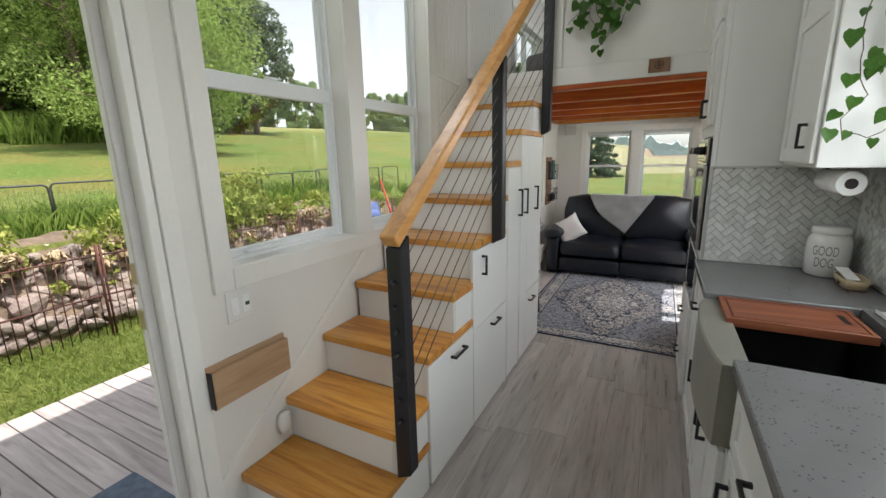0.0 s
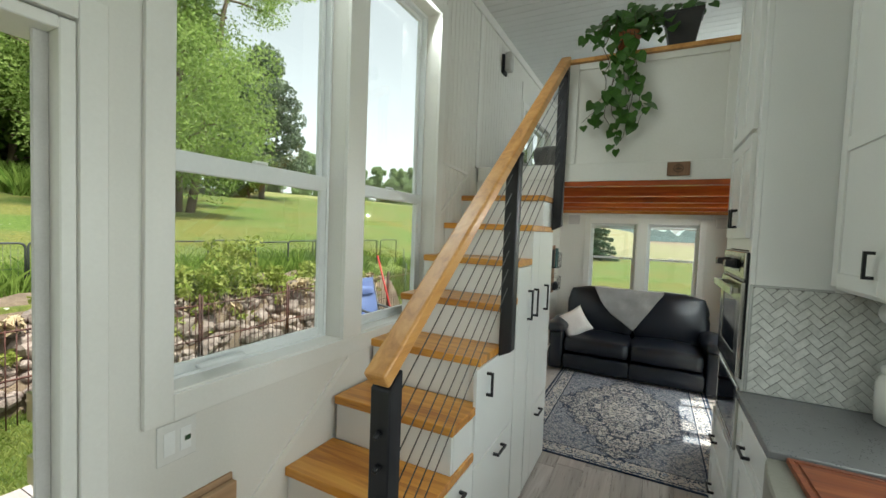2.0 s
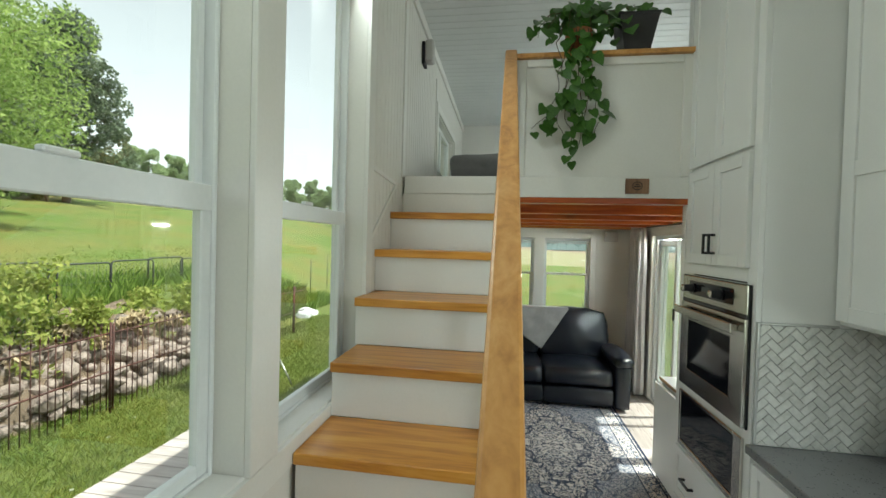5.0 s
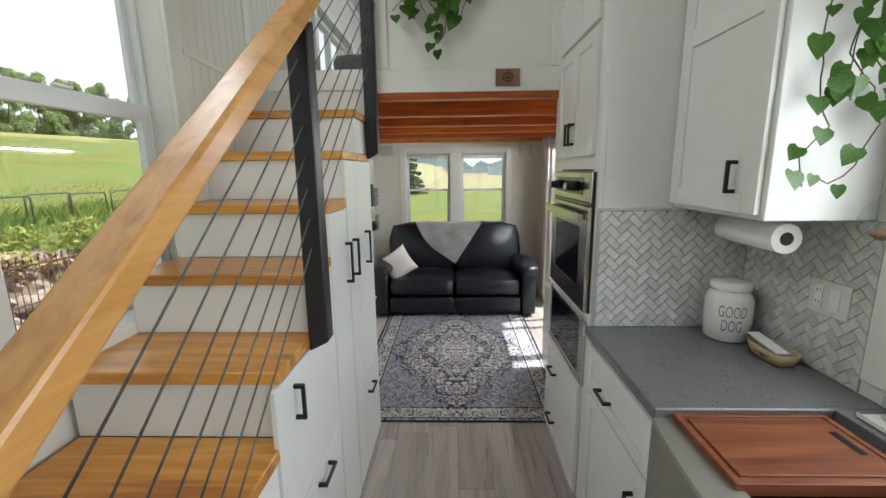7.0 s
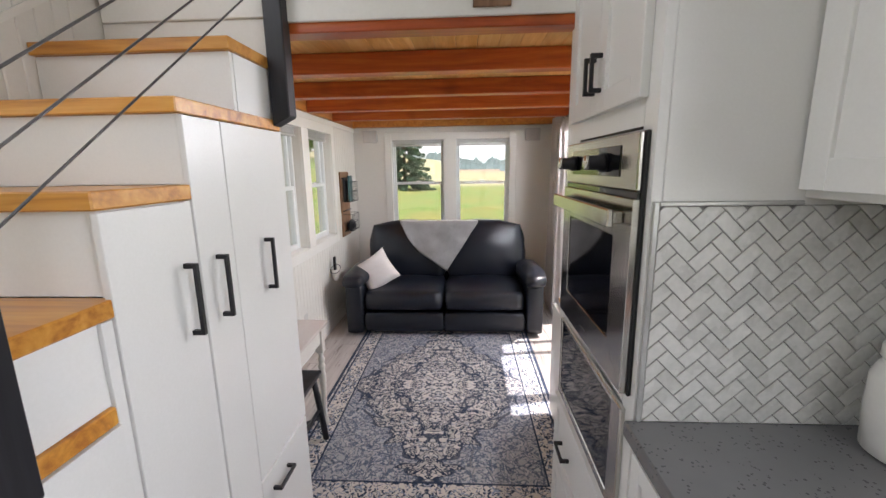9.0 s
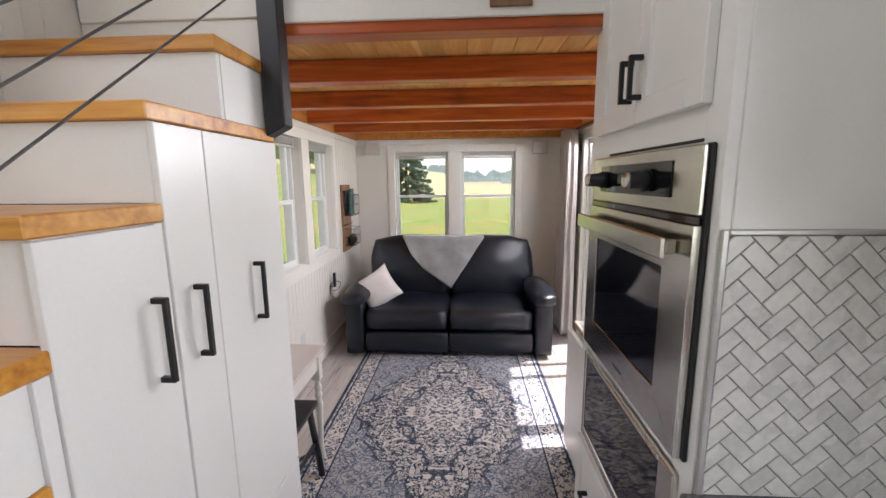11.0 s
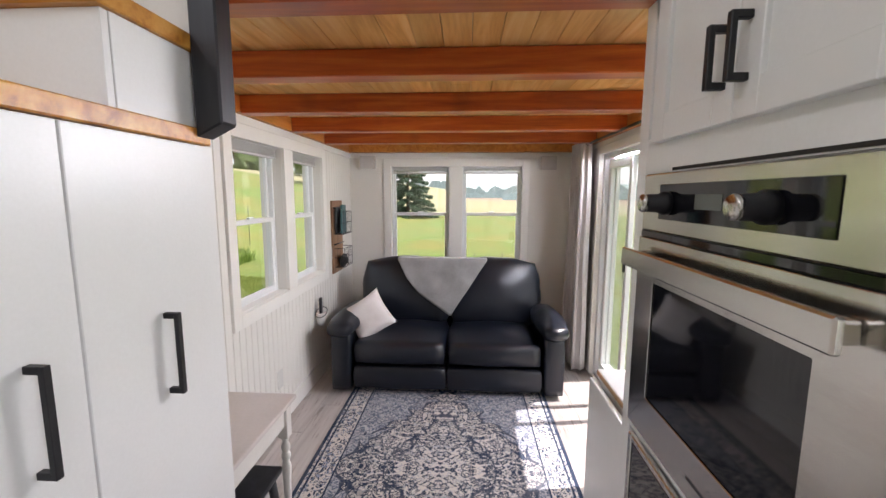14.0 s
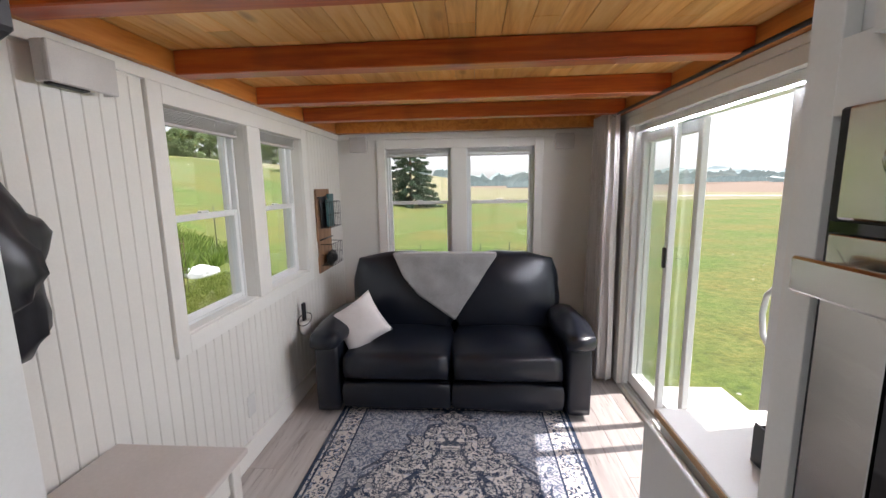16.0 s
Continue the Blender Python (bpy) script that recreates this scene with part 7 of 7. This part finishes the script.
# folding recliner, red pole, sack
fcz = -0.36
fch = thing("folding_recliner", (-4.0, 7.5, fcz), "blue sling folding recliner on the lawn by the fence", "chair")
cx, cy = -4.0, 7.5
part("back_sling", rot(box(-0.22, 0.22, -0.004, 0.004, 0, 0.72, 0.002), Matrix.Translation((cx - 0.15, cy + 0.25, fcz + 0.42)) @ Matrix.Rotation(radians(68), 4, "Z") @ Matrix.Rotation(radians(-22), 4, "X")), M_CHAIRB, fch, "blue sling back")
part("head_pillow", rot(puff(-0.17, 0.17, -0.05, -0.005, 0.42, 0.56, 0.03, 0.01, 6, 0.004, 2), Matrix.Translation((cx - 0.15, cy + 0.25, fcz + 0.42)) @ Matrix.Rotation(radians(68), 4, "Z") @ Matrix.Rotation(radians(-22), 4, "X")), M_CHAIRB, fch, "dark blue head pillow")
part("seat_sling", rot(box(-0.22, 0.22, -0.62, 0.0, -0.004, 0.004, 0.002), Matrix.Translation((cx - 0.15, cy + 0.25, fcz + 0.42)) @ Matrix.Rotation(radians(68), 4, "Z") @ Matrix.Rotation(radians(-4), 4, "X")), M_CHAIRB, fch, "blue sling seat")
Mch = Matrix.Translation((cx - 0.15, cy + 0.25, fcz)) @ Matrix.Rotation(radians(68), 4, "Z")
for s in (-0.25, 0.25):
    part("frame_tube", rot(merge(tube([(s, 0.32, 1.12), (s, 0.0, 0.42), (s, -0.64, 0.45), (s, -0.9, 0.15)], 0.011, 7), tube([(s, 0.15, 0.01), (s, -0.5, 0.62)], 0.011, 7), tube([(s, -0.5, 0.01), (s, 0.1, 0.62)], 0.011, 7)), Mch), M_ALU, fch, "grey metal frame tube")
    part("arm_rest", rot(box(s - 0.03, s + 0.03, -0.5, 0.12, 0.62, 0.645, 0.008), Mch), M_PENW, fch, "dark grey arm rest")
rp = part("red_pole", tube([(-3.75, 8.1, -0.36), (-4.25, 8.1, 1.12)], 0.016, 8), M_REDP, label="red metal pole standing tilted behind the recliner", category="pole")
part("white_sack", puff(-5.98, -5.42, 12.45, 13.1, ground_z(-5.7, 12.8) - 0.10, ground_z(-5.7, 12.8) + 0.15, 0.10, 0.03, 9, 0.06, 4), surface("white_sack", (0.6, 0.62, 0.65), (0.75, 0.76, 0.78), 0.7), label="white sack lying on the lawn by the stone pile", category="sack")
for i, (x, y) in enumerate(((-6.2, 12.0), (-6.4, 14.5), (-7.0, 17.0), (-4.6, 9.6), (-8.0, 20.0))):
    part("garden_stake", tube([(x, y, ground_z(x, y)), (x, y, ground_z(x, y) + 1.25)], 0.012, 5), M_PENW, label="thin dark metal garden stake in the grass", category="stake", group="garden stakes")
for i in range(12):
    x = -3.5 + i * 0.62
    part("garden_stake", tube([(x, 13.2 + 0.3 * math.sin(i), -0.4), (x, 13.2 + 0.3 * math.sin(i), 0.25)], 0.008, 5), M_PENW, label="thin dark metal garden stake in the grass", category="stake", group="garden stakes")
part("net_fence", merge(*[tube([(-4.2 + 0.2 * k, 13.2, -0.4), (-4.2 + 0.2 * k, 13.2, 0.12)], 0.003, 3) for k in range(44)], tube([(-4.2, 13.2, 0.12), (4.4, 13.2, 0.12)], 0.003, 3), tube([(-4.2, 13.2, -0.1), (4.4, 13.2, -0.1)], 0.003, 3)), M_PENW, label="low thin wire net fence across the lawn", category="fence")
# unseen slab added outside to keep the sun off the kitchen sink
M_BLOCKER = surface("pale_grey_blocker", (0.55, 0.56, 0.56), (0.64, 0.65, 0.65), 0.6, 3, 60)
part("porch_roof", box(XR + TH + 0.03, XR + TH + 1.35, 0.0, 4.75, 3.25, 3.33, 0.004), M_BLOCKER, label="unseen pale grey slab added on the east side to block the sun", kind="structure")

# ---- floor planks ----
xw, k = 0.182, 0
for i in range(13):
    x0 = XL + i * xw
    x1 = min(x0 + xw, XR)
    y = YB - 0.9 * random.random()
    while y < YE:
        y1 = min(y + 1.22, YE)
        if y1 > YB + 0.05:
            part("plank", box(x0 + 0.0006, x1 - 0.0006, max(y, YB) + 0.0006, y1 - 0.0006, -0.012, 0.0, 0.0012), M_FLOOR, floor_root)
        y += 1.22
